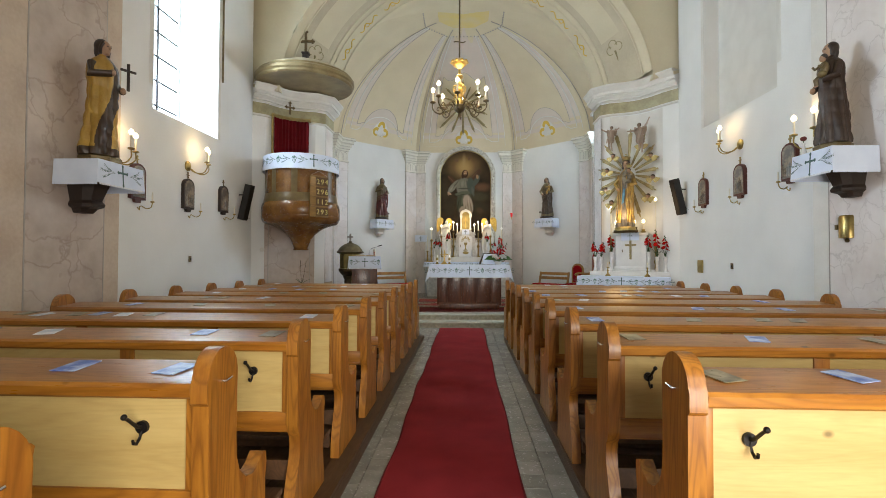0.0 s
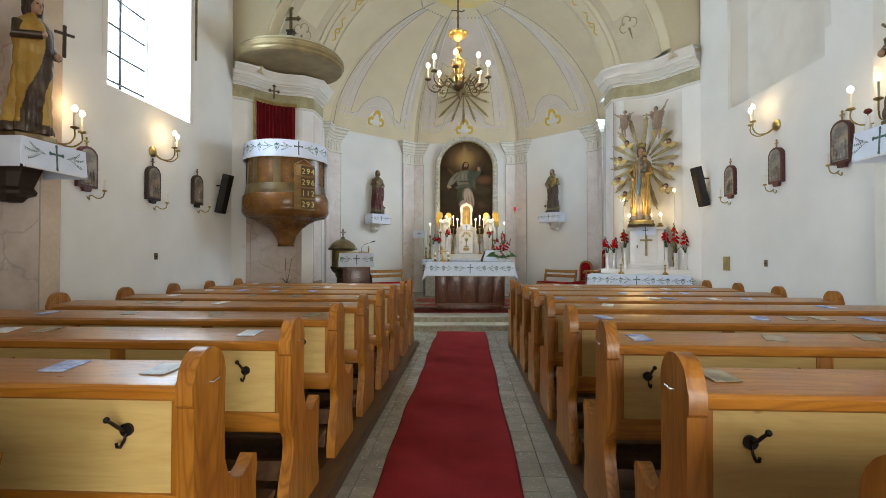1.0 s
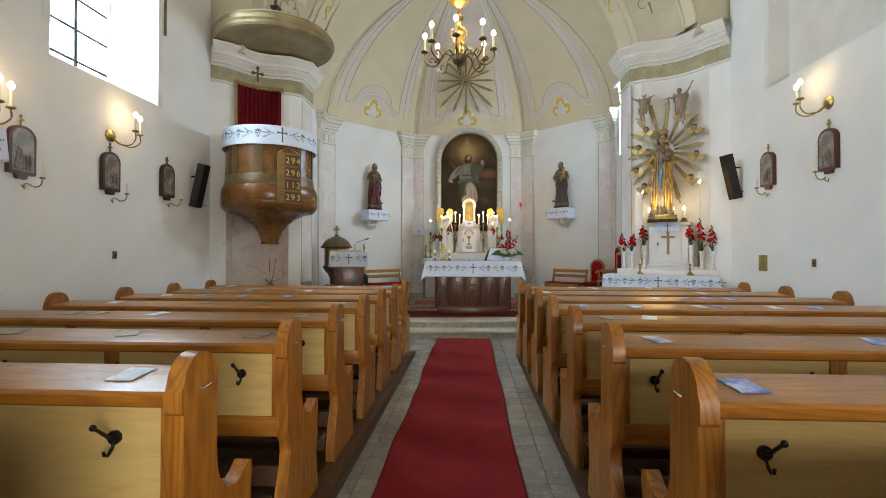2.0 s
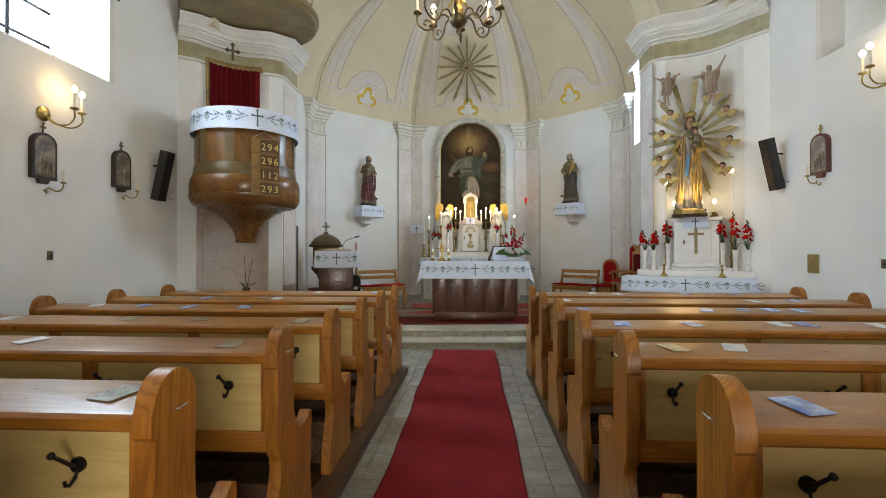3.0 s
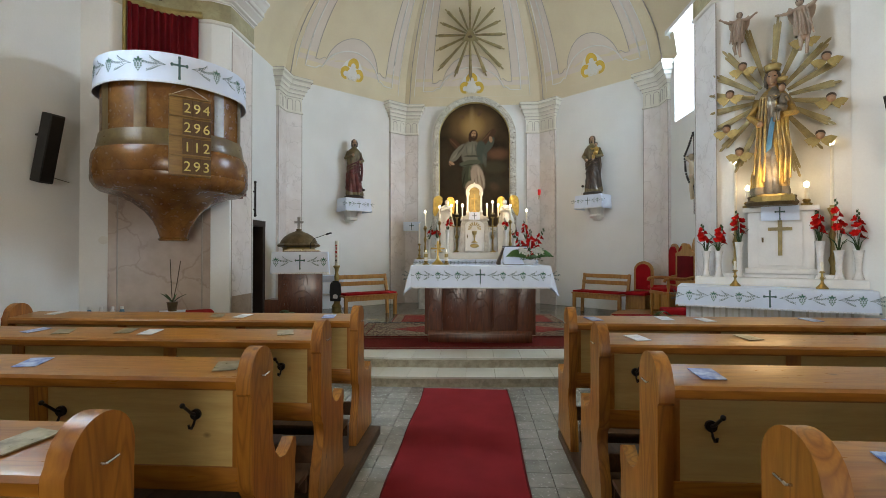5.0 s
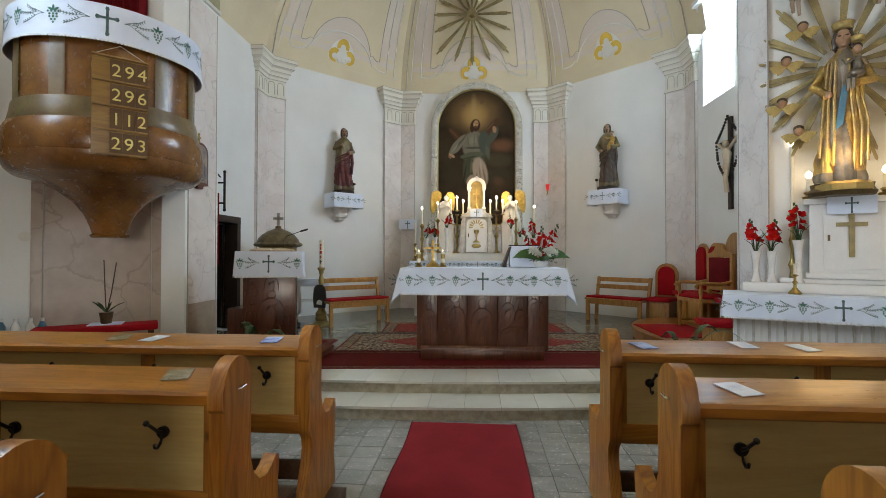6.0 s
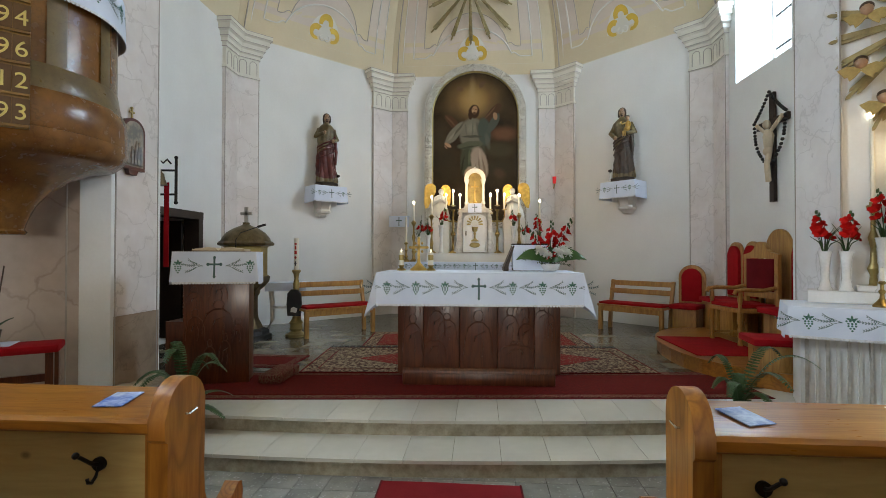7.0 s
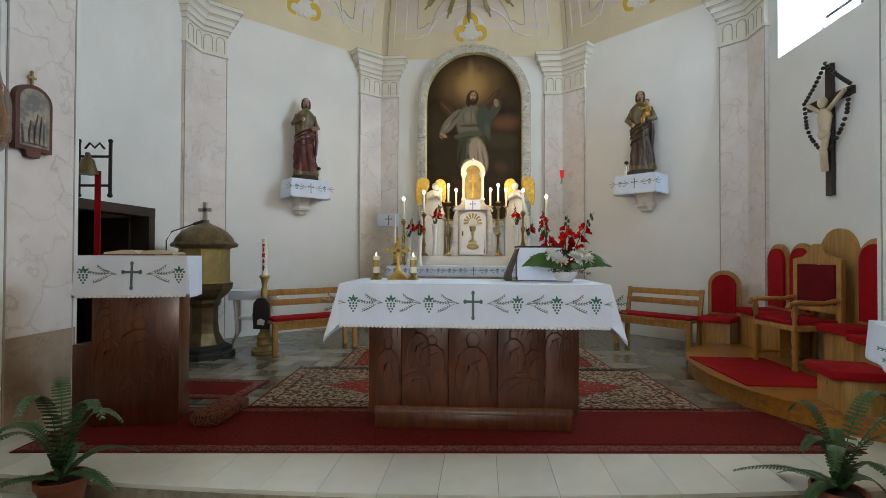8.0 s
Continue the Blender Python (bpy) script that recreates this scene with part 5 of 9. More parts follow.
# missal stand under a cloth
ob = thing("missal_stand", (0.64, 11.94, TOP), 0, "slanted missal stand with an open book under a white cloth", "book stand")
part("wedge", prism(bmesh.new(), [(-0.20, 0), (-0.20, 0.03), (-0.105, 0.255), (-0.09, 0.255), (-0.15, 0.05), (-0.15, 0)], "y", -0.17, 0.15), BLACKWOOD, ob, "dark slanted stand", smooth=False)
part("block", box(bmesh.new(), -0.10, 0.24, -0.155, 0.14, 0, 0.255), BLACKWOOD, ob, smooth=False)
bm = boxes((-0.105, 0.25, -0.165, 0.15, 0.256, 0.261), (-0.105, 0.25, -0.166, -0.161, 0.006, 0.26), (0.245, 0.25, -0.16, 0.15, 0.006, 0.256), (-0.109, -0.104, -0.165, -0.06, 0.03, 0.261))
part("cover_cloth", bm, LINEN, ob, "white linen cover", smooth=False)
motif(ob, "grape_motif", lambda s, h: (s, -0.169, h), grape_shapes(0.02, 0.16, 0.11), STITCH, "grey-green stitched grapes")
part("book", box(bmesh.new(), -0.11, 0.24, -0.13, 0.14, 0.262, 0.276), BLACK, ob, "dark closed book", smooth=False)


def gladiolus(parent, x, y, z, tall, lean_x, lean_y, rnd, blooms=6, mat=None):
    """One flower spike: stem, sword leaves, red blooms."""
    stem = [(x, y, z), (x + lean_x * 0.5, y + lean_y * 0.5, z + tall * 0.55), (x + lean_x, y + lean_y, z + tall)]
    part("flower_stem", rod(bmesh.new(), stem, 0.005, 6, taper=0.5), LEAF, parent)
    for i in range(blooms + 1):
        bm = bmesh.new()
        f = 0.36 + 0.076 * i
        c = Vector((x + lean_x * f, y + lean_y * f, z + tall * f))
        size = 0.062 * (1.1 - 0.06 * i) * rnd.uniform(0.85, 1.1)
        c = c + Vector((0.012 * (-1) ** i, rnd.uniform(-0.02, 0.01), 0))
        axis = Vector((0.75 * (-1) ** i + rnd.uniform(-0.3, 0.3), rnd.uniform(-0.9, 0.1), 0.55)).normalized()
        e1 = axis.cross(Vector((0.1, 0.2, 1))).normalized()
        e2 = axis.cross(e1)
        for k in range(6):
            a = k * 1.047 + rnd.uniform(-0.2, 0.2)
            way, across = e1 * math.cos(a) + e2 * math.sin(a), e2 * math.cos(a) - e1 * math.sin(a)
            reach = size * rnd.uniform(0.85, 1.15)
            mid = c + axis * reach * 0.55 + way * reach * 0.42
            tip = c + axis * reach * rnd.uniform(0.6, 0.85) + way * reach * 0.85
            sheet(bm, [[tuple(c), tuple(mid + across * reach * 0.42), tuple(tip + across * reach * 0.22)], [tuple(c + axis * 0.002), tuple(mid - across * reach * 0.42), tuple(tip - across * reach * 0.22)]])
        part("bloom", bm, mat or REDFLOWER, parent, "red gladiolus bloom")
    bm = bmesh.new()
    for i in range(5):
        f = 0.42 + 0.076 * blooms + 0.05 * i
        if f < 1.0:
            ball(bm, (x + lean_x * f + 0.012 * (-1) ** i, y + lean_y * f, z + tall * f), 0.012, (0.8, 0.8, 1.6), u=6, v=5)
    part("bud_tip", bm, LEAF, parent, "green unopened buds")
    for k in range(3):
        bm = bmesh.new()
        a = rnd.uniform(0, 6.28)
        d = Vector((math.cos(a), math.sin(a), 0))
        s = Vector((-d.y, d.x, 0)) * 0.009
        base = Vector((x, y, z))
        pts = [base, base + d * 0.03 + Vector((0, 0, tall * 0.25)), base + d * 0.09 + Vector((0, 0, tall * rnd.uniform(0.4, 0.55)))]
        sheet(bm, [[tuple(p - s * (1 - i * 0.45)) for i, p in enumerate(pts)], [tuple(p + s * (1 - i * 0.45)) for i, p in enumerate(pts)]])
        part("leaf", bm, LEAF, parent)


def vase_of_gladioli(place, vase_tall, flower_tall, seed, spikes=2, label="white trumpet vase with red gladioli", blooms=5):
    rnd = random.Random(seed)
    ob = thing("flower_vase", place, 0, label, "vase", "vases of red gladioli")
    v = vase_tall
    part("vase", lathe(bmesh.new(), [(0.055, 0), (0.055, 0.012), (0.042, 0.03), (0.030, v * 0.3), (0.032, v * 0.55), (0.042, v * 0.85), (0.054, v), (0.047, v), (0.034, v * 0.8)], steps=16), PORCELAIN, ob, "white porcelain vase")
    for k in range(spikes):
        gladiolus(ob, rnd.uniform(-0.015, 0.015), rnd.uniform(-0.015, 0.015), v * 0.9, flower_tall * rnd.uniform(0.8, 1.1), rnd.uniform(-0.06, 0.06), rnd.uniform(-0.04, 0.04), rnd, blooms)
    for k in range(7):
        a, l = rnd.uniform(0, 6.28), rnd.uniform(0.10, 0.24)
        part("leaf", rod(bmesh.new(), [(0, 0, v * 0.92), (0.04 * math.cos(a), 0.04 * math.sin(a), v + l * 0.6), (0.11 * math.cos(a), 0.11 * math.sin(a), v + l)], 0.008, 4, taper=0.2), LEAF, ob)
    return ob


# flower bowl on the altar
rnd = random.Random(11)
ob = thing("flower_bowl", (0.90, 11.82, TOP), 0, "low white bowl with red gladioli, white blooms and broad leaves", "flowers")
part("bowl", lathe(bmesh.new(), [(0.06, 0), (0.085, 0.02), (0.105, 0.06), (0.11, 0.075), (0.1, 0.075)], steps=20), PORCELAIN, ob, "white porcelain bowl")
for lx, ly, tall, blooms in ((0.03, 0.02, 0.46, 5), (0.23, 0.0, 0.48, 5), (-0.19, 0.0, 0.36, 5), (0.0, -0.14, 0.18, 2)):
    gladiolus(ob, 0, 0, 0.06, tall, lx, ly, rnd, blooms)
for k, (a, r) in enumerate(((3.5, 0.13), (4.0, 0.12), (3.9, 0.05), (5.6, 0.13), (5.9, 0.17), (5.2, 0.10), (0.1, 0.12), (2.9, 0.10))):
    bm = bmesh.new()
    c = Vector((r * math.cos(a), r * math.sin(a) * 0.5 - 0.10, 0.165 + rnd.uniform(-0.01, 0.05)))
    for i in range(46):
        d = Vector((rnd.gauss(0, 1), rnd.gauss(0, 1), rnd.gauss(0.5, 0.8))).normalized()
        s = d.cross(Vector((0.3, 0.5, 0.8))).normalized() * 0.011
        vs = [bm.verts.new(p) for p in (c, c + d * 0.036 + s, c + d * 0.056, c + d * 0.036 - s)]
        bm.faces.new(vs)
    part("white_bloom", bm, WHITEFLOWER, ob, "white chrysanthemum")
for a, length in ((3.3, 0.30), (-0.15, 0.30), (0.25, 0.26), (3.0, 0.24), (-0.5, 0.2)):
    bm = bmesh.new()
    n = 8
    rows = []
    for i in range(n + 1):
        f = i / n
        w = 0.055 * math.sin(math.pi * min(1, f * 0.95 + 0.06)) + 0.002
        x, y, z = math.cos(a) * length * f * 1.15, math.sin(a) * length * f * 0.6 - 0.09, 0.10 + 0.085 * math.sin(f * 2.6) - 0.03 * f
        rows.append([(x, y - w * 0.5, z - w), (x, y - 0.012, z), (x, y + w * 0.6, z + w)])
    sheet(bm, rows)
    part("broad_leaf", bm, BROADLEAF, ob, "glossy broad green leaf")
bm = bmesh.new()
for k in range(620):
    a, r = rnd.uniform(0, 6.28), rnd.uniform(0.02, 0.20)
    c = Vector((r * math.cos(a), r * math.sin(a) * 0.6 - 0.02, rnd.uniform(0.06, 0.24)))
    d = Vector((rnd.gauss(0, 1), rnd.gauss(0, 1), rnd.gauss(0.2, 0.7))).normalized() * 0.03
    s = d.cross(Vector((0.2, 0.6, 0.7))).normalized() * 0.006
    bm.faces.new([bm.verts.new(p) for p in (c, c + d * 0.5 + s, c + d, c + d * 0.5 - s)])
tagged(part("filler_leaves", bm, LEAF, ob), kind="stuff")


# ---- pulpit, its canopy and curtain ----
PX, PY = -3.56, 10.41
ob = thing("pulpit", (PX, PY, 0), 0, "round brown marbled wooden pulpit bracketed from the pier", "pulpit")
part("cone", lathe(bmesh.new(), [(0.155, 1.65), (0.17, 1.67), (0.15, 1.69), (0.17, 1.76), (0.22, 1.88), (0.31, 2.00), (0.45, 2.11), (0.60, 2.18), (0.74, 2.22)], steps=48), BROWNWOOD, ob, "tapered brown marbled foot")
part("bulge", lathe(bmesh.new(), [(0.66, 2.20), (0.76, 2.22), (0.805, 2.26), (0.84, 2.32), (0.845, 2.38), (0.835, 2.385), (0.841, 2.395), (0.841, 2.55), (0.83, 2.62), (0.81, 2.66), (0.79, 2.665)], steps=56), BROWNWOOD, ob)
part("collar", lathe(bmesh.new(), [(0.79, 2.66), (0.795, 2.69), (0.78, 2.76), (0.77, 2.83), (0.765, 2.85)], steps=56), OLIVE, ob, "olive marbled collar")
part("drum", lathe(bmesh.new(), [(0.75, 2.80), (0.75, 3.60)], steps=56), BROWNWOOD, ob)
part("rim", lathe(bmesh.new(), [(0.75, 3.58), (0.78, 3.59), (0.79, 3.63), (0.67, 3.64), (0.67, 3.58)], steps=56), BROWNWOOD, ob)
part("floor_disc", lathe(bmesh.new(), [(0.66, 2.68), (0.66, 2.70)], steps=30), BLACKWOOD, ob)
for a in (-158, -118, -82, -20, 12, 200):
    c, d = math.cos(radians(a)), math.sin(radians(a))
    strip = bmesh.new()
    grid = []
    for z in (2.84, 3.58):
        grid.append([(0.760 * math.cos(radians(a + k)), 0.760 * math.sin(radians(a + k)), z) for k in (-5, -2.5, 0, 2.5, 5)])
    sheet(strip, grid)
    part("pilaster_strip", strip, OLIVE, ob, "olive marbled strip")
# hymn board hung on the front
BA = -47
bx, by = PX + 0.875 * math.cos(radians(BA)), PY + 0.875 * math.sin(radians(BA))
ob = thing("hymn_board", (bx, by, 2.33), BA + 90, "oak hymn board with pale numerals hung on the pulpit", "hymn board")
part("board", box(bmesh.new(), -0.205, 0.205, -0.01, 0.012, 0, 0.86, bevel=0.004), BOARDWOOD, ob)
for i in range(5):
    part("rail", box(bmesh.new(), -0.205, 0.205, -0.028, -0.01, 0.005 + i * 0.21, 0.022 + i * 0.21, bevel=0.003), BOARDWOOD, ob)
YELLOW = material("pale_yellow_figures", (0.74, 0.64, 0.22), rough=0.5, bump=0)
for i, text in enumerate(("293", "112", "296", "294")):
    for k, ch in enumerate(text):
        x = -0.030 + k * 0.095
        part("number_card", box(bmesh.new(), x - 0.046, x + 0.046, -0.016, -0.0105, 0.028 + i * 0.21, 0.20 + i * 0.21), CARDWOOD, ob, smooth=False)
        curve = bpy.data.curves.new("figure", "FONT")
        curve.body, curve.size, curve.align_x, curve.extrude, curve.offset = ch, 0.15, "CENTER", 0.0015, 0.0
        made = new("numeral", curve)
        graph = bpy.context.evaluated_depsgraph_get()
        mesh = bpy.data.meshes.new_from_object(made.evaluated_get(graph))
        bpy.data.objects.remove(made)
        mesh.materials.clear()
        mesh.materials.append(YELLOW)
        figure = new("numeral", mesh)
        figure.parent = ob
        figure["label"] = "pale yellow numeral"
        figure.matrix_basis = pose(x, -0.019, 0.058 + i * 0.21, 90, 0, 0)
part("hanging_cord", rod(bmesh.new(), [(-0.19, 0, 0.86), (0.0, 0.02, 0.97), (0.19, 0, 0.86)], 0.003, 5), IVORY, ob)
# embroidered cloth round the rim
def rim(s, h, out=0.0):
    a = radians(-62) + s / 0.82
    r = 0.808 + out + 0.010 * (3.66 - h) / 0.3 * (1 + 0.6 * math.sin(s * 9))
    return (PX + r * math.cos(a), PY + r * math.sin(a), h)
ob = thing("pulpit_cloth", (0, 0, 0), 0, "white embroidered linen band round the pulpit rim", "cloth")
bm = bmesh.new()
sheet(bm, [[rim(-1.75 + 3.5 * i / 80, 3.66 - 0.31 * j / 6) for i in range(81)] for j in range(7)])
sheet(bm, [[rim(-1.75 + 3.5 * i / 80, 3.66, -0.12 * j) for i in range(81)] for j in range(2)])
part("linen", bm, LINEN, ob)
row_of_stitching(ob, lambda s, h: rim(s + 0.12, h, 0.004), 1.6, 3.52, 0.20)
bm = bmesh.new()
lace_edge(bm, rim, -1.75, 1.75, 3.35)
part("lace_hem", bm, LACE, ob, smooth=False)

# canopy over the pulpit
ob = thing("pulpit_canopy", (PX + 0.02, PY + 0.15, 0.19), 0, "round dull gilded sounding board with a cross above the pulpit", "canopy")
part("underside", lathe(bmesh.new(), [(0.98, 5.16), (0.97, 5.20), (0.5, 5.26), (0.02, 5.28)], steps=56), CANOPY_UNDER, ob, "brown boarded underside")
part("edge_moulding", lathe(bmesh.new(), [(0.97, 5.15), (1.03, 5.14), (1.06, 5.17), (1.06, 5.21), (1.09, 5.24), (1.09, 5.30), (1.05, 5.33), (1.04, 5.37), (0.98, 5.40)], steps=64), CANOPY, ob)
for k in range(20):
    a = k * math.pi / 10
    l = 0.30 if k % 2 else 0.42
    part("under_ray", rod(bmesh.new(), [(0.06 * math.cos(a), 0.06 * math.sin(a), 5.262), (l * math.cos(a), l * math.sin(a), 5.250)], 0.012, 5, taper=0.4), OLDGOLD, ob)
part("dove", boxes((-0.07, 0.07, -0.03, 0.03, 5.225, 5.25), (-0.03, 0.03, -0.12, 0.10, 5.215, 5.24)), STUCCO, ob, "small white dove")
part("dome", lathe(bmesh.new(), [(1.0, 5.39), (0.92, 5.45), (0.78, 5.51), (0.6, 5.60), (0.40, 5.68), (0.16, 5.72), (0.10, 5.73)], steps=48), TAUPE, ob, "pale grey painted dome")
part("pedestal", lathe(bmesh.new(), [(0.12, 5.71), (0.12, 5.74), (0.085, 5.76), (0.085, 5.90), (0.11, 5.92), (0.11, 5.95)], steps=4, start=45), BLACKWOOD, ob)
bm = boxes((-0.026, 0.026, -0.02, 0.02, 5.95, 6.42), (-0.15, 0.15, -0.02, 0.02, 6.18, 6.235))
for x, z in ((0, 6.43), (-0.155, 6.207), (0.155, 6.207)):
    for dx, dz in ((0, 0), (-0.03, 0), (0.03, 0), (0, 0.03), (0, -0.03)):
        ball(bm, (x + dx, 0, z + dz), 0.026, u=8, v=6)
part("cross", bm, BRONZE, ob, "dark trefoil cross")
for k in range(20):
    a = k * 18
    l = 0.42 if k % 2 else 0.28
    bm = bmesh.new()
    prism(bm, [(0.08, -0.012), (l, -0.003), (l, 0.003), (0.08, 0.012)], "z", 5.235 - 0.0, 5.262)
    ray = part("sun_ray", bm, OLDGOLD, ob, smooth=False)
    ray.matrix_basis = pose(0, 0, -0.015, 0, 0, a)
bm = ball(bmesh.new(), (0, 0, 5.25), 0.075, (1, 1, 0.45))
part("dove_relief", bm, IVORY, ob)

# curtain in the pier behind the pulpit
face = offset_path(pier_plan(-1)[2:15], 0.0)
def along_face(s, out):
    pts = [Vector(p) for p in pier_plan(-1)[2:15]]
    total = sum((b - a).length for a, b in zip(pts, pts[1:]))
    d = s * total
    for a, b in zip(pts, pts[1:]):
        if d <= (b - a).length + 1e-6:
            p = a + (b - a).normalized() * d
            n = Vector(((b - a).y, -(b - a).x)).normalized()
            return p + n * out
        d -= (b - a).length
    return pts[-1]
ob = thing("pulpit_curtain", (0, 0, 0), 0, "dark red pleated curtain closing the pulpit doorway", "curtain")
bm = bmesh.new()
grid = []
for j in range(5):
    row = []
    for i in range(91):
        f = i / 90
        p = along_face(0.14 + 0.74 * f, 0.09 + 0.025 * math.sin(f * 62) + 0.01 * math.sin(f * 23))
        row.append((p.x, p.y, 3.0 + 1.66 * j / 4))
    grid.append(row)
sheet(bm, grid)
part("cloth", bm, CURTAIN, ob, "dark red pleated cloth")
for s in (0.125,):
    p = along_face(s, 0.06)
    part("frame_post", rod(bmesh.new(), [(p.x, p.y, 2.6), (p.x, p.y, 4.74)], 0.025, 6), OLDGOLD, ob)
part("frame_head", rod(bmesh.new(), [(*along_face(0.12 + 0.80 * i / 8, 0.07), 4.70) for i in range(9)], 0.045, 6), OLDGOLD, ob, "olive gilded rail")
p = along_face(0.47, 0.16)
ob = thing("small_cross", (p.x, p.y, 4.78), 37, "small dark wooden cross above the curtain", "cross")
bm = boxes((-0.016, 0.016, -0.012, 0.012, 0, 0.26), (-0.085, 0.085, -0.012, 0.012, 0.145, 0.175))
for x, z in ((0, 0.265), (-0.085, 0.16), (0.085, 0.16)):
    for dx, dz in ((0, 0), (0.02, 0), (-0.02, 0), (0, 0.02), (0, -0.02)):
        ball(bm, (x + dx, 0, z + dz), 0.018, u=8, v=6)
part("cross", bm, BRONZE, ob)

# red bench and orchid under the pulpit
ob = thing("low_bench", (-3.52, 10.22, 0), 35, "low red-cushioned bench under the pulpit", "bench")
part("cushion", box(bmesh.new(), -0.50, 0.50, -0.16, 0.16, 0.74, 0.80, bevel=0.02), REDCLOTH, ob, "red seat cushion")
for x in (-0.44, 0.44):
    for y in (-0.12, 0.12):
        part("leg", box(bmesh.new(), x - 0.025, x + 0.025, y - 0.025, y + 0.025, 0, 0.74), DARKWOOD, ob, smooth=False)
part("rail", box(bmesh.new(), -0.41, 0.41, -0.02, 0.02, 0.5, 0.56), DARKWOOD, ob, smooth=False)
ob = single("white_doily", box(bmesh.new(), -0.14, 0.14, -0.12, 0.12, 0, 0.006), LINEN, "small white doily under the orchid pot", "cloth", place=(-3.5, 10.3, 0.80), turn=30, smooth=False)
rnd = random.Random(4)
ob = thing("orchid", (-3.5, 10.3, 0.806), 0, "leggy orchid with bare stems in a small dark pot", "plant")
part("pot", lathe(bmesh.new(), [(0.045, 0), (0.06, 0.10), (0.065, 0.11), (0.055, 0.11)], steps=16), BRONZE, ob)
for dx, tall in ((-0.03, 0.62), (0.10, 0.60)):
    part("stem", rod(bmesh.new(), [(0, 0, 0.09), (dx * 0.5, 0, tall * 0.5), (dx, 0, tall)], 0.005, 5), ROBE_BROWN, ob)
for a, l in ((2.6, 0.17), (0.4, 0.2), (1.2, 0.15), (3.4, 0.1)):
    rows = []
    for i in range(7):
        f = i / 6
        w = 0.02 * math.sin(math.pi * (f * 0.9 + 0.08))
        x, z = math.cos(a) * l * f, 0.10 + 0.16 * f - 0.05 * f * f
        rows.append([(x, -w, z), (x, 0, z - 0.006), (x, w, z)])
    part("leaf", sheet(bmesh.new(), rows), LEAF, ob)


# ---- statues ----
def statue_mesh(tall, mats, wide=0.2, folds=11, seed=0, mantle=True, arm="chest", child=False, crown=False, veil=False, beard=False, waist=False, sleeve=1, rolls=False):
    """A draped standing figure in one mesh: slots robe, mantle, skin, hair, base, extra."""
    rnd = random.Random(seed)
    bm = bmesh.new()
    h = tall
    prof = [(0.00, 1.00), (0.03, 1.04), (0.10, 0.98), (0.25, 0.90), (0.40, 0.84), (0.50, 0.82), (0.58, 0.80), (0.66, 0.84), (0.73, 0.88), (0.775, 0.82), (0.81, 0.66), (0.84, 0.42), (0.855, 0.28), (0.875, 0.24)]
    n, levels = 150, 72
    rings, marks = [], []
    p1, p2, p3 = rnd.uniform(0, 6), rnd.uniform(0, 6), rnd.uniform(0, 6)
    for level in range(levels + 1):
        f = 0.875 * level / levels
        k = max(i for i in range(len(prof) - 1) if prof[i][0] <= f)
        (f0, r0), (f1, r1) = prof[k], prof[k + 1]
        r = r0 + (r1 - r0) * min(1.0, (f - f0) / (f1 - f0))
        ring = []
        deep = 0.20 * max(0.0, 1 - f / 0.80) + 0.07 * (f < 0.8)
        pleat = 0.075 * min(1.0, f / 0.12) * max(0.0, min(1.0, (0.78 - f) / 0.15))
        for i in range(n):
            a = 6.2832 * i / n
            fold = deep * (0.55 * abs(math.sin(folds * 0.5 * a + p1 + 2.6 * f)) + 0.35 * math.sin((folds * 0.6 // 1) * a + p2 - 6 * f) + 0.3 * math.sin(3 * a + p3 + 11 * f) - 0.2) + pleat * (abs(math.sin(26 * f + 1.5 * math.cos(a + p2) + 2 * a)) - 0.55)
            sway = 0.07 * math.sin(f * 5 + p3)
            hem = 0.13 * math.cos(a * 2 + p2) * (1 if f < 0.05 else 0)
            ring.append(bm.verts.new((h * wide * r * (1 + fold) * math.cos(a) * 0.72 + h * wide * sway, h * wide * r * (1 + fold) * math.sin(a) * 0.62, h * f + h * 0.012 * hem)))
        rings.append(ring)
        marks.append(f)
    for k, (a, b) in enumerate(zip(rings, rings[1:])):
        for i in range(n):
            f = bm.faces.new((a[i], a[(i + 1) % n], b[(i + 1) % n], b[i]))
            ang = 360 * (i + 0.5) / n
            lean = 24 * math.sin(marks[k] * 6 + p1) - 40 * max(0.0, 0.45 - marks[k])
            front = 246 + lean < ang < 298 + lean
            f.material_index = 1 if mantle and not front and marks[k] > 0.05 else 0
            if waist:
                f.material_index = 1 if 0.10 + 0.06 * math.sin(radians(ang)) < marks[k] < 0.56 + 0.16 * math.cos(radians(ang - 20)) else 0
    bm.faces.new(rings[0]).material_index = 0
    hx = h * wide * 0.05 * math.sin(0.9 * 5 + p3)
    ball(bm, (hx, -0.020 * h, h * 0.926), h * 0.052, (0.80, 0.95, 1.22), 2, 18, 14)
    ball(bm, (hx, -0.069 * h, h * 0.922), h * 0.010, (0.8, 1.0, 1.7), 2, 8, 6)
    ball(bm, (hx, -0.052 * h, h * 0.878), h * 0.016, (1.1, 0.9, 0.9), 3 if beard else 2, 8, 6)
    for w in (-1, 1):
        ball(bm, (hx + w * 0.018 * h, -0.063 * h, h * 0.934), h * 0.0075, (1.5, 0.8, 0.7), 3, 8, 6)
        rod(bm, [(hx + w * 0.032 * h, -0.035 * h, h * 0.962), (hx + w * 0.046 * h, -0.022 * h, h * 0.92), (hx + w * 0.044 * h, -0.018 * h, h * 0.865)], h * 0.016, 8, 3, taper=0.8)
    if beard:
        ball(bm, (hx, -0.056 * h, h * 0.899), h * 0.015, (1.5, 0.8, 0.5), 3, 10, 6)
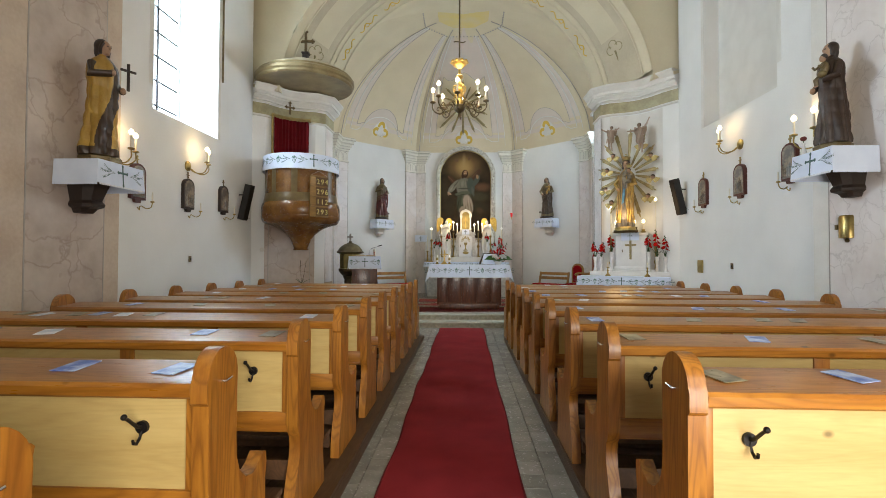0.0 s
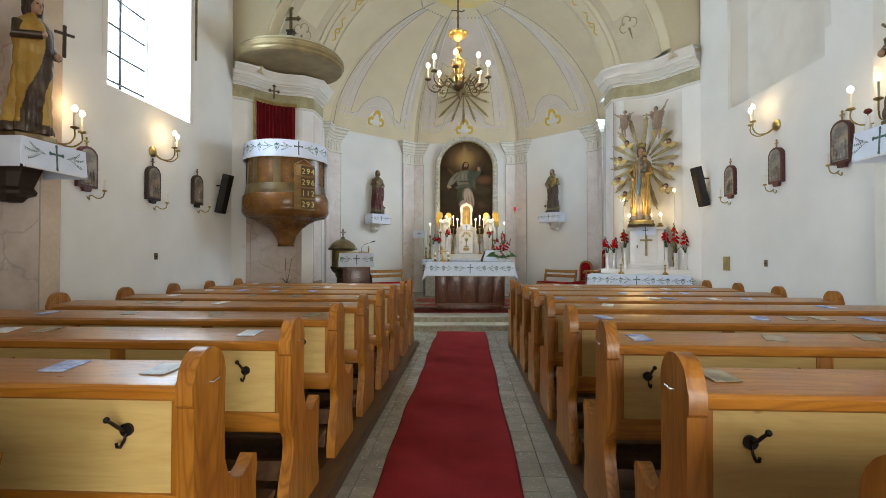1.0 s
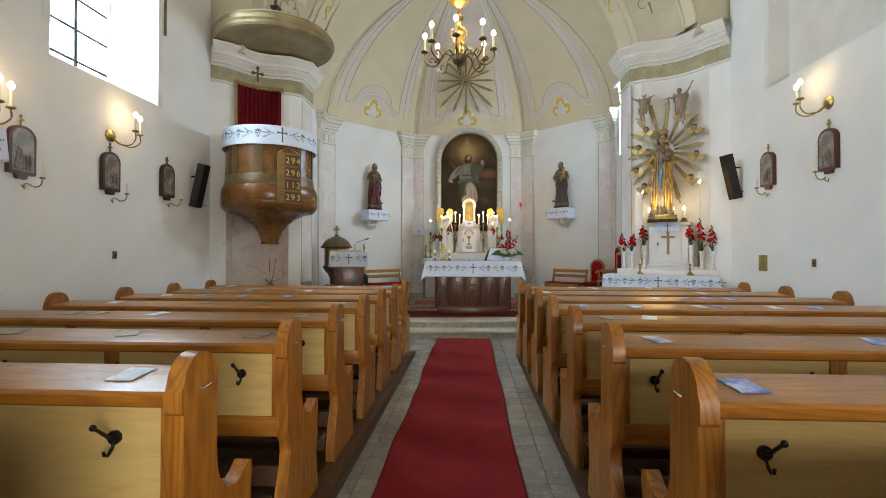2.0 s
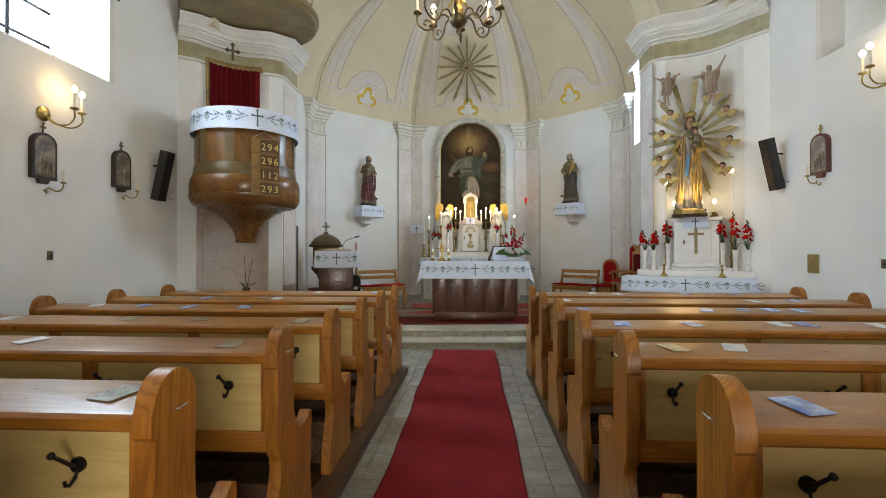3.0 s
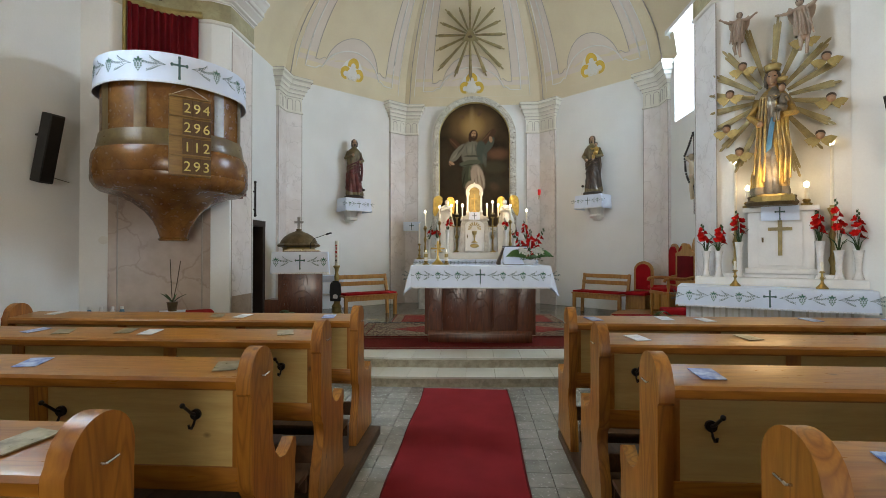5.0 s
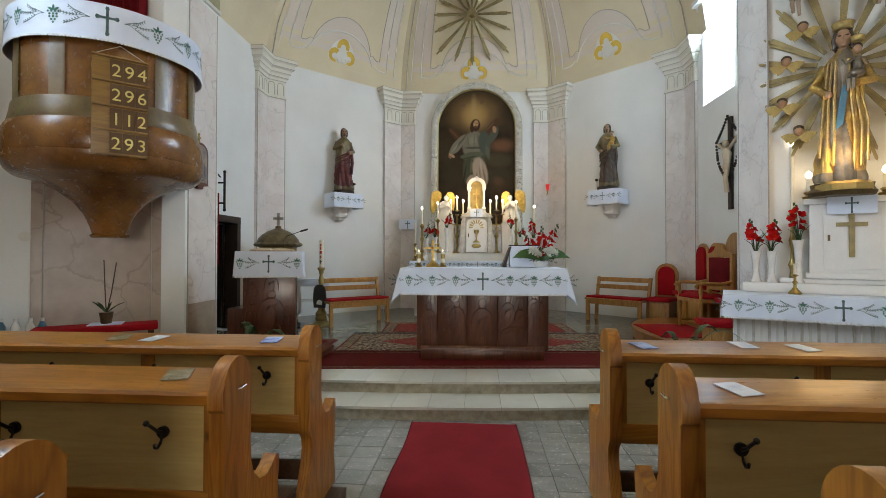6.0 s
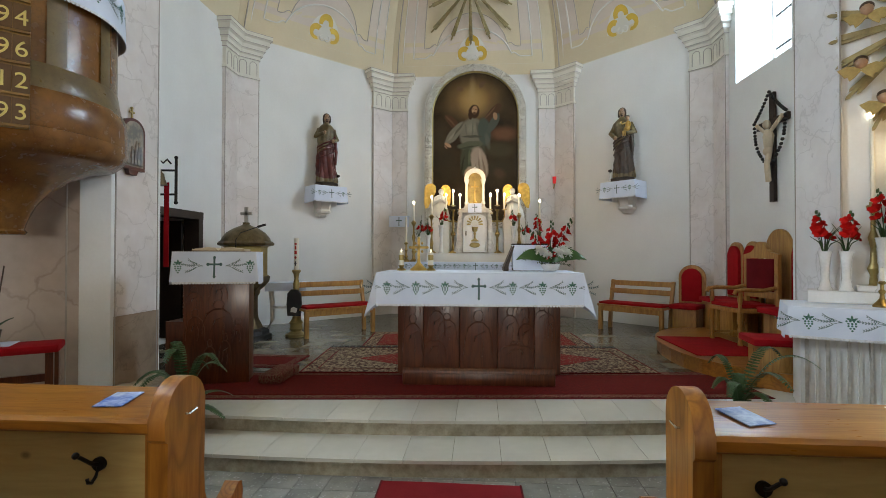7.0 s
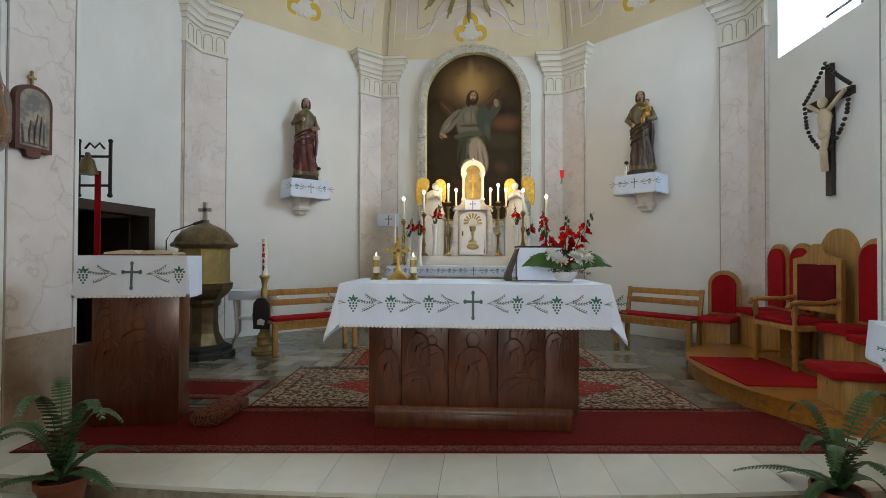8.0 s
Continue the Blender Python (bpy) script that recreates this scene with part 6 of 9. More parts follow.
    rod(bm, [(hx, -0.008 * h, h * 0.89), (hx, 0, h * 0.85)], h * 0.03, 10, 2)
    ball(bm, (hx, 0.008 * h, h * 0.944), h * 0.058, (0.94, 0.98, 1.08), 3, 16, 12)
    ball(bm, (hx, 0.02 * h, h * 0.895), h * 0.050, (1.05, 0.8, 1.4), 3 if not veil else 1, 12, 8)
    s = h * wide
    def limb(points, r, slot):
        slot = 0 if waist else slot
        rod(bm, points, r, 10, slot, taper=0.75)
    if waist:
        for low, high, bulge in ((0.50, 0.66, 0.070), (0.46, 0.61, 0.055), (0.41, 0.55, 0.050), (0.33, 0.48, 0.045)):
            roll = []
            for k in range(13):
                f = k / 12
                a = radians(185 + 170 * f)
                roll.append((0.66 * s * math.cos(a), 0.60 * s * math.sin(a), h * (low + (high - low) * f ** 1.3)))
            rod(bm, roll, bulge * s, 7, 1)
        rod(bm, [(0.60 * s, -0.15 * s, 0.66 * h), (0.72 * s, -0.20 * s, 0.45 * h), (0.66 * s, -0.22 * s, 0.26 * h)], 0.15 * s, 8, 1, taper=0.6)
    elif rolls:
        for w, low in ((-1, 0.10), (1, 0.06)):
            for k, slide in enumerate((0.0, 0.13, 0.25)):
                x = w * (0.20 + slide) * s
                rod(bm, [(x * 0.9, -(0.50 - 0.5 * slide) * s, 0.77 * h), (x * 1.25, -(0.56 - 0.5 * slide) * s, 0.52 * h), (x * 1.5 + 0.05 * s, -(0.55 - 0.55 * slide) * s, (0.30 + 0.04 * k) * h), (x * 1.55, -(0.60 - 0.6 * slide) * s, (low + 0.03 * k) * h)], (0.055 - 0.008 * k) * s, 7, 1)
    if arm == "chest":
        limb([(-0.52 * s, 0, 0.765 * h), (-0.80 * s, -0.12 * s, 0.66 * h), (-0.25 * s, -0.66 * s, 0.69 * h)], 0.19 * s, sleeve)
        limb([(0.52 * s, 0, 0.765 * h), (0.78 * s, -0.15 * s, 0.62 * h), (0.45 * s, -0.62 * s, 0.58 * h)], 0.19 * s, sleeve)
        ball(bm, (-0.2 * s, -0.68 * s, 0.70 * h), 0.12 * s, (1, 1, 1.2), 2, 8, 6)
        ball(bm, (0.42 * s, -0.66 * s, 0.585 * h), 0.12 * s, (1, 1, 1.2), 2, 8, 6)
    else:
        limb([(-0.52 * s, 0, 0.765 * h), (-0.85 * s, -0.12 * s, 0.64 * h), (-0.45 * s, -0.62 * s, 0.55 * h)], 0.2 * s, sleeve)
        limb([(0.52 * s, 0, 0.765 * h), (0.86 * s, -0.25 * s, 0.63 * h), (0.4 * s, -0.6 * s, 0.61 * h)], 0.2 * s, sleeve)
        ball(bm, (-0.42 * s, -0.66 * s, 0.555 * h), 0.13 * s, (1, 1, 1.2), 2, 8, 6)
    if child:
        ball(bm, (0.45 * s, -0.55 * s, 0.725 * h), 0.21 * s, (0.9, 0.85, 1.5), 5, 14, 10)
        ball(bm, (0.40 * s, -0.66 * s, 0.665 * h), 0.20 * s, (1.2, 1.0, 0.9), 5, 12, 9)
        for dx in (-0.04, 0.10):
            rod(bm, [((0.36 + dx) * s, -0.70 * s, 0.665 * h), ((0.20 + dx) * s, -0.86 * s, 0.625 * h), ((0.18 + dx) * s, -0.80 * s, 0.565 * h)], 0.085 * s, 8, 5, taper=0.7)
            ball(bm, ((0.17 + dx) * s, -0.84 * s, 0.56 * h), 0.06 * s, (0.8, 1.4, 0.7), 2, 8, 6)
        ball(bm, (0.42 * s, -0.62 * s, 0.815 * h), 0.155 * s, (0.88, 0.95, 1.15), 2, 12, 9)
        ball(bm, (0.43 * s, -0.57 * s, 0.832 * h), 0.16 * s, (0.95, 0.95, 0.95), 3, 12, 9)
        rod(bm, [(0.3 * s, -0.66 * s, 0.755 * h), (0.10 * s, -0.82 * s, 0.73 * h), (0.0, -0.85 * s, 0.76 * h)], 0.06 * s, 7, 5)
        rod(bm, [(0.58 * s, -0.62 * s, 0.755 * h), (0.66 * s, -0.78 * s, 0.71 * h), (0.58 * s, -0.90 * s, 0.74 * h)], 0.06 * s, 7, 5)
    if crown:
        for cx, cy, cz, r in ((hx, 0.0, 0.985 * h, 0.055 * h), (0.43 * s, -0.58 * s, 0.865 * h, 0.034 * h)):
            lathe(bm, [(r * 0.9, 0), (r, r * 0.15), (r * 0.95, r * 0.4), (r * 1.15, r * 0.85), (r * 0.8, r * 1.1), (r * 0.3, r * 1.3), (r * 0.05, r * 1.45)], (cx, cy, cz), 12, 4)
            box(bm, cx - r * 0.06, cx + r * 0.06, cy - r * 0.05, cy + r * 0.05, cz + r * 1.4, cz + r * 2.0, slot=4)
            box(bm, cx - r * 0.25, cx + r * 0.25, cy - r * 0.05, cy + r * 0.05, cz + r * 1.65, cz + r * 1.8, slot=4)
    lathe(bm, [(0.74 * s * 1.25, -0.055 * h), (0.74 * s * 1.25, -0.015 * h), (0.74 * s * 1.1, 0.003 * h)], (0, 0, 0), 8, 4, start=22.5, squash=0.85)
    return bm


def statue(place, turn, tall, mats, label, **more):
    bm = statue_mesh(tall, mats, **more)
    return single("statue", bm, mats, label, "statue", place=(place[0], place[1], place[2] + 0.055 * tall), turn=turn)


def bracket(place, turn, wide, deep, cloth_drop, corbel, mat, label, stitch=0.14):
    """A wall bracket with a cloth; origin at the wall, top of the shelf."""
    ob = thing("wall_bracket", place, turn, label, "bracket")
    w = wide / 2
    part("shelf", box(bmesh.new(), -w, w, -deep, 0, -0.05, -0.005, bevel=0.006), mat, ob)
    rings = []
    for f, r in ((0.0, 0.78), (0.12, 0.76), (0.16, 0.66), (0.45, 0.52), (0.72, 0.42), (0.80, 0.48), (0.86, 0.46), (0.90, 0.34), (1.0, 0.26)):
        z = -0.05 - corbel * f
        rings.append([(-w * r, 0, z), (-w * r, -deep * r * 0.7, z), (-w * r * 0.6, -deep * r, z), (w * r * 0.6, -deep * r, z), (w * r, -deep * r * 0.7, z), (w * r, 0, z)])
    bm = sheet(bmesh.new(), rings)
    bm.faces.new([bm.verts.new(p) for p in rings[-1]])
    part("corbel", bm, mat, ob, smooth=False)
    cloth = table_cloth("bracket_cloth", w + 0.02, deep + 0.01, 0.0, cloth_drop, (0, 0, 0), 0, "white embroidered linen cloth on the wall bracket", stitch, tips=False, wave=0.006)
    cloth.matrix_world = pose(*place, 0, 0, turn) @ pose(0, -deep - 0.012, 0.0)
    return ob


# the two apse statues stand on white brackets on the slanted walls
TW = math.degrees(math.atan2(C_W[1] - B_W[1], C_W[0] - B_W[0]))
TE = math.degrees(math.atan2(B_E[1] - C_E[1], B_E[0] - C_E[0]))
bracket((-2.851, 15.945, 2.76), TW, 0.60, 0.42, 0.28, 0.50, STUCCO, "white stone wall bracket under an apse statue", 0.12)
statue((-2.695, 15.79, 2.768), 26, 1.31, [ROBE_OCHRE, ROBE_RED, FLESH, HABIT, BLACKWOOD, IVORY], "painted statue in ochre robe and red mantle", wide=0.19, seed=3, beard=True, waist=True)
bracket((2.918, 15.968, 2.80), TE, 0.60, 0.42, 0.28, 0.50, STUCCO, "white stone wall bracket under an apse statue", 0.12)
statue((2.765, 15.81, 2.808), -26, 1.27, [ROBE_OCHRE, ROBE_BROWN, FLESH, HABIT, BLACKWOOD, GOLDCLOTH], "painted statue in brown robe with a small figure", wide=0.19, seed=8, beard=True, child=True, arm="hold", waist=True)
# the two large statues on the nave pilasters
bracket((-4.464, 5.32, 2.56), 90, 0.70, 0.50, 0.26, 0.52, BLACKWOOD, "dark wooden wall bracket on the nave pilaster", 0.2)
statue((-4.22, 5.32, 2.58), 88, 1.40, [ROBE_BROWN, GOLDCLOTH, FLESH, BLACKWOOD, BRONZE, IVORY], "painted statue in brown habit and golden mantle", wide=0.195, seed=5, sleeve=0)
bm = boxes((-0.014, 0.014, -0.01, 0.01, -0.2, 0.13), (-0.085, 0.085, -0.01, 0.01, 0.03, 0.055))
single("hand_cross", bm, BLACKWOOD, "dark wooden cross carried by the statue", "cross", place=(-3.98, 5.44, 3.68), turn=60, smooth=False)
bracket((4.464, 5.42, 2.68), -90, 0.58, 0.47, 0.26, 0.46, BLACKWOOD, "dark wooden wall bracket on the nave pilaster", 0.2)
statue((4.22, 5.42, 2.70), -98, 1.16, [HABIT, HABIT, FLESH, BLACKWOOD, BRONZE, ROBE_OCHRE], "painted statue in dark brown habit holding a small figure", wide=0.195, seed=9, child=True, arm="hold")
# brass wall box under it
ob = thing("offering_box", (4.464, 5.55, 1.72), -90, "aged brass offering box on the nave pilaster", "box")
part("case", lathe(bmesh.new(), [(0.095, 0), (0.095, 0.24), (0.08, 0.26)], steps=14, squash=0.8), BRASS, ob)
part("padlock", box(bmesh.new(), -0.13, -0.09, -0.05, -0.02, 0.10, 0.16, bevel=0.006), BRONZE, ob)
part("drop", lathe(bmesh.new(), [(0.02, -0.05), (0.03, -0.03), (0.015, 0.0)], steps=10), BRONZE, ob)
# small vases beside the statues
for x, y, z in ((-2.48, 15.84, 2.768), (2.55, 15.86, 2.808), (4.09, 5.70, 2.69)):
    ob = thing("small_vase", (x, y, z), 0, "slim white vase with one dark flower", "vase", "small vases")
    part("vase", lathe(bmesh.new(), [(0.028, 0), (0.034, 0.04), (0.02, 0.09), (0.014, 0.14), (0.02, 0.16)], steps=12), PORCELAIN, ob)
    part("flower", ball(bmesh.new(), (0, 0, 0.21), 0.035, (1, 1, 0.8)), ROBE_RED if x > 3 else BLACKWOOD, ob)
    part("stem", rod(bmesh.new(), [(0, 0, 0.12), (0, 0, 0.2)], 0.004, 5), LEAF, ob)


# ---- high altar, its picture and candles ----
HX = 0.12
ob = thing("high_altar", (HX, 15.55, FLOOR2), 0, "pale stone high altar block against the apse wall", "altar")
part("block", box(bmesh.new(), -1.28, 1.28, 0.05, 1.1, 0, 1.04, bevel=0.01), GREYMARBLE, ob)
part("slab", box(bmesh.new(), -1.36, 1.36, -0.02, 1.2, 1.045, 1.115, bevel=0.008), STUCCO, ob)
part("gradine", box(bmesh.new(), -1.22, 1.22, 0.42, 0.98, 1.12, 1.28, bevel=0.008), STUCCO, ob, "white stepped ledge")
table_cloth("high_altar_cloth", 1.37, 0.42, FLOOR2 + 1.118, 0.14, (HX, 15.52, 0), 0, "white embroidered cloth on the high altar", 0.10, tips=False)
TX = 0.10
ob = thing("tabernacle", (TX, 15.98, FLOOR2 + 1.285), 0, "white marble tabernacle with grey side pillars and arched top", "tabernacle")
part("core", box(bmesh.new(), -0.30, 0.30, 0.02, 0.40, 0.0, 0.84, bevel=0.006), GREYMARBLE, ob)
for w in (-1, 1):
    part("side_pillar", prism(bmesh.new(), [(w * 0.245, 0.0), (w * 0.42, 0.0), (w * 0.37, 0.10), (w * 0.33, 0.22), (w * 0.32, 0.66), (w * 0.28, 0.76), (w * 0.245, 0.78)], "y", -0.02, 0.36), GREYMARBLE, ob, "grey veined marble pillar", smooth=False)
part("head", prism(bmesh.new(), [(-0.34, 0.76), (0.34, 0.76), (0.30, 0.80), (0.20, 0.86), (0.18, 0.925), (-0.18, 0.925), (-0.20, 0.86), (-0.30, 0.80)], "y", -0.02, 0.40), GREYMARBLE, ob, smooth=False)
door = part("door", prism(bmesh.new(), [(-0.22, 0.02), (0.22, 0.02), (0.22, 0.62)] + arc(0, 0.62, 0.22, 0, 180, 12, 0.55)[1:-1] + [(-0.22, 0.62)], "y", -0.030, -0.021), WHITEPAINT, ob, "white arched door", smooth=False)
rim_line = [(-0.195, 0.05), (0.195, 0.05), (0.195, 0.61)] + arc(0, 0.61, 0.195, 0, 180, 12, 0.5)[1:-1] + [(-0.195, 0.61), (-0.195, 0.05)]
part("door_moulding", rod(bmesh.new(), [(x, -0.031, z) for x, z in rim_line], 0.007, 5), STUCCO, door)
bm = bmesh.new()
lathe(bm, [(0.075, 0.22), (0.07, 0.235), (0.018, 0.27), (0.014, 0.34), (0.03, 0.36), (0.014, 0.38), (0.045, 0.42), (0.058, 0.49)], (0, -0.034, 0), 12, squash=0.3)
ball(bm, (0, -0.032, 0.15), 0.08, (1.3, 0.15, 0.6))
part("chalice", bm, OLDGOLD, door, "gilded chalice relief")
for k in range(9):
    a = radians(-5 + k * 23.75)
    bm = bmesh.new()
    c, d = math.cos(a), math.sin(a)
    prism(bm, [(0.07 * c - 0.010 * d, 0.55 + 0.07 * d + 0.010 * c), (0.15 * c - 0.017 * d, 0.55 + 0.15 * d + 0.017 * c), (0.15 * c + 0.017 * d, 0.55 + 0.15 * d - 0.017 * c), (0.07 * c + 0.010 * d, 0.55 + 0.07 * d - 0.010 * c)], "y", -0.040, -0.031)
    part("sun_ray", bm, OLDGOLD, door, smooth=False)
part("host_disc", lathe(bmesh.new(), [(0.05, 0), (0.05, 0.008)], steps=16), STUCCO, door).matrix_basis = pose(0, -0.031, 0.55, 90, 0, 0)
part("keyplate", box(bmesh.new(), -0.175, -0.155, -0.038, -0.031, 0.33, 0.41), BRONZE, door, smooth=False)
part("hanging_cloth", box(bmesh.new(), -0.125, 0.125, -0.045, 0.30, 0.926, 0.930), LINEN, ob, smooth=False)
part("cloth_front", box(bmesh.new(), -0.125, 0.125, -0.051, -0.045, 0.755, 0.930), LINEN, ob, "white cloth with a cross", smooth=False)
bm = bmesh.new()
stitched(bm, lambda s, h: (s, -0.054, h), cross_shapes(0, 0.845, 0.11))
part("stitched_cross", bm, STITCH, ob, smooth=False)
# arched exposition niche on top
for w in (-1, 1):
    part("column", lathe(bmesh.new(), [(0.042, 0.932), (0.042, 0.96), (0.027, 0.975), (0.024, 1.30), (0.03, 1.32), (0.048, 1.37), (0.05, 1.40)], (w * 0.155, 0.08, 0), 14), STUCCO, ob, "white column")
part("arch_head", prism(bmesh.new(), arc(0, 1.40, 0.20, 0, 180, 16) + arc(0, 1.40, 0.125, 180, 0, 16), "y", 0.02, 0.15), STUCCO, ob, "white arched head")
part("niche_back", prism(bmesh.new(), [(-0.15, 0.932), (0.15, 0.932)] + arc(0, 1.40, 0.15, 0, 180, 12), "y", 0.12, 0.145), OLDGOLD, ob, "gilded niche back", smooth=False)
part("keystone", ball(bmesh.new(), (0, 0.02, 1.60), 0.025), STUCCO, ob)
ob2 = thing("standing_crucifix", (TX, 15.97, FLOOR2 + 1.285 + 0.932), 0, "small gilded standing cross in the niche", "crucifix")
part("foot", lathe(bmesh.new(), [(0.06, 0), (0.02, 0.05), (0.012, 0.12)], steps=12), GOLD, ob2)
part("cross", boxes((-0.012, 0.012, -0.008, 0.008, 0.12, 0.42), (-0.07, 0.07, -0.008, 0.008, 0.30, 0.325)), GOLD, ob2, smooth=False)
# two kneeling gilded angels
def angel(place, turn, side):
    """A kneeling figure; the wing on the outer side stands taller; feathers in three tiers."""
    bm = bmesh.new()
    rings = []
    for z, r in ((0, 0.17), (0.06, 0.175), (0.16, 0.15), (0.26, 0.115), (0.36, 0.115), (0.42, 0.09), (0.455, 0.04)):
        rings.append([(r * (1 + 0.14 * abs(math.sin(4.5 * k * 6.2832 / 36 + 7 * z))) * math.cos(k * 6.2832 / 36), r * 0.8 * (1 + 0.14 * abs(math.sin(4.5 * k * 6.2832 / 36 + 7 * z))) * math.sin(k * 6.2832 / 36), z) for k in range(37)])
    sheet(bm, rings)
    ball(bm, (-side * 0.02, -0.06, 0.505), 0.055, (0.9, 1, 1.15), 0)
    ball(bm, (-side * 0.02, -0.04, 0.52), 0.057, (0.95, 1, 1.0), 2)
    for w in (-1, 1):
        rod(bm, [(w * 0.09, 0, 0.40), (w * 0.11, -0.1, 0.30), (0, -0.17, 0.36)], 0.034, 8, 0)
    outer = [(0.03, 0.55), (0.07, 0.64), (0.13, 0.69), (0.20, 0.66), (0.245, 0.57), (0.265, 0.44), (0.265, 0.30), (0.24, 0.20), (0.19, 0.22), (0.14, 0.32), (0.08, 0.44)]
    for w, grow in ((side, 1.0), (-side, 0.82)):
        for tier, keep in enumerate((1.0, 0.74, 0.50)):
            pts = [(w * (x * grow + 0.02), 0.66 * (1 - grow * keep) + z * grow * keep + 0.01 * tier - 0.10 * (1 - grow)) for x, z in outer]
            prism(bm, pts, "y", 0.135 - 0.012 * tier, 0.147 - 0.012 * tier, 1)
    return single("angel_statue", bm, [STUCCO, WINGGILT, IVORY], "white kneeling angel statue with gilded wings", "statue", "altar angels", place=place, turn=turn)


angel((HX - 0.70, 16.2, FLOOR2 + 1.95), 14, -1)
angel((HX + 0.72, 16.2, FLOOR2 + 1.95), -14, 1)
for x in (HX - 0.70, HX + 0.72):
    single("angel_pedestal", box(bmesh.new(), x - 0.2, x + 0.2, 16.05, 16.4, FLOOR2 + 1.281, FLOOR2 + 1.948, bevel=0.01), STUCCO, "white pedestal under an altar angel", "pedestal")
# tall candlesticks; electric candle flames on top
for x, y, z, tall in ((-1.15, 15.80, 1.125, 0.76), (-0.83, 15.92, 1.285, 0.72), (0.80, 15.92, 1.285, 0.74), (1.16, 15.80, 1.125, 0.78)):
    candlestick("tall_candlestick", (HX + x, y, FLOOR2 + z), tall, "tall turned brass candlestick on the high altar", BRASS, 0.30, True, 0.085, 0.024, "high altar candlesticks")
for x in (-0.43, 0.40):
    ob = thing("candelabrum", (HX + x, 16.02, FLOOR2 + 1.285), 0, "branched bronze candelabrum with lit candles", "candelabrum", "high altar candelabra")
    part("stem", lathe(bmesh.new(), [(0.09, 0), (0.08, 0.02), (0.025, 0.06), (0.022, 0.3), (0.05, 0.36), (0.02, 0.42), (0.02, 0.78), (0.045, 0.82)], steps=14), BRASS, ob)
    for dx, dz in ((-0.13, 0.80), (0.0, 0.88), (0.13, 0.80)):
        if dx:
            part("arm", rod(bmesh.new(), bent([(0, 0, 0.62), (dx * 0.6, 0, 0.60), (dx, -0.02, 0.68), (dx, -0.02, dz)]), 0.011, 8), BRASS, ob)
        part("drip_pan", lathe(bmesh.new(), [(0.01, 0), (0.05, 0.012), (0.045, 0.02), (0.02, 0.03)], (dx, -0.02 if dx else 0, dz), 12), BRASS, ob)
        candle(ob, dx, -0.02 if dx else 0, dz + 0.025, 0.24, 0.016, True, 0.024)
for k, (x, y, z, v, f, blooms) in enumerate(((-1.05, 15.70, 1.125, 0.46, 0.42, 2), (-0.86, 15.62, 1.125, 0.48, 0.36, 2), (-0.64, 15.84, 1.285, 0.52, 0.46, 5), (0.69, 15.84, 1.285, 0.50, 0.40, 2), (0.86, 15.64, 1.125, 0.48, 0.34, 2), (1.13, 15.66, 1.125, 0.46, 0.44, 5))):
    vase_of_gladioli((HX + x, y, FLOOR2 + z), v, f, 20 + k, 1, blooms=blooms)
candlestick("side_candlestick", (HX - 1.27, 15.66, FLOOR2 + 1.125), 0.36, "brass candlestick with a tall unlit candle", BRASS, 0.45, False, 0.075)

# altar picture
ob = thing("altar_painting", (0.09, 17.05, 0), 0, "large dark arched oil painting in a grey marbled frame", "painting")
CANVAS = material("dark_oil_canvas", (0.050, 0.030, 0.014), (0.022, 0.014, 0.008), rough=0.62, scale=3, fine=60, bump=0.1)
def arched(half, low, high):
    return [(-half, low), (half, low)] + arc(0, high - half, half, 0, 180, 28)
part("canvas", prism(bmesh.new(), arched(0.885, 2.2, 5.32), "y", 0.0, 0.05), CANVAS, ob, "dark brown canvas", smooth=False)
outer, inner = arched(1.06, 2.05, 5.49), arched(0.905, 2.17, 5.355)
bm = bmesh.new()
sheet(bm, [[(x, 0.03, z) for x, z in outer + outer[:1]], [(x, -0.07, z) for x, z in outer + outer[:1]], [(x, -0.08, z) for x, z in arched(0.985, 2.11, 5.42) + arched(0.985, 2.11, 5.42)[:1]], [(x, -0.05, z) for x, z in inner + inner[:1]], [(x, 0.02, z) for x, z in inner + inner[:1]]])
part("frame", bm, FRAMEMARBLE, ob, "grey marbled arched frame")
lip = arched(0.897, 2.18, 5.335)
part("gilt_lip", rod(bmesh.new(), [(x, -0.02, z) for x, z in lip + lip[:1]], 0.018, 6), OLDGOLD, ob, "thin gilt inner edge")
# the picture: soft painted masses laid over the dark canvas
nodes, links = CANVAS.node_tree.nodes, CANVAS.node_tree.links
canvas_bsdf = nodes["Principled BSDF"]
canvas_bsdf.inputs["Specular IOR Level"].default_value = 0.15
laid = canvas_bsdf.inputs["Base Color"].links[0].from_socket
place_of = next(n for n in nodes if n.bl_idname == "ShaderNodeTexCoord").outputs["Object"]
brush = nodes.new("ShaderNodeTexNoise")
brush.inputs["Scale"].default_value, brush.inputs["Detail"].default_value = 7.0, 5.0
links.new(place_of, brush.inputs["Vector"])
wander = nodes.new("ShaderNodeVectorMath")
wander.operation = "MULTIPLY_ADD"
links.new(brush.outputs["Color"], wander.inputs[0])
wander.inputs[1].default_value = (0.05, 0.0, 0.05)
links.new(place_of, wander.inputs[2])


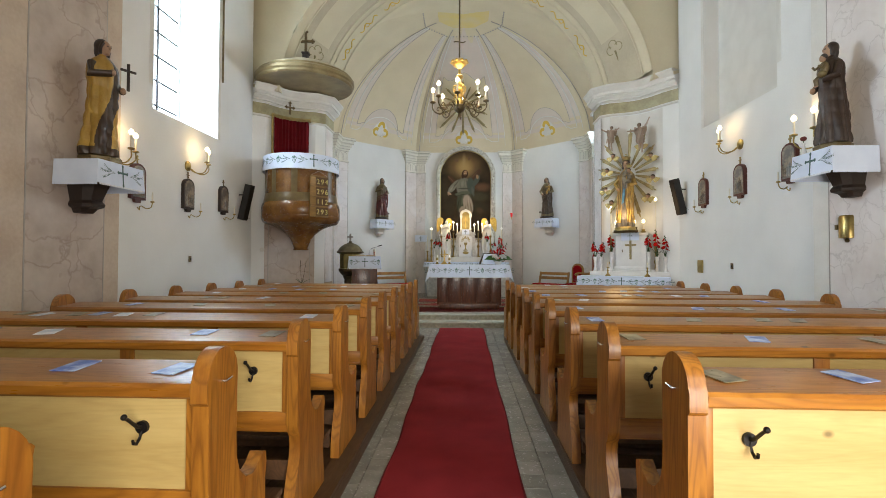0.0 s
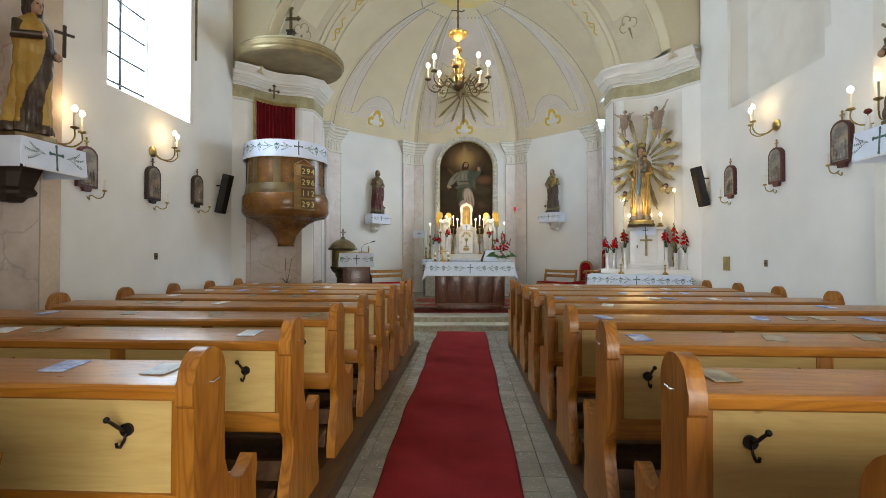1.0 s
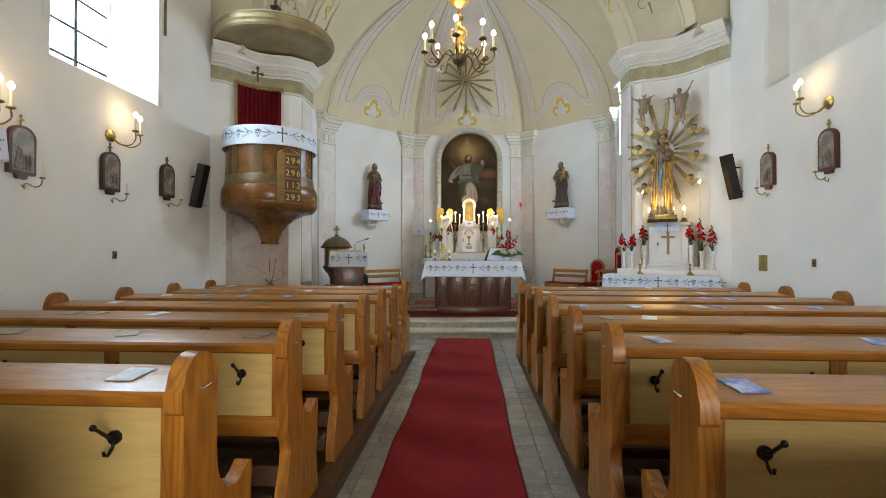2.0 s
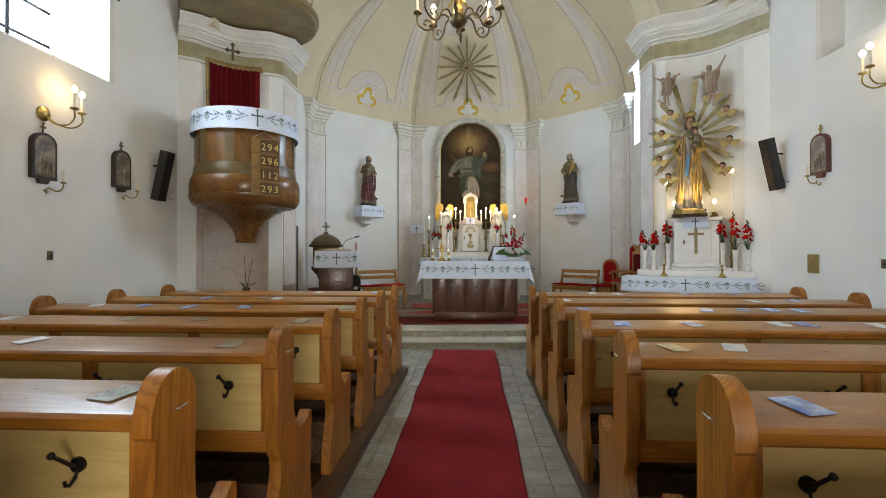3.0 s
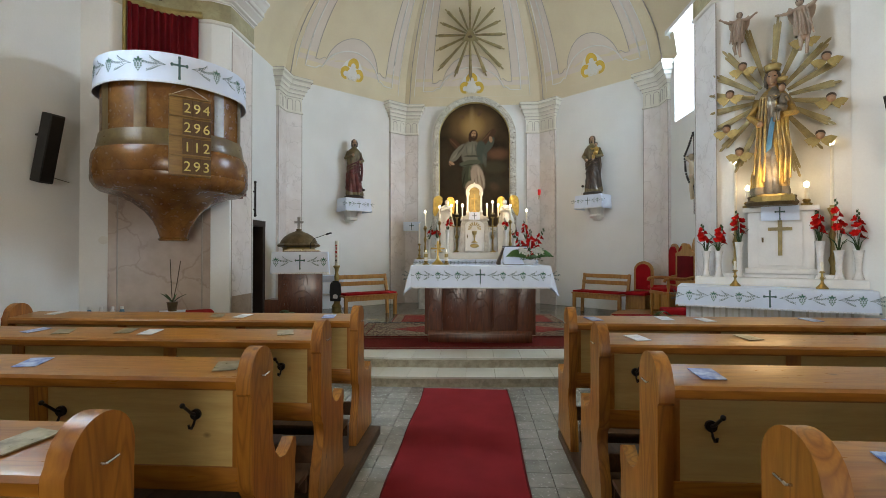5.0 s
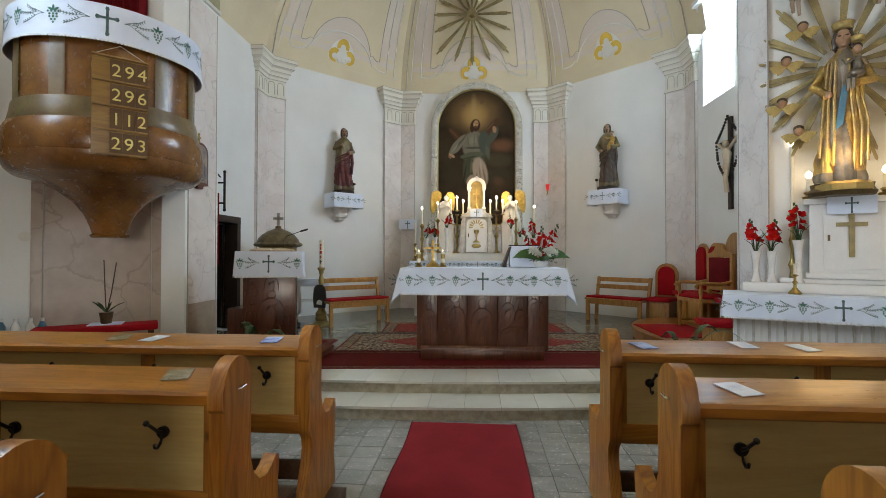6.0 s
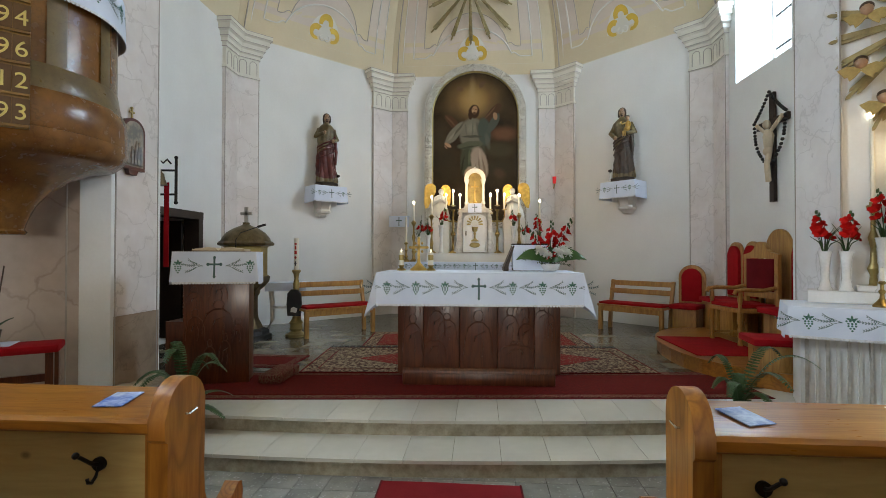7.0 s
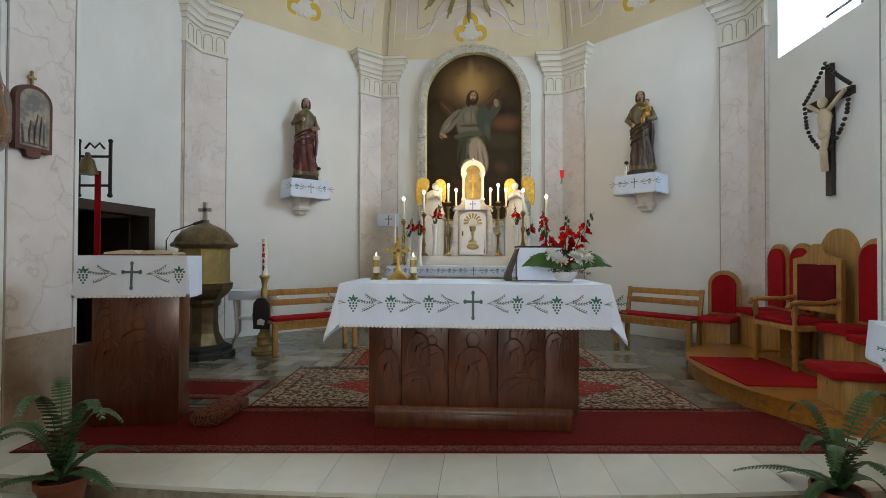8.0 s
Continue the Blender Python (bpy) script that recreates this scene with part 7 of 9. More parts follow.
def paint_mass(laid, x, z, rx, rz, tilt, colour, amount=1.0, soft=0.55):
    """One soft-edged oval stroke of paint; gives the new top layer."""
    put = nodes.new("ShaderNodeMapping")
    put.vector_type = "TEXTURE"
    put.inputs["Location"].default_value = (x + 0.025, 0, z + 0.025)
    put.inputs["Rotation"].default_value = (0, radians(tilt), 0)
    put.inputs["Scale"].default_value = (rx, 1000.0, rz)
    links.new(wander.outputs["Vector"], put.inputs["Vector"])
    far = nodes.new("ShaderNodeVectorMath")
    far.operation = "LENGTH"
    links.new(put.outputs["Vector"], far.inputs[0])
    edge = nodes.new("ShaderNodeMapRange")
    edge.interpolation_type = "SMOOTHSTEP"
    edge.inputs["From Min"].default_value, edge.inputs["From Max"].default_value = 1 - soft, 1.0
    edge.inputs["To Min"].default_value, edge.inputs["To Max"].default_value = amount, 0.0
    links.new(far.outputs["Value"], edge.inputs["Value"])
    layer = nodes.new("ShaderNodeMix")
    layer.data_type = "RGBA"
    links.new(edge.outputs["Result"], layer.inputs[0])
    links.new(laid, layer.inputs[6])
    layer.inputs[7].default_value = (*colour, 1)
    return layer.outputs[2]


# sky glow, land, the two beams, robe and mantle, skirt, head and fingers, from back to front
laid = paint_mass(laid, -0.04, 4.77, 0.858, 0.634, 0, (0.24, 0.14, 0.05), 0.85, 0.95)
laid = paint_mass(laid, -0.04, 4.73, 0.41, 0.448, 0, (0.42, 0.27, 0.1), 0.75, 0.95)
laid = paint_mass(laid, -0.06, 4.99, 0.104, 0.336, 4, (0.4, 0.28, 0.13), 0.4, 0.9)
laid = paint_mass(laid, -0.32, 4.99, 0.112, 0.082, 20, (0.13, 0.07, 0.04), 0.7, 0.8)
laid = paint_mass(laid, 0.14, 5.07, 0.127, 0.075, -60, (0.11, 0.06, 0.035), 0.8, 0.7)
laid = paint_mass(laid, 0.59, 4.03, 0.41, 0.224, 0, (0.16, 0.07, 0.032), 0.8, 0.8)
laid = paint_mass(laid, 0.51, 3.69, 0.41, 0.224, 0, (0.055, 0.045, 0.022), 0.9, 0.6)
laid = paint_mass(laid, 0.51, 3.32, 0.41, 0.298, 0, (0.035, 0.03, 0.017), 0.85, 0.8)
laid = paint_mass(laid, -0.6, 3.35, 0.298, 0.559, 0, (0.032, 0.024, 0.014), 0.85, 0.8)
laid = paint_mass(laid, -0.72, 3.88, 0.186, 0.41, 0, (0.05, 0.035, 0.018), 0.7, 0.8)
laid = paint_mass(laid, 0.51, 3.2, 0.186, 0.149, 30, (0.1, 0.05, 0.025), 0.6, 0.7)
laid = paint_mass(laid, -0.47, 4.28, 0.097, 0.246, -42, (0.075, 0.034, 0.017), 1, 0.22)
laid = paint_mass(laid, -0.5, 4.3, 0.026, 0.231, -42, (0.13, 0.065, 0.032), 0.7, 0.5)
laid = paint_mass(laid, 0.38, 4.47, 0.104, 0.269, 40, (0.075, 0.036, 0.018), 1, 0.2)
laid = paint_mass(laid, 0.32, 4.48, 0.022, 0.224, 40, (0.14, 0.075, 0.035), 0.7, 0.5)
laid = paint_mass(laid, -0.04, 3.65, 0.291, 0.709, 4, (0.062, 0.058, 0.034), 1, 0.25)
laid = paint_mass(laid, -0.06, 4.04, 0.291, 0.373, 4, (0.15, 0.138, 0.102), 1, 0.22)
laid = paint_mass(laid, 0.19, 4.08, 0.164, 0.336, -4, (0.06, 0.072, 0.058), 1, 0.3)
laid = paint_mass(laid, 0.38, 4.25, 0.097, 0.261, 30, (0.07, 0.078, 0.062), 0.95, 0.3)
laid = paint_mass(laid, 0.26, 3.88, 0.075, 0.224, -10, (0.1, 0.105, 0.08), 0.7, 0.6)
laid = paint_mass(laid, -0.43, 4.05, 0.112, 0.343, 40, (0.165, 0.15, 0.112), 1, 0.25)
laid = paint_mass(laid, -0.35, 4.13, 0.03, 0.246, 38, (0.07, 0.064, 0.045), 0.8, 0.6)
laid = paint_mass(laid, -0.5, 3.98, 0.03, 0.186, 40, (0.26, 0.235, 0.18), 0.7, 0.7)
laid = paint_mass(laid, -0.08, 4.16, 0.149, 0.168, 0, (0.21, 0.195, 0.15), 0.75, 0.8)
laid = paint_mass(laid, -0.05, 4.14, 0.022, 0.224, 2, (0.09, 0.08, 0.058), 0.6, 0.7)
laid = paint_mass(laid, -0.19, 4.14, 0.022, 0.186, -8, (0.1, 0.09, 0.066), 0.6, 0.7)
laid = paint_mass(laid, 0.05, 4.14, 0.026, 0.224, -4, (0.085, 0.08, 0.06), 0.7, 0.6)
laid = paint_mass(laid, -0.06, 3.98, 0.261, 0.034, 0, (0.06, 0.058, 0.04), 0.9, 0.4)
laid = paint_mass(laid, -0.1, 3.8, 0.306, 0.097, -8, (0.085, 0.092, 0.058), 1, 0.3)
laid = paint_mass(laid, -0.12, 3.76, 0.261, 0.026, -10, (0.038, 0.04, 0.024), 0.8, 0.5)
laid = paint_mass(laid, -0.19, 3.47, 0.142, 0.336, 8, (0.05, 0.055, 0.032), 1, 0.3)
laid = paint_mass(laid, -0.12, 3.54, 0.034, 0.224, 4, (0.11, 0.12, 0.07), 0.7, 0.6)
laid = paint_mass(laid, -0.27, 3.35, 0.03, 0.298, 10, (0.022, 0.02, 0.012), 0.8, 0.6)
laid = paint_mass(laid, 0.09, 3.41, 0.194, 0.403, -12, (0.31, 0.245, 0.19), 1, 0.25)
laid = paint_mass(laid, -0.08, 3.2, 0.172, 0.172, 30, (0.27, 0.215, 0.165), 1, 0.3)
laid = paint_mass(laid, 0.18, 3.35, 0.03, 0.336, -14, (0.15, 0.11, 0.08), 0.8, 0.6)
laid = paint_mass(laid, 0.09, 3.32, 0.026, 0.298, -4, (0.17, 0.13, 0.095), 0.8, 0.6)
laid = paint_mass(laid, 0.0, 3.24, 0.026, 0.224, 8, (0.16, 0.12, 0.09), 0.8, 0.6)
laid = paint_mass(laid, 0.12, 3.54, 0.034, 0.224, -10, (0.42, 0.35, 0.28), 0.6, 0.7)
laid = paint_mass(laid, -0.02, 4.51, 0.127, 0.164, 0, (0.045, 0.022, 0.011), 1, 0.25)
laid = paint_mass(laid, -0.1, 4.42, 0.052, 0.097, 0, (0.045, 0.022, 0.011), 1, 0.3)
laid = paint_mass(laid, -0.01, 4.54, 0.071, 0.101, 6, (0.36, 0.2, 0.105), 1, 0.3)
laid = paint_mass(laid, -0.04, 4.56, 0.022, 0.015, 0, (0.09, 0.045, 0.022), 0.9, 0.4)
laid = paint_mass(laid, 0.02, 4.55, 0.022, 0.015, 0, (0.09, 0.045, 0.022), 0.9, 0.4)
laid = paint_mass(laid, -0.01, 4.47, 0.045, 0.034, 0, (0.085, 0.042, 0.02), 0.95, 0.4)
laid = paint_mass(laid, -0.04, 4.52, 0.019, 0.052, 4, (0.5, 0.31, 0.18), 0.6, 0.7)
laid = paint_mass(laid, -0.57, 3.8, 0.097, 0.041, 35, (0.36, 0.21, 0.12), 1, 0.3)
laid = paint_mass(laid, -0.62, 3.76, 0.052, 0.015, 50, (0.3, 0.17, 0.1), 1, 0.3)
laid = paint_mass(laid, 0.42, 4.4, 0.056, 0.093, -10, (0.3, 0.18, 0.1), 1, 0.3)
links.new(laid, canvas_bsdf.inputs["Base Color"])
# gilded sunburst on the vault
cx, cy, cz = vault_point(2, 0.5, 0.16, 0.16)
up = (Vector(vault_point(2, 0.5, 0.26)) - Vector(vault_point(2, 0.5, 0.08))).normalized()
ob = new("sunburst")
ob.matrix_world = Matrix.Translation((0.0, cy, cz)) @ Matrix.Rotation(-math.atan2(up.y, up.z), 4, "X")
tagged(ob, "gilded sunburst with a triangle on the apse vault", "ornament")
for k in range(16):
    a = math.pi / 2 + k * math.pi / 8
    l = (0.84, 0.66, 0.82, 0.78, 0.84, 0.90, 1.16, 1.06, 1.10)[min(k, 16 - k)]
    c, d = math.cos(a), math.sin(a)
    for t in (-0.03, 0.0, 0.03):
        a2 = a + t * 0.9
        c2, d2 = math.cos(a2), math.sin(a2)
        bm = rod(bmesh.new(), [(0.12 * c2, -0.03, 0.12 * d2), (l * (1 - abs(t) * 3) * c2, -0.03, l * (1 - abs(t) * 3) * d2)], 0.018, 5)
        part("ray", bm, RAYGILT, ob)
part("triangle", prism(bmesh.new(), [(-0.20, -0.13), (0.20, -0.13), (0.0, 0.20)], "y", -0.08, -0.04), RAYGILT, ob, smooth=False)
part("eye_disc", ball(bmesh.new(), (0, -0.085, -0.03), 0.045, (1.3, 0.3, 0.8)), BRONZE, ob)
# red sanctuary lamp and the small veiled wall box
ob = thing("sanctuary_lamp", (1.71, 16.98, 2.95), 0, "small red glass sanctuary lamp on a gilt wall bracket", "lamp")
part("bracket", rod(bmesh.new(), [(0, 0.1, -0.08), (0, -0.03, -0.06), (0, -0.08, 0)], 0.012, 6), GOLD, ob)
part("glass", lathe(bmesh.new(), [(0.025, 0), (0.035, 0.04), (0.04, 0.14), (0.03, 0.14)], (0, -0.08, 0), 12), glowing("red_lamp_glass", (0.6, 0.02, 0.02), 0.6), ob, "red glass")
ob = thing("wall_cupboard", (-1.485, 17.05, 2.19), 0, "small wall cupboard veiled by a white cloth", "cupboard")
part("body", box(bmesh.new(), -0.14, 0.14, -0.16, 0, -0.12, 0.10, bevel=0.006), MARBLE, ob)
part("veil", box(bmesh.new(), -0.21, 0.21, -0.20, 0, 0.102, 0.11), LINEN, ob, smooth=False)
part("veil_front", box(bmesh.new(), -0.21, 0.21, -0.21, -0.202, -0.12, 0.11), LINEN, ob, "white veil with a cross", smooth=False)
bm = bmesh.new()
stitched(bm, lambda s, h: (s, -0.215, h), cross_shapes(0, 0.0, 0.14))
part("stitched_cross", bm, STITCH, ob, smooth=False)


# ---- side altar with its statue ----
SX, SY = 3.49, 10.515
ob = thing("side_altar", (SX, SY, 0.045), -26, "white painted side altar table with fluted front", "altar")
part("body", box(bmesh.new(), -0.86, 0.86, 0.10, 0.62, -0.045, 0.98, bevel=0.008), WHITEPAINT, ob)
for i in range(26):
    x = -0.82 + 1.64 * i / 25
    part("flute", box(bmesh.new(), x - 0.012, x + 0.012, 0.085, 0.1, 0.06, 0.92), STUCCO if i % 2 else GREYMARBLE, ob, smooth=False)
part("tabletop", box(bmesh.new(), -0.94, 0.94, 0.0, 0.66, 0.985, 1.04, bevel=0.006), WHITEPAINT, ob)
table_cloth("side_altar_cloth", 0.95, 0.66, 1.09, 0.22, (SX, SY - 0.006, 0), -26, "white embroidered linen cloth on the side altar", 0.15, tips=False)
ob = thing("altar_ledge", (3.82, 10.92, 1.097), -32, "white painted stepped ledge on the side altar", "ledge")
part("lower_step", box(bmesh.new(), -0.88, 0.84, -0.14, 0.2, 0.0, 0.10, bevel=0.006), WHITEPAINT, ob)
part("upper_step", box(bmesh.new(), -0.55, 0.55, -0.11, 0.2, 0.102, 0.15, bevel=0.006), WHITEPAINT, ob)
ob = thing("side_tabernacle", (3.80, 10.83, 1.25), -32, "white painted wooden tabernacle with a plain cross", "tabernacle")
part("case", box(bmesh.new(), -0.33, 0.33, -0.02, 0.30, 0.0, 0.75, bevel=0.008), WHITEPAINT, ob)
part("cornice", box(bmesh.new(), -0.38, 0.38, -0.06, 0.32, 0.75, 0.81, bevel=0.012), WHITEPAINT, ob)
part("base_moulding", box(bmesh.new(), -0.36, 0.36, -0.05, 0.31, 0.0, 0.06, bevel=0.01), WHITEPAINT, ob)
door = part("door", box(bmesh.new(), -0.22, 0.22, -0.035, -0.02, 0.10, 0.74, bevel=0.004), WHITEPAINT, ob)
part("cross", boxes((-0.022, 0.022, -0.048, -0.036, 0.22, 0.66), (-0.12, 0.12, -0.0475, -0.0365, 0.52, 0.56)), RAYGILT, door, "dull gilded cross", smooth=False)
part("keyplate", box(bmesh.new(), -0.185, -0.165, -0.042, -0.036, 0.38, 0.44), BRONZE, door, smooth=False)
ob = thing("tabernacle_cloth", (3.80, 10.83, 2.062), -32, "small white lace-edged cloth with a cross", "cloth")
part("top_cloth", box(bmesh.new(), -0.19, 0.19, -0.07, 0.2, 0.0, 0.005), LINEN, ob, smooth=False)
part("hanging_cloth", box(bmesh.new(), -0.19, 0.19, -0.078, -0.07, -0.17, 0.005), LINEN, ob, smooth=False)
bm = bmesh.new()
stitched(bm, lambda s, h: (s, -0.082, h), cross_shapes(0, -0.08, 0.12))
part("stitched_cross", bm, STITCH, ob, smooth=False)
ob = thing("gilt_crucifix", (3.77, 10.80, 2.068), -32, "small gilded standing crucifix on the side tabernacle", "crucifix")
part("foot", box(bmesh.new(), -0.09, 0.09, -0.04, 0.05, 0, 0.03, bevel=0.008), GOLD, ob)
part("cross", boxes((-0.018, 0.018, -0.01, 0.012, 0.03, 0.30), (-0.075, 0.075, -0.01, 0.012, 0.19, 0.225)), GOLD, ob, smooth=False)
part("relief", ball(bmesh.new(), (0, -0.015, 0.17), 0.035, (0.7, 0.5, 2.0)), GOLD, ob)


def side(x, out=0.0):
    """A place on the side altar's ledge: x along it, out towards the nave."""
    a = radians(-32)
    return (3.82 + math.cos(a) * x + math.sin(a) * out, 10.92 + math.sin(a) * x - math.cos(a) * out)


for x, tall in ((-0.44, 0.74), (0.53, 0.86)):
    px, py = side(x, -0.02)
    candlestick("tall_candlestick", (px, py, 1.20), tall, "tall turned dull gilded candlestick on the side altar", OLDGOLD, 0.70, True, 0.085, 0.026, "side altar candlesticks")
for x, out in ((-0.30, 0.06), (-0.14, 0.08), (0.10, 0.10), (0.29, 0.08)):
    px, py = side(x, 0.06)
    ob = thing("electric_candle", (px, py, 2.066), 0, "white electric candle in a low brass holder", "candle", "electric candles of the side altar")
    part("holder", lathe(bmesh.new(), [(0.055, 0), (0.06, 0.02), (0.03, 0.035), (0.045, 0.06), (0.03, 0.075)], steps=12), BRASS, ob)
    candle(ob, 0, 0, 0.07, 0.14, 0.02, True, 0.028)
for k, (x, v, f) in enumerate(((-0.76, 0.33, 0.48), (-0.62, 0.33, 0.44), (-0.39, 0.44, 0.50), (0.41, 0.44, 0.50), (0.58, 0.33, 0.60), (0.75, 0.33, 0.60))):
    px, py = side(x, 0.10)
    vase_of_gladioli((px, py, 1.20), v, f, 40 + k, 1, blooms=5)
for x in (-0.42, 0.42):
    px, py = side(x, 0.30)
    candlestick("short_candlestick", (px, py, 1.098), 0.20, "small brass candlestick with a white candle", BRASS, 0.10, False, 0.06, group="small side altar candlesticks")

# glory of gilded rays behind the statue
MX, MY, MZ = 3.83, 10.95, 3.40
ob = thing("glory_of_rays", (MX - 0.06, MY - 0.02, MZ), -36, "large glory of dull gilded wooden rays on the pier", "ornament")
rnd = random.Random(21)
for k in range(18):
    a = k * 6.2832 / 18 + 0.1
    l = rnd.uniform(0.95, 1.05) / math.hypot(math.cos(a) / 0.67, math.sin(a) / 1.03)
    c, d = math.cos(a), math.sin(a)
    n = Vector((-d, 0, c))
    for t, fl in ((-0.021, 0.92), (0.0, 1.0), (0.021, 0.90)):
        p0 = Vector((c * 0.18, 0, d * 0.18)) + n * t * 0.5
        p1 = Vector((c * l * fl, 0, d * l * fl)) + n * t * 1.35
        r = 0.0135
        part("ray", prism(bmesh.new(), [(p0.x - n.x * r * 0.6, p0.z - n.z * r * 0.6), (p1.x - n.x * r, p1.z - n.z * r), (p1.x + c * 0.025, p1.z + d * 0.025), (p1.x + n.x * r, p1.z + n.z * r), (p0.x + n.x * r * 0.6, p0.z + n.z * r * 0.6)], "y", -0.012 - 0.006 * (t == 0), 0.004), RAYGILT, ob, smooth=False)
bm = statue_mesh(1.50, None, wide=0.170, rolls=True, seed=13, child=True, arm="hold", crown=True)
single("madonna_statue", bm, [ROBE_SILVER, WORNGILT, FLESH, ROBE_BROWN, OLDGOLD, ROBE_SILVER], "gilded and silvered crowned statue holding a small figure", "statue", place=(MX - 0.16, MY - 0.20, 2.19), turn=-34)
bm = bmesh.new()
rings = []
for z, r, lo in ((0.52, 0.168, 252), (0.62, 0.174, 256), (0.76, 0.170, 262), (0.88, 0.152, 268)):
    rings.append([(r * math.cos(radians(a)) * 1.1, r * math.sin(radians(a)) * 0.95, z + 0.04 * math.sin(a / 14)) for a in range(lo, lo + 19, 3)])
sheet(bm, rings)
single("blue_sash", bm, ROBE_BLUE, "pale blue painted sash of the crowned statue", "drapery", place=(MX - 0.16, MY - 0.20, 2.19), turn=-34)
ob = single("statue_pedestal", lathe(bmesh.new(), [(0.25, 0), (0.27, 0.04), (0.24, 0.08), (0.25, 0.12)], steps=10, squash=0.7), BRONZE, "dark bronze base under the crowned statue", "base", place=(MX - 0.16, MY - 0.18, 2.062), turn=-34)
# little angels round the glory
def cherub(place, turn, size, dark=False):
    bm = bmesh.new()
    ball(bm, (0, 0, 0), 0.075 * size, (0.9, 0.9, 1.05), 0)
    ball(bm, (0, 0.01, 0.03 * size), 0.078 * size, (0.95, 0.95, 0.85), 1)
    for w in (-1, 1):
        for k, (reach, drop) in enumerate(((0.23, 0.03), (0.19, 0.085), (0.13, 0.135))):
            tip = (w * reach * size, -(0.02 + drop) * size)
            prism(bm, [(w * 0.02 * size, -0.04 * size), (w * reach * 0.6 * size, (0.005 - drop * 0.6) * size), tip, (w * reach * 0.85 * size, -(0.075 + drop) * size), (w * reach * 0.4 * size, -(0.085 + drop * 0.6) * size), (0, -0.10 * size)], "y", 0.006 - 0.008 * k, 0.016 - 0.008 * k, 2)
    return single("cherub_head", bm, [FLESH, ROBE_BROWN, OLDGOLD], "small cherub head with gilded wings", "ornament", "cherub heads", place=place, turn=turn)


def glory(x, z, out=0.20):
    a = radians(-36)
    return (MX + math.cos(a) * x + math.sin(a) * out, MY + math.sin(a) * x - math.cos(a) * out, MZ + z)


for x, z in ((-0.32, 0.42), (-0.46, 0.10), (-0.50, -0.33), (-0.36, -0.64), (0.50, 0.34), (0.54, -0.14), (0.44, -0.55), (0.30, 0.62)):
    cherub(glory(x, z), -36, 0.66)
def flying_angel(place, turn, flip, size):
    """A slim draped figure with spread arms, short wings and trailing legs."""
    bm = bmesh.new()
    rings = []
    for z, r in ((-0.04, 0.085), (0.04, 0.10), (0.14, 0.092), (0.24, 0.082), (0.32, 0.085), (0.37, 0.075), (0.405, 0.035)):
        ring = []
        for k in range(25):
            a = k * 6.2832 / 24
            rr = r * (1 + 0.16 * abs(math.sin(4 * a + 9 * z)) * (z < 0.34))
            ring.append((rr * math.cos(a) - flip * 0.10 * (0.3 - z) * 0.5, rr * 0.75 * math.sin(a), z))
        rings.append(ring)
    sheet(bm, rings)
    for x, low in ((-0.035, -0.24), (0.04, -0.30)):
        rod(bm, [(x - flip * 0.02, 0, 0.0), (x - flip * 0.035, -0.02, -0.12), (x - flip * 0.02, 0.03, low)], 0.036, 8, 0, taper=0.6)
    ball(bm, (flip * 0.015, -0.012, 0.455), 0.050, (0.88, 0.95, 1.15), 0, 12, 10)
    ball(bm, (flip * 0.015, 0.010, 0.470), 0.055, (0.98, 0.95, 1.05), 1, 12, 10)
    for w in (-1, 1):
        ball(bm, (flip * 0.015 + w * 0.018, -0.052, 0.462), 0.008, (1.3, 0.7, 0.7), 1, 6, 5)
    for k in range(5):
        rod(bm, [(-0.07 + 0.035 * k, -0.07, 0.33), (-0.075 + 0.04 * k - flip * 0.03, -0.082, 0.15), (-0.08 + 0.045 * k - flip * 0.05, -0.07, -0.05)], 0.012, 6, 0)
    for w, up in ((-1, 0.06 if flip > 0 else -0.04), (1, 0.03 if flip > 0 else 0.20)):
        rod(bm, [(w * 0.06, 0, 0.365), (w * 0.15, -0.03, 0.335 + up * 0.3), (w * 0.22, -0.05, 0.35 + up * 0.7)], 0.030, 8, 0, taper=0.85)
        rod(bm, [(w * 0.21, -0.05, 0.345 + up * 0.7), (w * 0.275, -0.075, 0.36 + up * 1.15)], 0.018, 7, 0, taper=0.9)
        ball(bm, (w * 0.285, -0.08, 0.363 + up * 1.2), 0.022, (1.2, 0.7, 0.9), 0, 8, 6)
        prism(bm, [(w * 0.03, 0.30), (w * 0.09, 0.41), (w * 0.15, 0.45), (w * 0.175, 0.38), (w * 0.16, 0.28), (w * 0.11, 0.18)], "y", 0.06, 0.085, 0)
    bmesh.ops.scale(bm, vec=(size, size, size), verts=bm.verts)
    return single("angel_figure", bm, [TAUPEPAINT, ROBE_BROWN], "small taupe painted flying angel above the rays", "statue", "flying angels", place=place, turn=turn)


flying_angel(glory(-0.36, 0.76), -36, 1, 0.68)
flying_angel(glory(0.27, 0.67), -36, -1, 0.80)


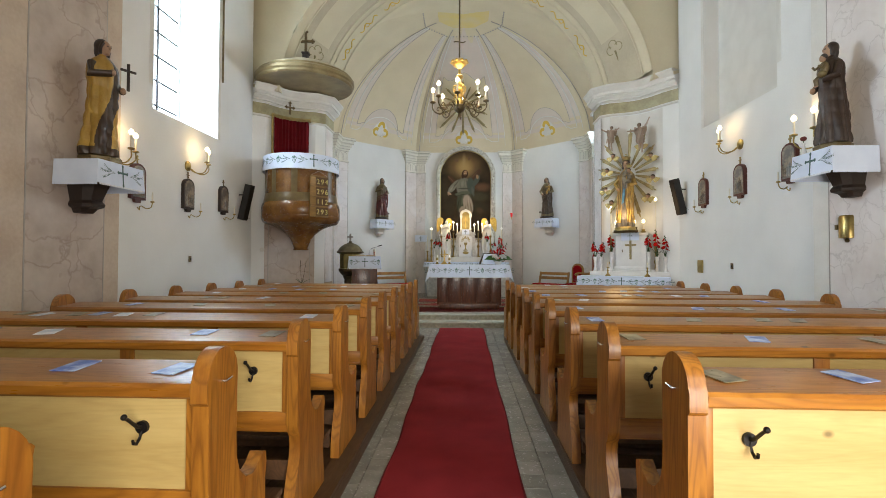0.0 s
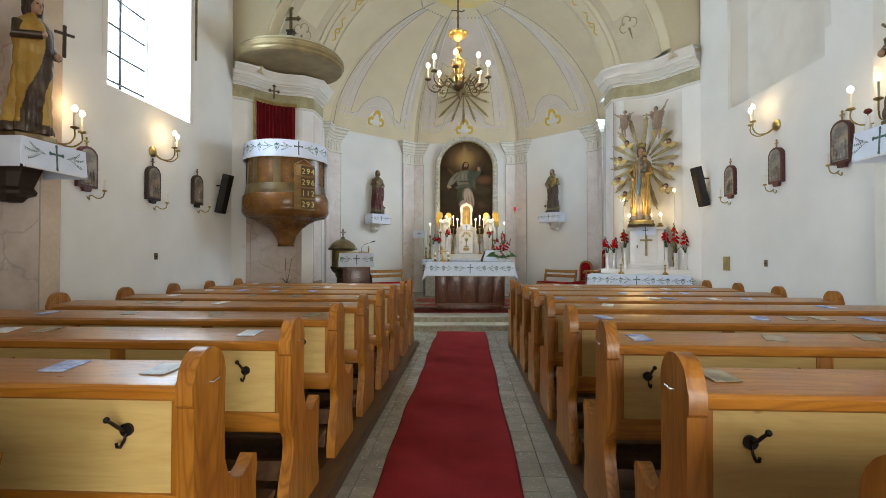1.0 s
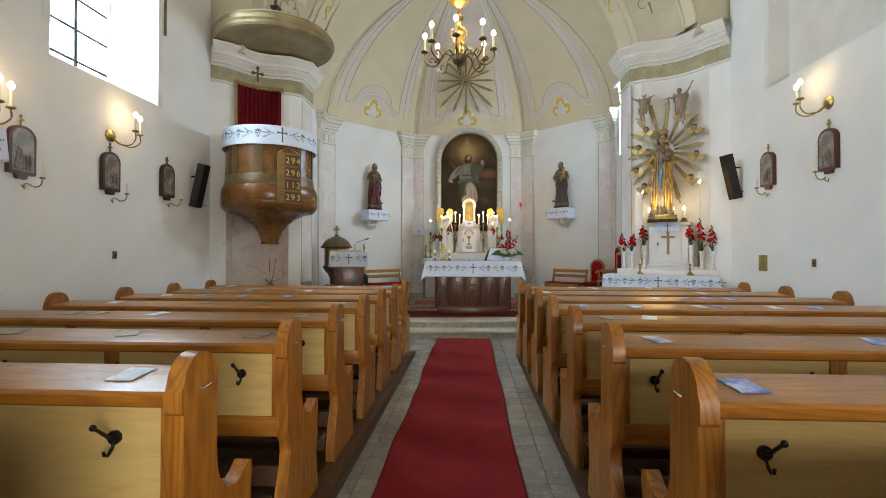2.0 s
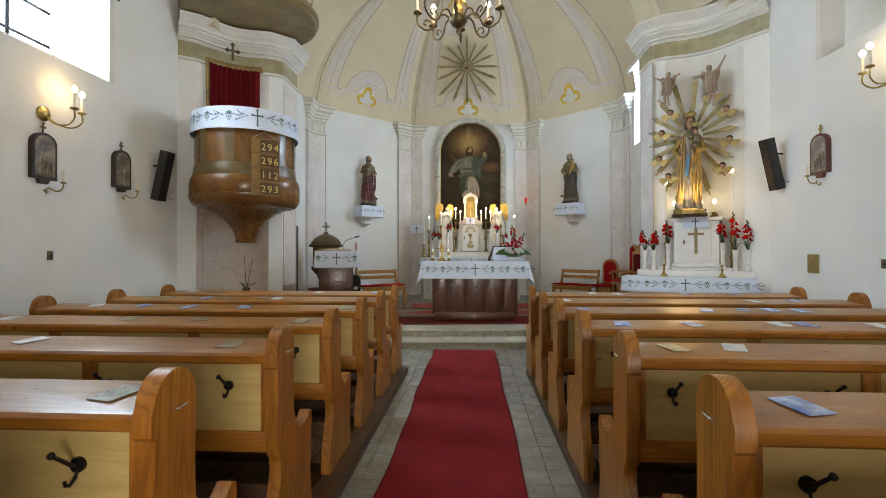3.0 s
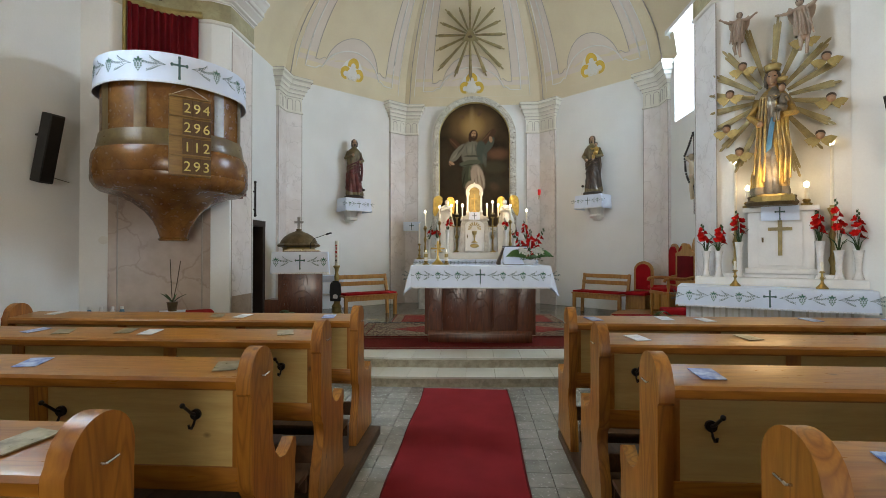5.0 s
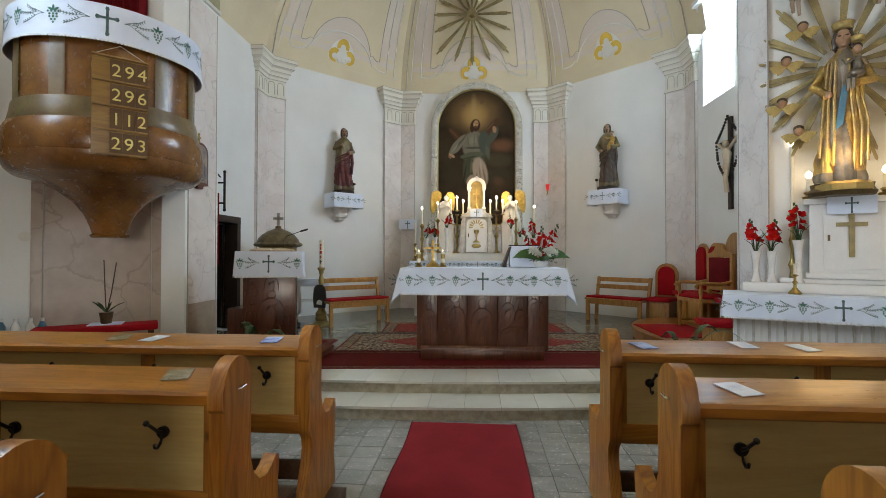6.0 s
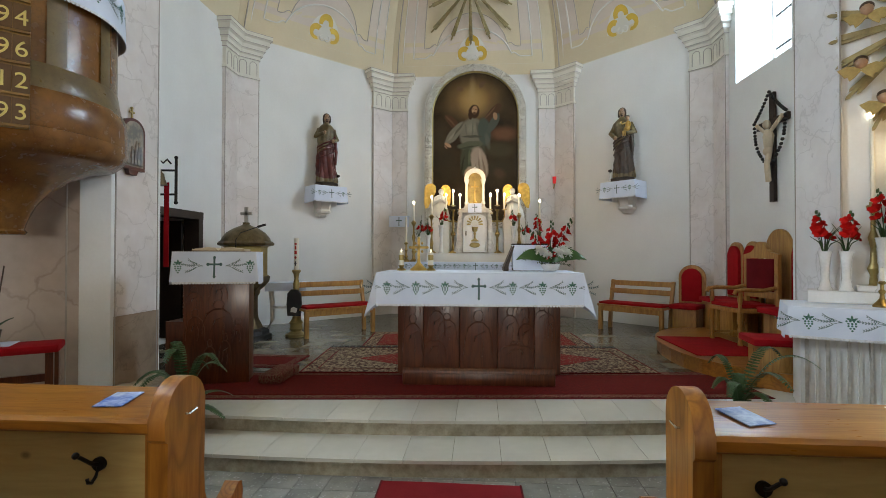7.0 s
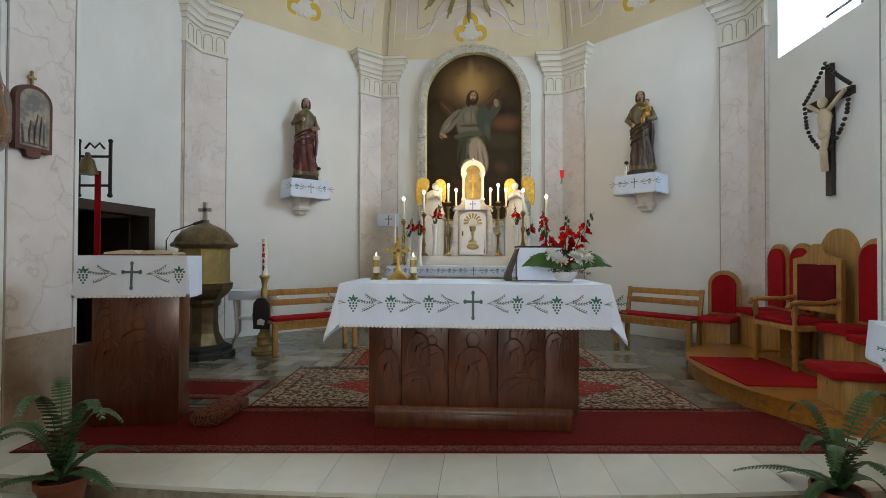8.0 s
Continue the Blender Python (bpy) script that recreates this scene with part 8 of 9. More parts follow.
# ---- chancel furniture ----
def bench(place, turn, half, label):
    ob = thing("bench", place, turn, label, "bench", "pine benches of the apse")
    part("seat", box(bmesh.new(), -half, half, -0.20, 0.20, 0.40, 0.435, bevel=0.006), OAK, ob)
    part("cushion", box(bmesh.new(), -half + 0.02, half - 0.02, -0.19, 0.17, 0.437, 0.475, bevel=0.016), REDCLOTH, ob, "dark red seat cushion")
    for x in (-half + 0.04, half - 0.04):
        part("leg", box(bmesh.new(), x - 0.03, x + 0.03, -0.18, -0.12, 0, 0.40, bevel=0.004), OAK, ob)
        part("back_post", prism(bmesh.new(), [(0.12, 0.0), (0.18, 0.0), (0.20, 0.42), (0.29, 0.82), (0.245, 0.83), (0.15, 0.42)], "x", x - 0.025, x + 0.025), OAK, ob)
    for z, y in ((0.60, 0.20), (0.735, 0.235)):
        part("back_slat", box(bmesh.new(), -half + 0.01, half - 0.01, y, y + 0.022, z, z + 0.085, bevel=0.004), OAK, ob)
    part("apron", box(bmesh.new(), -half + 0.07, half - 0.07, -0.17, -0.15, 0.32, 0.40), OAK, ob, smooth=False)
    return ob


bench((2.72, 15.05, FLOOR2), -45, 0.56, "pine bench with red cushion against the slanted apse wall")
bench((-2.06, 14.42, FLOOR2), 42, 0.60, "pine bench with red cushion against the slanted apse wall")

# curved wooden dais with the sedilia
DZ = FLOOR2 + 0.165
edge = [(3.95, 11.95), (3.26, 11.95), (3.26, 11.42), (3.10, 11.50), (2.85, 11.72), (2.66, 11.95), (2.54, 12.2), (2.47, 12.5), (2.45, 12.8), (2.48, 13.2), (2.55, 13.55), (2.67, 13.85), (2.85, 14.15), (3.1, 14.38), (3.4, 14.5), (3.95, 14.5)]
ob = thing("dais", (0, 0, 0), 0, "low pine dais with curved edge for the seats", "platform")
part("riser", prism(bmesh.new(), edge, "z", FLOOR2, DZ - 0.03), PINE, ob, smooth=False)
grown = [(x - (0.025 if x < 3.9 else 0), y) for x, y in edge]
part("deck", prism(bmesh.new(), grown, "z", DZ - 0.028, DZ), PINE, ob, "varnished pine deck", smooth=False)
single("dais_carpet", box(bmesh.new(), 2.55, 3.35, 12.35, 13.55, DZ, DZ + 0.012, bevel=0.004), REDCLOTH, "red carpet piece lying on the dais", "carpet")


def sedile(place, turn, wide, seat, back, label, pad=True, cushion=True):
    """A seat with an arched back board; faces -y before the turn."""
    ob = thing("sanctuary_chair", place, turn, label, "chair", "red seats of the chancel")
    w = wide / 2
    if cushion:
        part("base", box(bmesh.new(), -w + 0.03, w - 0.03, -0.34, -0.02, 0.0, seat - 0.07, bevel=0.006), OAK, ob)
        part("cushion", box(bmesh.new(), -w, w, -0.42, 0.0, seat - 0.068, seat, bevel=0.022), REDCLOTH, ob, "red seat cushion")
    outline = [(-w, 0.0), (w, 0.0), (w, back - w)] + arc(0, back - w, w, 0, 180, 14)[1:-1] + [(-w, back - w)]
    part("back_board", prism(bmesh.new(), outline, "y", 0.0, 0.035), OAK, ob, "arched pine back board", smooth=False)
    if pad:
        v = w - 0.055
        part("back_pad", prism(bmesh.new(), [(-v, seat + 0.03), (v, seat + 0.03), (v, back - w)] + arc(0, back - w, v, 0, 180, 14)[1:-1] + [(-v, back - w)], "y", -0.035, 0.0), REDCLOTH, ob, "red padded back", smooth=False)
    return ob


sedile((3.52, 14.78, FLOOR2), -42, 0.40, 0.50, 1.10, "low red-padded pine seat beside the dais")
sedile((3.90, 14.24, DZ), -90, 0.42, 0.48, 1.28, "red-padded pine seat on the dais")
sedile((3.90, 13.80, DZ), -90, 0.42, 0.48, 1.28, "red-padded pine seat on the dais")
sedile((3.93, 13.27, DZ), -90, 0.53, 0.46, 1.42, "tall arched pine back panel on the dais", pad=False, cushion=False)
sedile((3.90, 12.74, DZ), -90, 0.44, 0.48, 1.30, "red-padded pine seat on the dais")
sedile((3.82, 12.20, DZ), -92, 0.44, 0.46, 1.10, "red-padded pine seat at the end of the dais")
sedile((3.20, 11.76, DZ), -100, 0.44, 0.31, 0.34, "low red-cushioned pine stool beside the side altar", pad=False)

# armchair before them
ob = thing("armchair", (3.50, 13.22, DZ), -82, "turned pine armchair with dark red seat and back", "chair")
def turned_leg(x, y, z0, z1):
    h = z1 - z0
    part("leg", lathe(bmesh.new(), [(0.022, 0), (0.03, 0.03), (0.018, 0.07), (0.028, h * 0.3), (0.02, h * 0.36), (0.032, h * 0.5), (0.02, h * 0.6), (0.03, h * 0.72), (0.03, h)], (x, y, z0), 12), OAK, ob)
for x in (-0.27, 0.27):
    turned_leg(x, -0.25, 0, 0.40)
    turned_leg(x, 0.22, 0, 0.40)
    part("arm_post", lathe(bmesh.new(), [(0.025, 0), (0.018, 0.05), (0.03, 0.12), (0.018, 0.2), (0.022, 0.22)], (x, -0.25, 0.44), 12), OAK, ob)
    part("arm", rod(bmesh.new(), [(x, 0.22, 0.70), (x, 0.05, 0.665), (x, -0.2, 0.675), (x, -0.30, 0.66), (x, -0.32, 0.62)], 0.026, 8), OAK, ob, "scrolled arm")
    part("back_post", box(bmesh.new(), x - 0.03, x + 0.03, 0.20, 0.25, 0.40, 1.08, bevel=0.006), OAK, ob)
    part("side_stretcher", rod(bmesh.new(), [(x, -0.25, 0.1), (x, 0.22, 0.1)], 0.015, 8), OAK, ob)
part("seat_frame", box(bmesh.new(), -0.30, 0.30, -0.28, 0.25, 0.40, 0.45, bevel=0.006), OAK, ob)
part("seat_pad", box(bmesh.new(), -0.27, 0.27, -0.27, 0.20, 0.452, 0.50, bevel=0.02), REDCLOTH, ob, "dark red seat pad")
part("back_frame", prism(bmesh.new(), [(-0.24, 0.56), (0.24, 0.56), (0.24, 0.64), (-0.24, 0.64)], "y", 0.205, 0.245), OAK, ob, smooth=False)
part("crest", prism(bmesh.new(), [(-0.30, 1.05), (0.30, 1.05), (0.30, 1.10), (0.16, 1.13)] + arc(0, 1.15, 0.11, 10, 170, 10) + [(-0.16, 1.13), (-0.30, 1.10)], "y", 0.20, 0.25), OAK, ob, "carved crest", smooth=False)
part("back_pad", box(bmesh.new(), -0.235, 0.235, 0.19, 0.225, 0.645, 1.045, bevel=0.01), CURTAIN, ob, "dark red padded back")

# baptismal font with domed lid
ob = thing("baptismal_font", (-3.28, 13.86, FLOOR2), 0, "dull gilded baptismal font with domed lid and cross", "font")
part("plinth", lathe(bmesh.new(), [(0.37, 0), (0.37, 0.06), (0.33, 0.075), (0.33, 0.13), (0.26, 0.16)], steps=8, start=22.5), BLACK, ob, "black stone plinth", smooth=False)
part("pedestal", lathe(bmesh.new(), [(0.25, 0.15), (0.22, 0.22), (0.18, 0.30), (0.165, 0.42), (0.165, 0.62), (0.20, 0.68), (0.20, 0.72), (0.27, 0.78), (0.33, 0.86), (0.34, 0.93)], steps=8, start=22.5), BRONZE, ob, smooth=False)
part("cabinet", lathe(bmesh.new(), [(0.33, 0.93), (0.30, 0.95), (0.30, 1.36), (0.33, 1.38)], steps=8, start=22.5), OLDGOLD, ob, "olive gilded cabinet", smooth=False)
for k in range(8):
    a = radians(45 * k)
    panel = part("cabinet_panel", box(bmesh.new(), -0.085, 0.085, -0.284, -0.278, 1.0, 1.32), OLDGOLD, ob, smooth=False)
    panel.matrix_basis = pose(0, 0, 0, 0, 0, 45 * k)
part("lid_rim", lathe(bmesh.new(), [(0.33, 1.375), (0.39, 1.39), (0.40, 1.42), (0.37, 1.45), (0.35, 1.45)], steps=8, start=22.5), BRONZE, ob, smooth=False)
part("dome", lathe(bmesh.new(), [(0.355, 1.45), (0.33, 1.51), (0.27, 1.58), (0.18, 1.64), (0.08, 1.68), (0.05, 1.70), (0.05, 1.73)], steps=24), BRONZE, ob, "olive domed lid")
part("cross", boxes((-0.025, 0.025, -0.015, 0.015, 1.73, 1.96), (-0.085, 0.085, -0.015, 0.015, 1.84, 1.885)), GROOVE, ob, "grey stone cross", smooth=False)

# paschal candle on a stand
ob = thing("paschal_candle_stand", (-2.62, 14.15, FLOOR2), 0, "tall white candle on a turned gilded stand with dark plaque", "candle stand")
part("foot", lathe(bmesh.new(), [(0.16, 0), (0.16, 0.035), (0.12, 0.05), (0.08, 0.08), (0.10, 0.12), (0.085, 0.17), (0.10, 0.21), (0.06, 0.27)], steps=16), OLDGOLD, ob)
part("shaft", lathe(bmesh.new(), [(0.06, 0.26), (0.045, 0.34), (0.05, 0.5), (0.035, 0.62), (0.05, 0.80), (0.03, 0.88), (0.045, 0.96), (0.07, 1.0), (0.06, 1.02)], steps=16), OLDGOLD, ob)
part("plaque", prism(bmesh.new(), [(-0.10, 0.32), (0.10, 0.32), (0.115, 0.5), (0.10, 0.66), (0.05, 0.72), (-0.05, 0.72), (-0.10, 0.66), (-0.115, 0.5)], "y", -0.10, -0.06), BLACK, ob, "dark carved plaque", smooth=False)
part("plaque_emblem", prism(bmesh.new(), [(-0.05, 0.38), (0.04, 0.37), (0.055, 0.43), (0.0, 0.46), (-0.04, 0.44)], "y", -0.108, -0.101), STUCCO, ob, smooth=False)
part("candle", lathe(bmesh.new(), [(0.036, 0), (0.036, 0.48), (0.008, 0.49)], (0, 0, 1.02), 16), WAX, ob)
RED_WAX = material("red_wax", (0.5, 0.03, 0.02), rough=0.5, bump=0)
for z0, z1, w in ((1.40, 1.43, 0.016), (1.33, 1.39, 0.01), (1.26, 1.31, 0.018), (1.18, 1.23, 0.008), (1.20, 1.21, 0.02)):
    part("wax_mark", box(bmesh.new(), -w, w, -0.040, -0.034, z0, z1), RED_WAX, ob, "red wax mark", smooth=False)
part("wax_cross", boxes((-0.006, 0.006, -0.041, -0.034, 1.08, 1.15), (-0.02, 0.02, -0.0405, -0.0345, 1.115, 1.127)), BLACK, ob, smooth=False)

# small white table behind it
ob = thing("credence_table", (-2.90, 14.45, FLOOR2), 20, "small white table with a cloth and curved legs", "table")
part("tabletop", box(bmesh.new(), -0.30, 0.30, -0.2, 0.2, 0.77, 0.80, bevel=0.006), WHITEPAINT, ob)
part("cover", box(bmesh.new(), -0.31, 0.31, -0.21, 0.21, 0.68, 0.808, bevel=0.004), LINEN, ob, "white cloth")
for x in (-0.24, 0.24):
    for y in (-0.15, 0.15):
        part("leg", rod(bmesh.new(), [(x, y, 0.77), (x * 0.9, y, 0.50), (x * 0.86, y, 0.22), (x * 1.3, y * 1.3, 0.014)], 0.028, 8, taper=0.7), WHITEPAINT, ob)
part("shelf", box(bmesh.new(), -0.22, 0.22, -0.13, 0.13, 0.40, 0.42), WHITEPAINT, ob, smooth=False)

# bell by the sacristy door
ob = thing("sacristy_bell", (-3.74, 12.65, 2.14), 6, "small bronze bell in an iron wall frame with red pull", "bell")
bm = bmesh.new()
for x in (-0.16, 0.16):
    rod(bm, [(x, -0.03, 0.0), (x, -0.03, 0.54)], 0.017, 6)
    ball(bm, (x, -0.03, 0.0), 0.026, u=8, v=6)
    ball(bm, (x, -0.03, 0.56), 0.024, u=8, v=6)
for z in (0.10, 0.40):
    rod(bm, [(-0.23, -0.03, z), (0.16, -0.03, z)], 0.014, 6)
rod(bm, [(-0.10, -0.03, 0.48), (-0.05, -0.03, 0.54), (0, -0.03, 0.49), (0.05, -0.03, 0.54), (0.10, -0.03, 0.48)], 0.011, 6)
part("frame", bm, IRON, ob, "black iron wall frame")
part("bell_body", lathe(bmesh.new(), [(0.10, 0.20), (0.095, 0.22), (0.075, 0.27), (0.06, 0.34), (0.03, 0.375), (0.02, 0.42)], (0, -0.13, 0), 18), BRONZE, ob, "grey bronze bell")
part("pull_band", box(bmesh.new(), 0.05, 0.11, -0.10, -0.09, -0.80, 0.24), REDCLOTH, ob, "long red fabric pull", smooth=False)

# crucifix with a large rosary on the chancel wall
ob = thing("wall_crucifix", (3.96, 13.38, 2.86), -90, "dark wooden wall crucifix with an ivory figure", "crucifix")
part("cross", boxes((-0.045, 0.045, -0.04, 0, -0.68, 0.72), (-0.33, 0.33, -0.0405, -0.0005, 0.30, 0.385)), BLACKWOOD, ob, "dark wooden cross", smooth=False)
bm = bmesh.new()
lathe(bm, [(0.03, -0.22), (0.045, -0.1), (0.06, 0.0), (0.085, 0.16), (0.05, 0.24)], (0, -0.07, 0), 12, 0, squash=0.7)
rod(bm, [(0.06, -0.07, 0.22), (0.28, -0.06, 0.36)], 0.024, 8, 0)
rod(bm, [(-0.06, -0.07, 0.22), (-0.28, -0.06, 0.36)], 0.024, 8, 0)
ball(bm, (0.0, -0.09, 0.31), 0.05, (0.9, 1, 1.2), 0)
rod(bm, [(0.02, -0.07, -0.05), (0.05, -0.12, -0.2), (0.0, -0.07, -0.42)], 0.035, 8, 0)
ball(bm, (0, -0.08, -0.03), 0.062, (1.15, 0.8, 1.0), 0)
single("crucifix_figure", bm, IVORY, "ivory painted figure on the wall crucifix", "statue", place=(3.955, 13.38, 2.86), turn=-90)
ob = thing("rosary", (3.96, 13.38, 2.86), -90, "large black wooden rosary hung over the wall crucifix", "rosary")
loop = []
corners = [(0, 0.73), (0.34, 0.40), (0.30, 0.12), (0.19, -0.06), (0.0, -0.22), (-0.19, -0.06), (-0.30, 0.12), (-0.34, 0.40), (0, 0.73)]
for (xa, za), (xb, zb) in zip(corners, corners[1:]):
    n = max(3, round(math.hypot(xb - xa, zb - za) / 0.047))
    for k in range(n):
        f = k / n
        loop.append((xa + (xb - xa) * f, -0.065, za + (zb - za) * f - 0.02 * math.sin(math.pi * f)))
for p in loop:
    part("bead", ball(bmesh.new(), p, 0.022, u=8, v=6), BLACK, ob)
for k in range(4):
    part("bead", ball(bmesh.new(), (0, -0.065, -0.26 - 0.045 * k), 0.02, u=8, v=6), BLACK, ob)


# ferns in clay pots on the step
def fern(place, seed):
    rnd = random.Random(seed)
    ob = thing("potted_fern", place, 0, "green sword fern in a terracotta pot", "plant", "ferns on the altar step")
    part("pot", lathe(bmesh.new(), [(0.085, 0), (0.09, 0.01), (0.115, 0.15), (0.13, 0.155), (0.13, 0.19), (0.118, 0.19), (0.112, 0.16)], steps=20), TERRACOTTA, ob, "terracotta pot")
    part("soil", lathe(bmesh.new(), [(0.11, 0.165), (0.05, 0.175)], steps=16), SOIL, ob)
    for k in range(13):
        a = k * 2.399 + rnd.uniform(-0.3, 0.3)
        l = rnd.uniform(0.18, 0.50)
        rise = rnd.uniform(0.30, 0.62) if k % 3 else rnd.uniform(0.08, 0.2)
        bm = bmesh.new()
        n = 34
        spine = []
        for i in range(n + 1):
            f = i / n
            spine.append(Vector((math.cos(a) * l * f ** 1.3, math.sin(a) * l * f ** 1.3, 0.17 + rise * math.sin(f * 1.9) - 0.14 * f * f)))
        rod(bm, spine, 0.0035, 4, taper=0.4)
        side = Vector((-math.sin(a), math.cos(a), 0))
        for i in range(3, n):
            f = i / n
            w = 0.040 * math.sin(math.pi * (0.12 + 0.86 * f)) ** 0.6 * rnd.uniform(0.85, 1.1) + 0.004
            way = (spine[i + 1] - spine[i]).normalized()
            for s in (-1, 1):
                tip = spine[i] + side * s * w + way * 0.010 - Vector((0, 0, 0.006))
                bm.faces.new([bm.verts.new(p) for p in (spine[i] - way * 0.008, tip - way * 0.006, tip + way * 0.004, spine[i] + way * 0.009)])
        part("frond", bm, LEAF, ob)
    return ob


fern((-2.04, 10.44, STEP), 3)
fern((2.14, 10.68, STEP), 7)


# ---- wall things of the nave ----
ICON = [material("dark_station_picture", (0.10, 0.08, 0.06), (0.25, 0.19, 0.13), rough=0.4, scale=9, fine=40, bump=0.2, spread=0.25),
        material("grey_station_picture", (0.16, 0.15, 0.14), (0.32, 0.28, 0.22), rough=0.4, scale=9, fine=40, bump=0.2, spread=0.25)]
REDWOOD = material("red_brown_frame", (0.10, 0.020, 0.014), (0.06, 0.015, 0.011), rough=0.4, bump=0.1)


def station(x, y, z, turn, dark, sconce=True, frame_mat=None):
    """A station of the cross: arched relief picture, little cross on top, curled candle arm below."""
    ob = thing("station_picture", (x, y, z), turn, "arched station of the cross picture in a dark frame", "picture", "stations of the cross")
    fm = frame_mat or (BLACKWOOD if dark else REDWOOD)
    out = lambda w, low, high: [(-w, low), (w, low), (w, high - w * 0.8)] + arc(0, high - w * 0.8, w, 0, 180, 14, 0.8)[1:-1] + [(-w, high - w * 0.8)]
    part("frame", prism(bmesh.new(), out(0.155, -0.25, 0.26), "y", -0.05, 0.0), fm, ob, "arched wooden frame", smooth=False)
    part("picture", prism(bmesh.new(), out(0.125, -0.22, 0.23), "y", -0.054, -0.0502), ICON[0 if dark else 1], ob, "dim painted relief", smooth=False)
    rnd = random.Random(int(y * 100))
    for k in range(5):
        cx, h, lean = -0.085 + 0.042 * k, rnd.uniform(0.10, 0.22), rnd.uniform(-0.03, 0.03)
        bm = rod(bmesh.new(), [(cx, -0.053, -0.20), (cx + lean * 0.4, -0.056, -0.20 + h * 0.6), (cx + lean, -0.054, -0.20 + h)], 0.024, 8, 0, taper=0.6)
        ball(bm, (cx + lean, -0.056, -0.185 + h), 0.016, (0.9, 0.6, 1.15), 0, 8, 6)
        part("raised_form", bm, ICON[rnd.randrange(2)], ob)
    part("lower_tab", prism(bmesh.new(), [(-0.07, -0.25), (0.07, -0.25), (0.05, -0.30), (-0.05, -0.30)], "y", -0.045, 0.0), fm, ob, smooth=False)
    bm = boxes((-0.008, 0.008, -0.03, -0.015, 0.26, 0.36), (-0.032, 0.032, -0.0295, -0.0155, 0.315, 0.332))
    ball(bm, (0, -0.022, 0.365), 0.014, u=8, v=6)
    part("small_cross", bm, BRONZE if dark else OLDGOLD, ob, smooth=False)
    if sconce:
        part("candle_arm", rod(bmesh.new(), bent([(0.0, -0.03, -0.36), (0.02, -0.05, -0.40), (-0.01, -0.07, -0.365), (0.02, -0.08, -0.345), (0.04, -0.14, -0.38), (0.05, -0.20, -0.36), (0.05, -0.22, -0.30)]), 0.007, 6), BRASS, ob, "curled brass candle arm")
        part("cup", lathe(bmesh.new(), [(0.01, 0), (0.03, 0.01), (0.025, 0.025)], (0.05, -0.22, -0.30), 10), BRASS, ob)
        part("candle", lathe(bmesh.new(), [(0.011, 0), (0.011, 0.13), (0.003, 0.135)], (0.05, -0.22, -0.28), 10), WAX, ob, "white candle")
    return ob


station(-4.598, 6.47, 2.55, 90, False)
station(-4.598, 7.73, 2.54, 90, True)
station(-4.598, 8.92, 2.60, 90, True)
station(4.598, 6.68, 2.82, -90, False)
station(4.598, 7.90, 2.77, -90, False)
station(4.598, 9.12, 2.74, -90, False)
station(-3.262, 11.42, 2.58, 90, False, sconce=False, frame_mat=REDWOOD)


def wall_sconce(x, y, z, turn, arms):
    """A two-armed brass sconce with lit candle bulbs; each arm has a side reach and a reach from the wall."""
    ob = thing("wall_sconce", (x, y, z), turn, "two-armed brass wall sconce with lit bulbs", "sconce", "nave wall sconces")
    part("rosette", lathe(bmesh.new(), [(0.085, 0), (0.08, 0.02), (0.05, 0.035), (0.02, 0.045)], steps=16), BRASS, ob).matrix_basis = pose(0, 0, 0, 90, 0, 0)
    for dx, out in arms:
        part("arm", rod(bmesh.new(), bent([(0, -0.03, -0.02), (dx * 0.3, -0.10, -0.10), (dx * 0.7, -out * 0.8, -0.11), (dx, -out, -0.03), (dx, -out, 0.06)]), 0.009, 8), BRASS, ob, "curved brass arm")
        part("cup", lathe(bmesh.new(), [(0.01, 0), (0.045, 0.015), (0.04, 0.03), (0.02, 0.035)], (dx, -out, 0.06), 12), BRASS, ob)
        candle(ob, dx, -out, 0.09, 0.17, 0.014, True, 0.030)
    return ob


SWUNG = ((-0.10, 0.28), (-0.30, 0.20))
for x, y, z, turn, arms in ((-4.598, 7.75, 3.02, 90, ((0.10, 0.28), (0.30, 0.20))), (-4.598, 5.88, 2.83, 90, ((0.10, 0.28), (0.30, 0.20))), (4.598, 7.92, 3.36, -90, SWUNG), (4.598, 6.02, 3.00, -90, ((-0.22, 0.26), (0.14, 0.26)))):
    wall_sconce(x, y, z, turn, arms)


def loudspeaker(x, y, z, turn, lean):
    ob = thing("loudspeaker", (x, y, z), turn, "slim black column loudspeaker tilted on a wall bracket", "loudspeaker", "nave loudspeakers")
    body = part("cabinet", box(bmesh.new(), -0.075, 0.075, -0.07, 0.07, -0.37, 0.37, bevel=0.01), BLACK, ob)
    body.matrix_basis = pose(0, -0.17, 0, lean, 0, 0)
    grille = part("grille", box(bmesh.new(), -0.062, 0.062, -0.078, -0.071, -0.35, 0.35), IRON, ob, "dark metal grille", smooth=False)
    grille.matrix_basis = pose(0, -0.17, 0, lean, 0, 0)
    part("wall_arm", rod(bmesh.new(), [(0, 0, 0.16), (0, -0.12, 0.16)], 0.014, 6), IRON, ob)
    part("cable", rod(bmesh.new(), [(0, -0.1, -0.2), (0.16, -0.01, -0.28), (0.35, -0.006, -0.31)], 0.004, 4), BLACK, ob)


loudspeaker(-4.598, 9.62, 2.62, 78, 14)
loudspeaker(4.598, 9.92, 2.75, -78, 14)

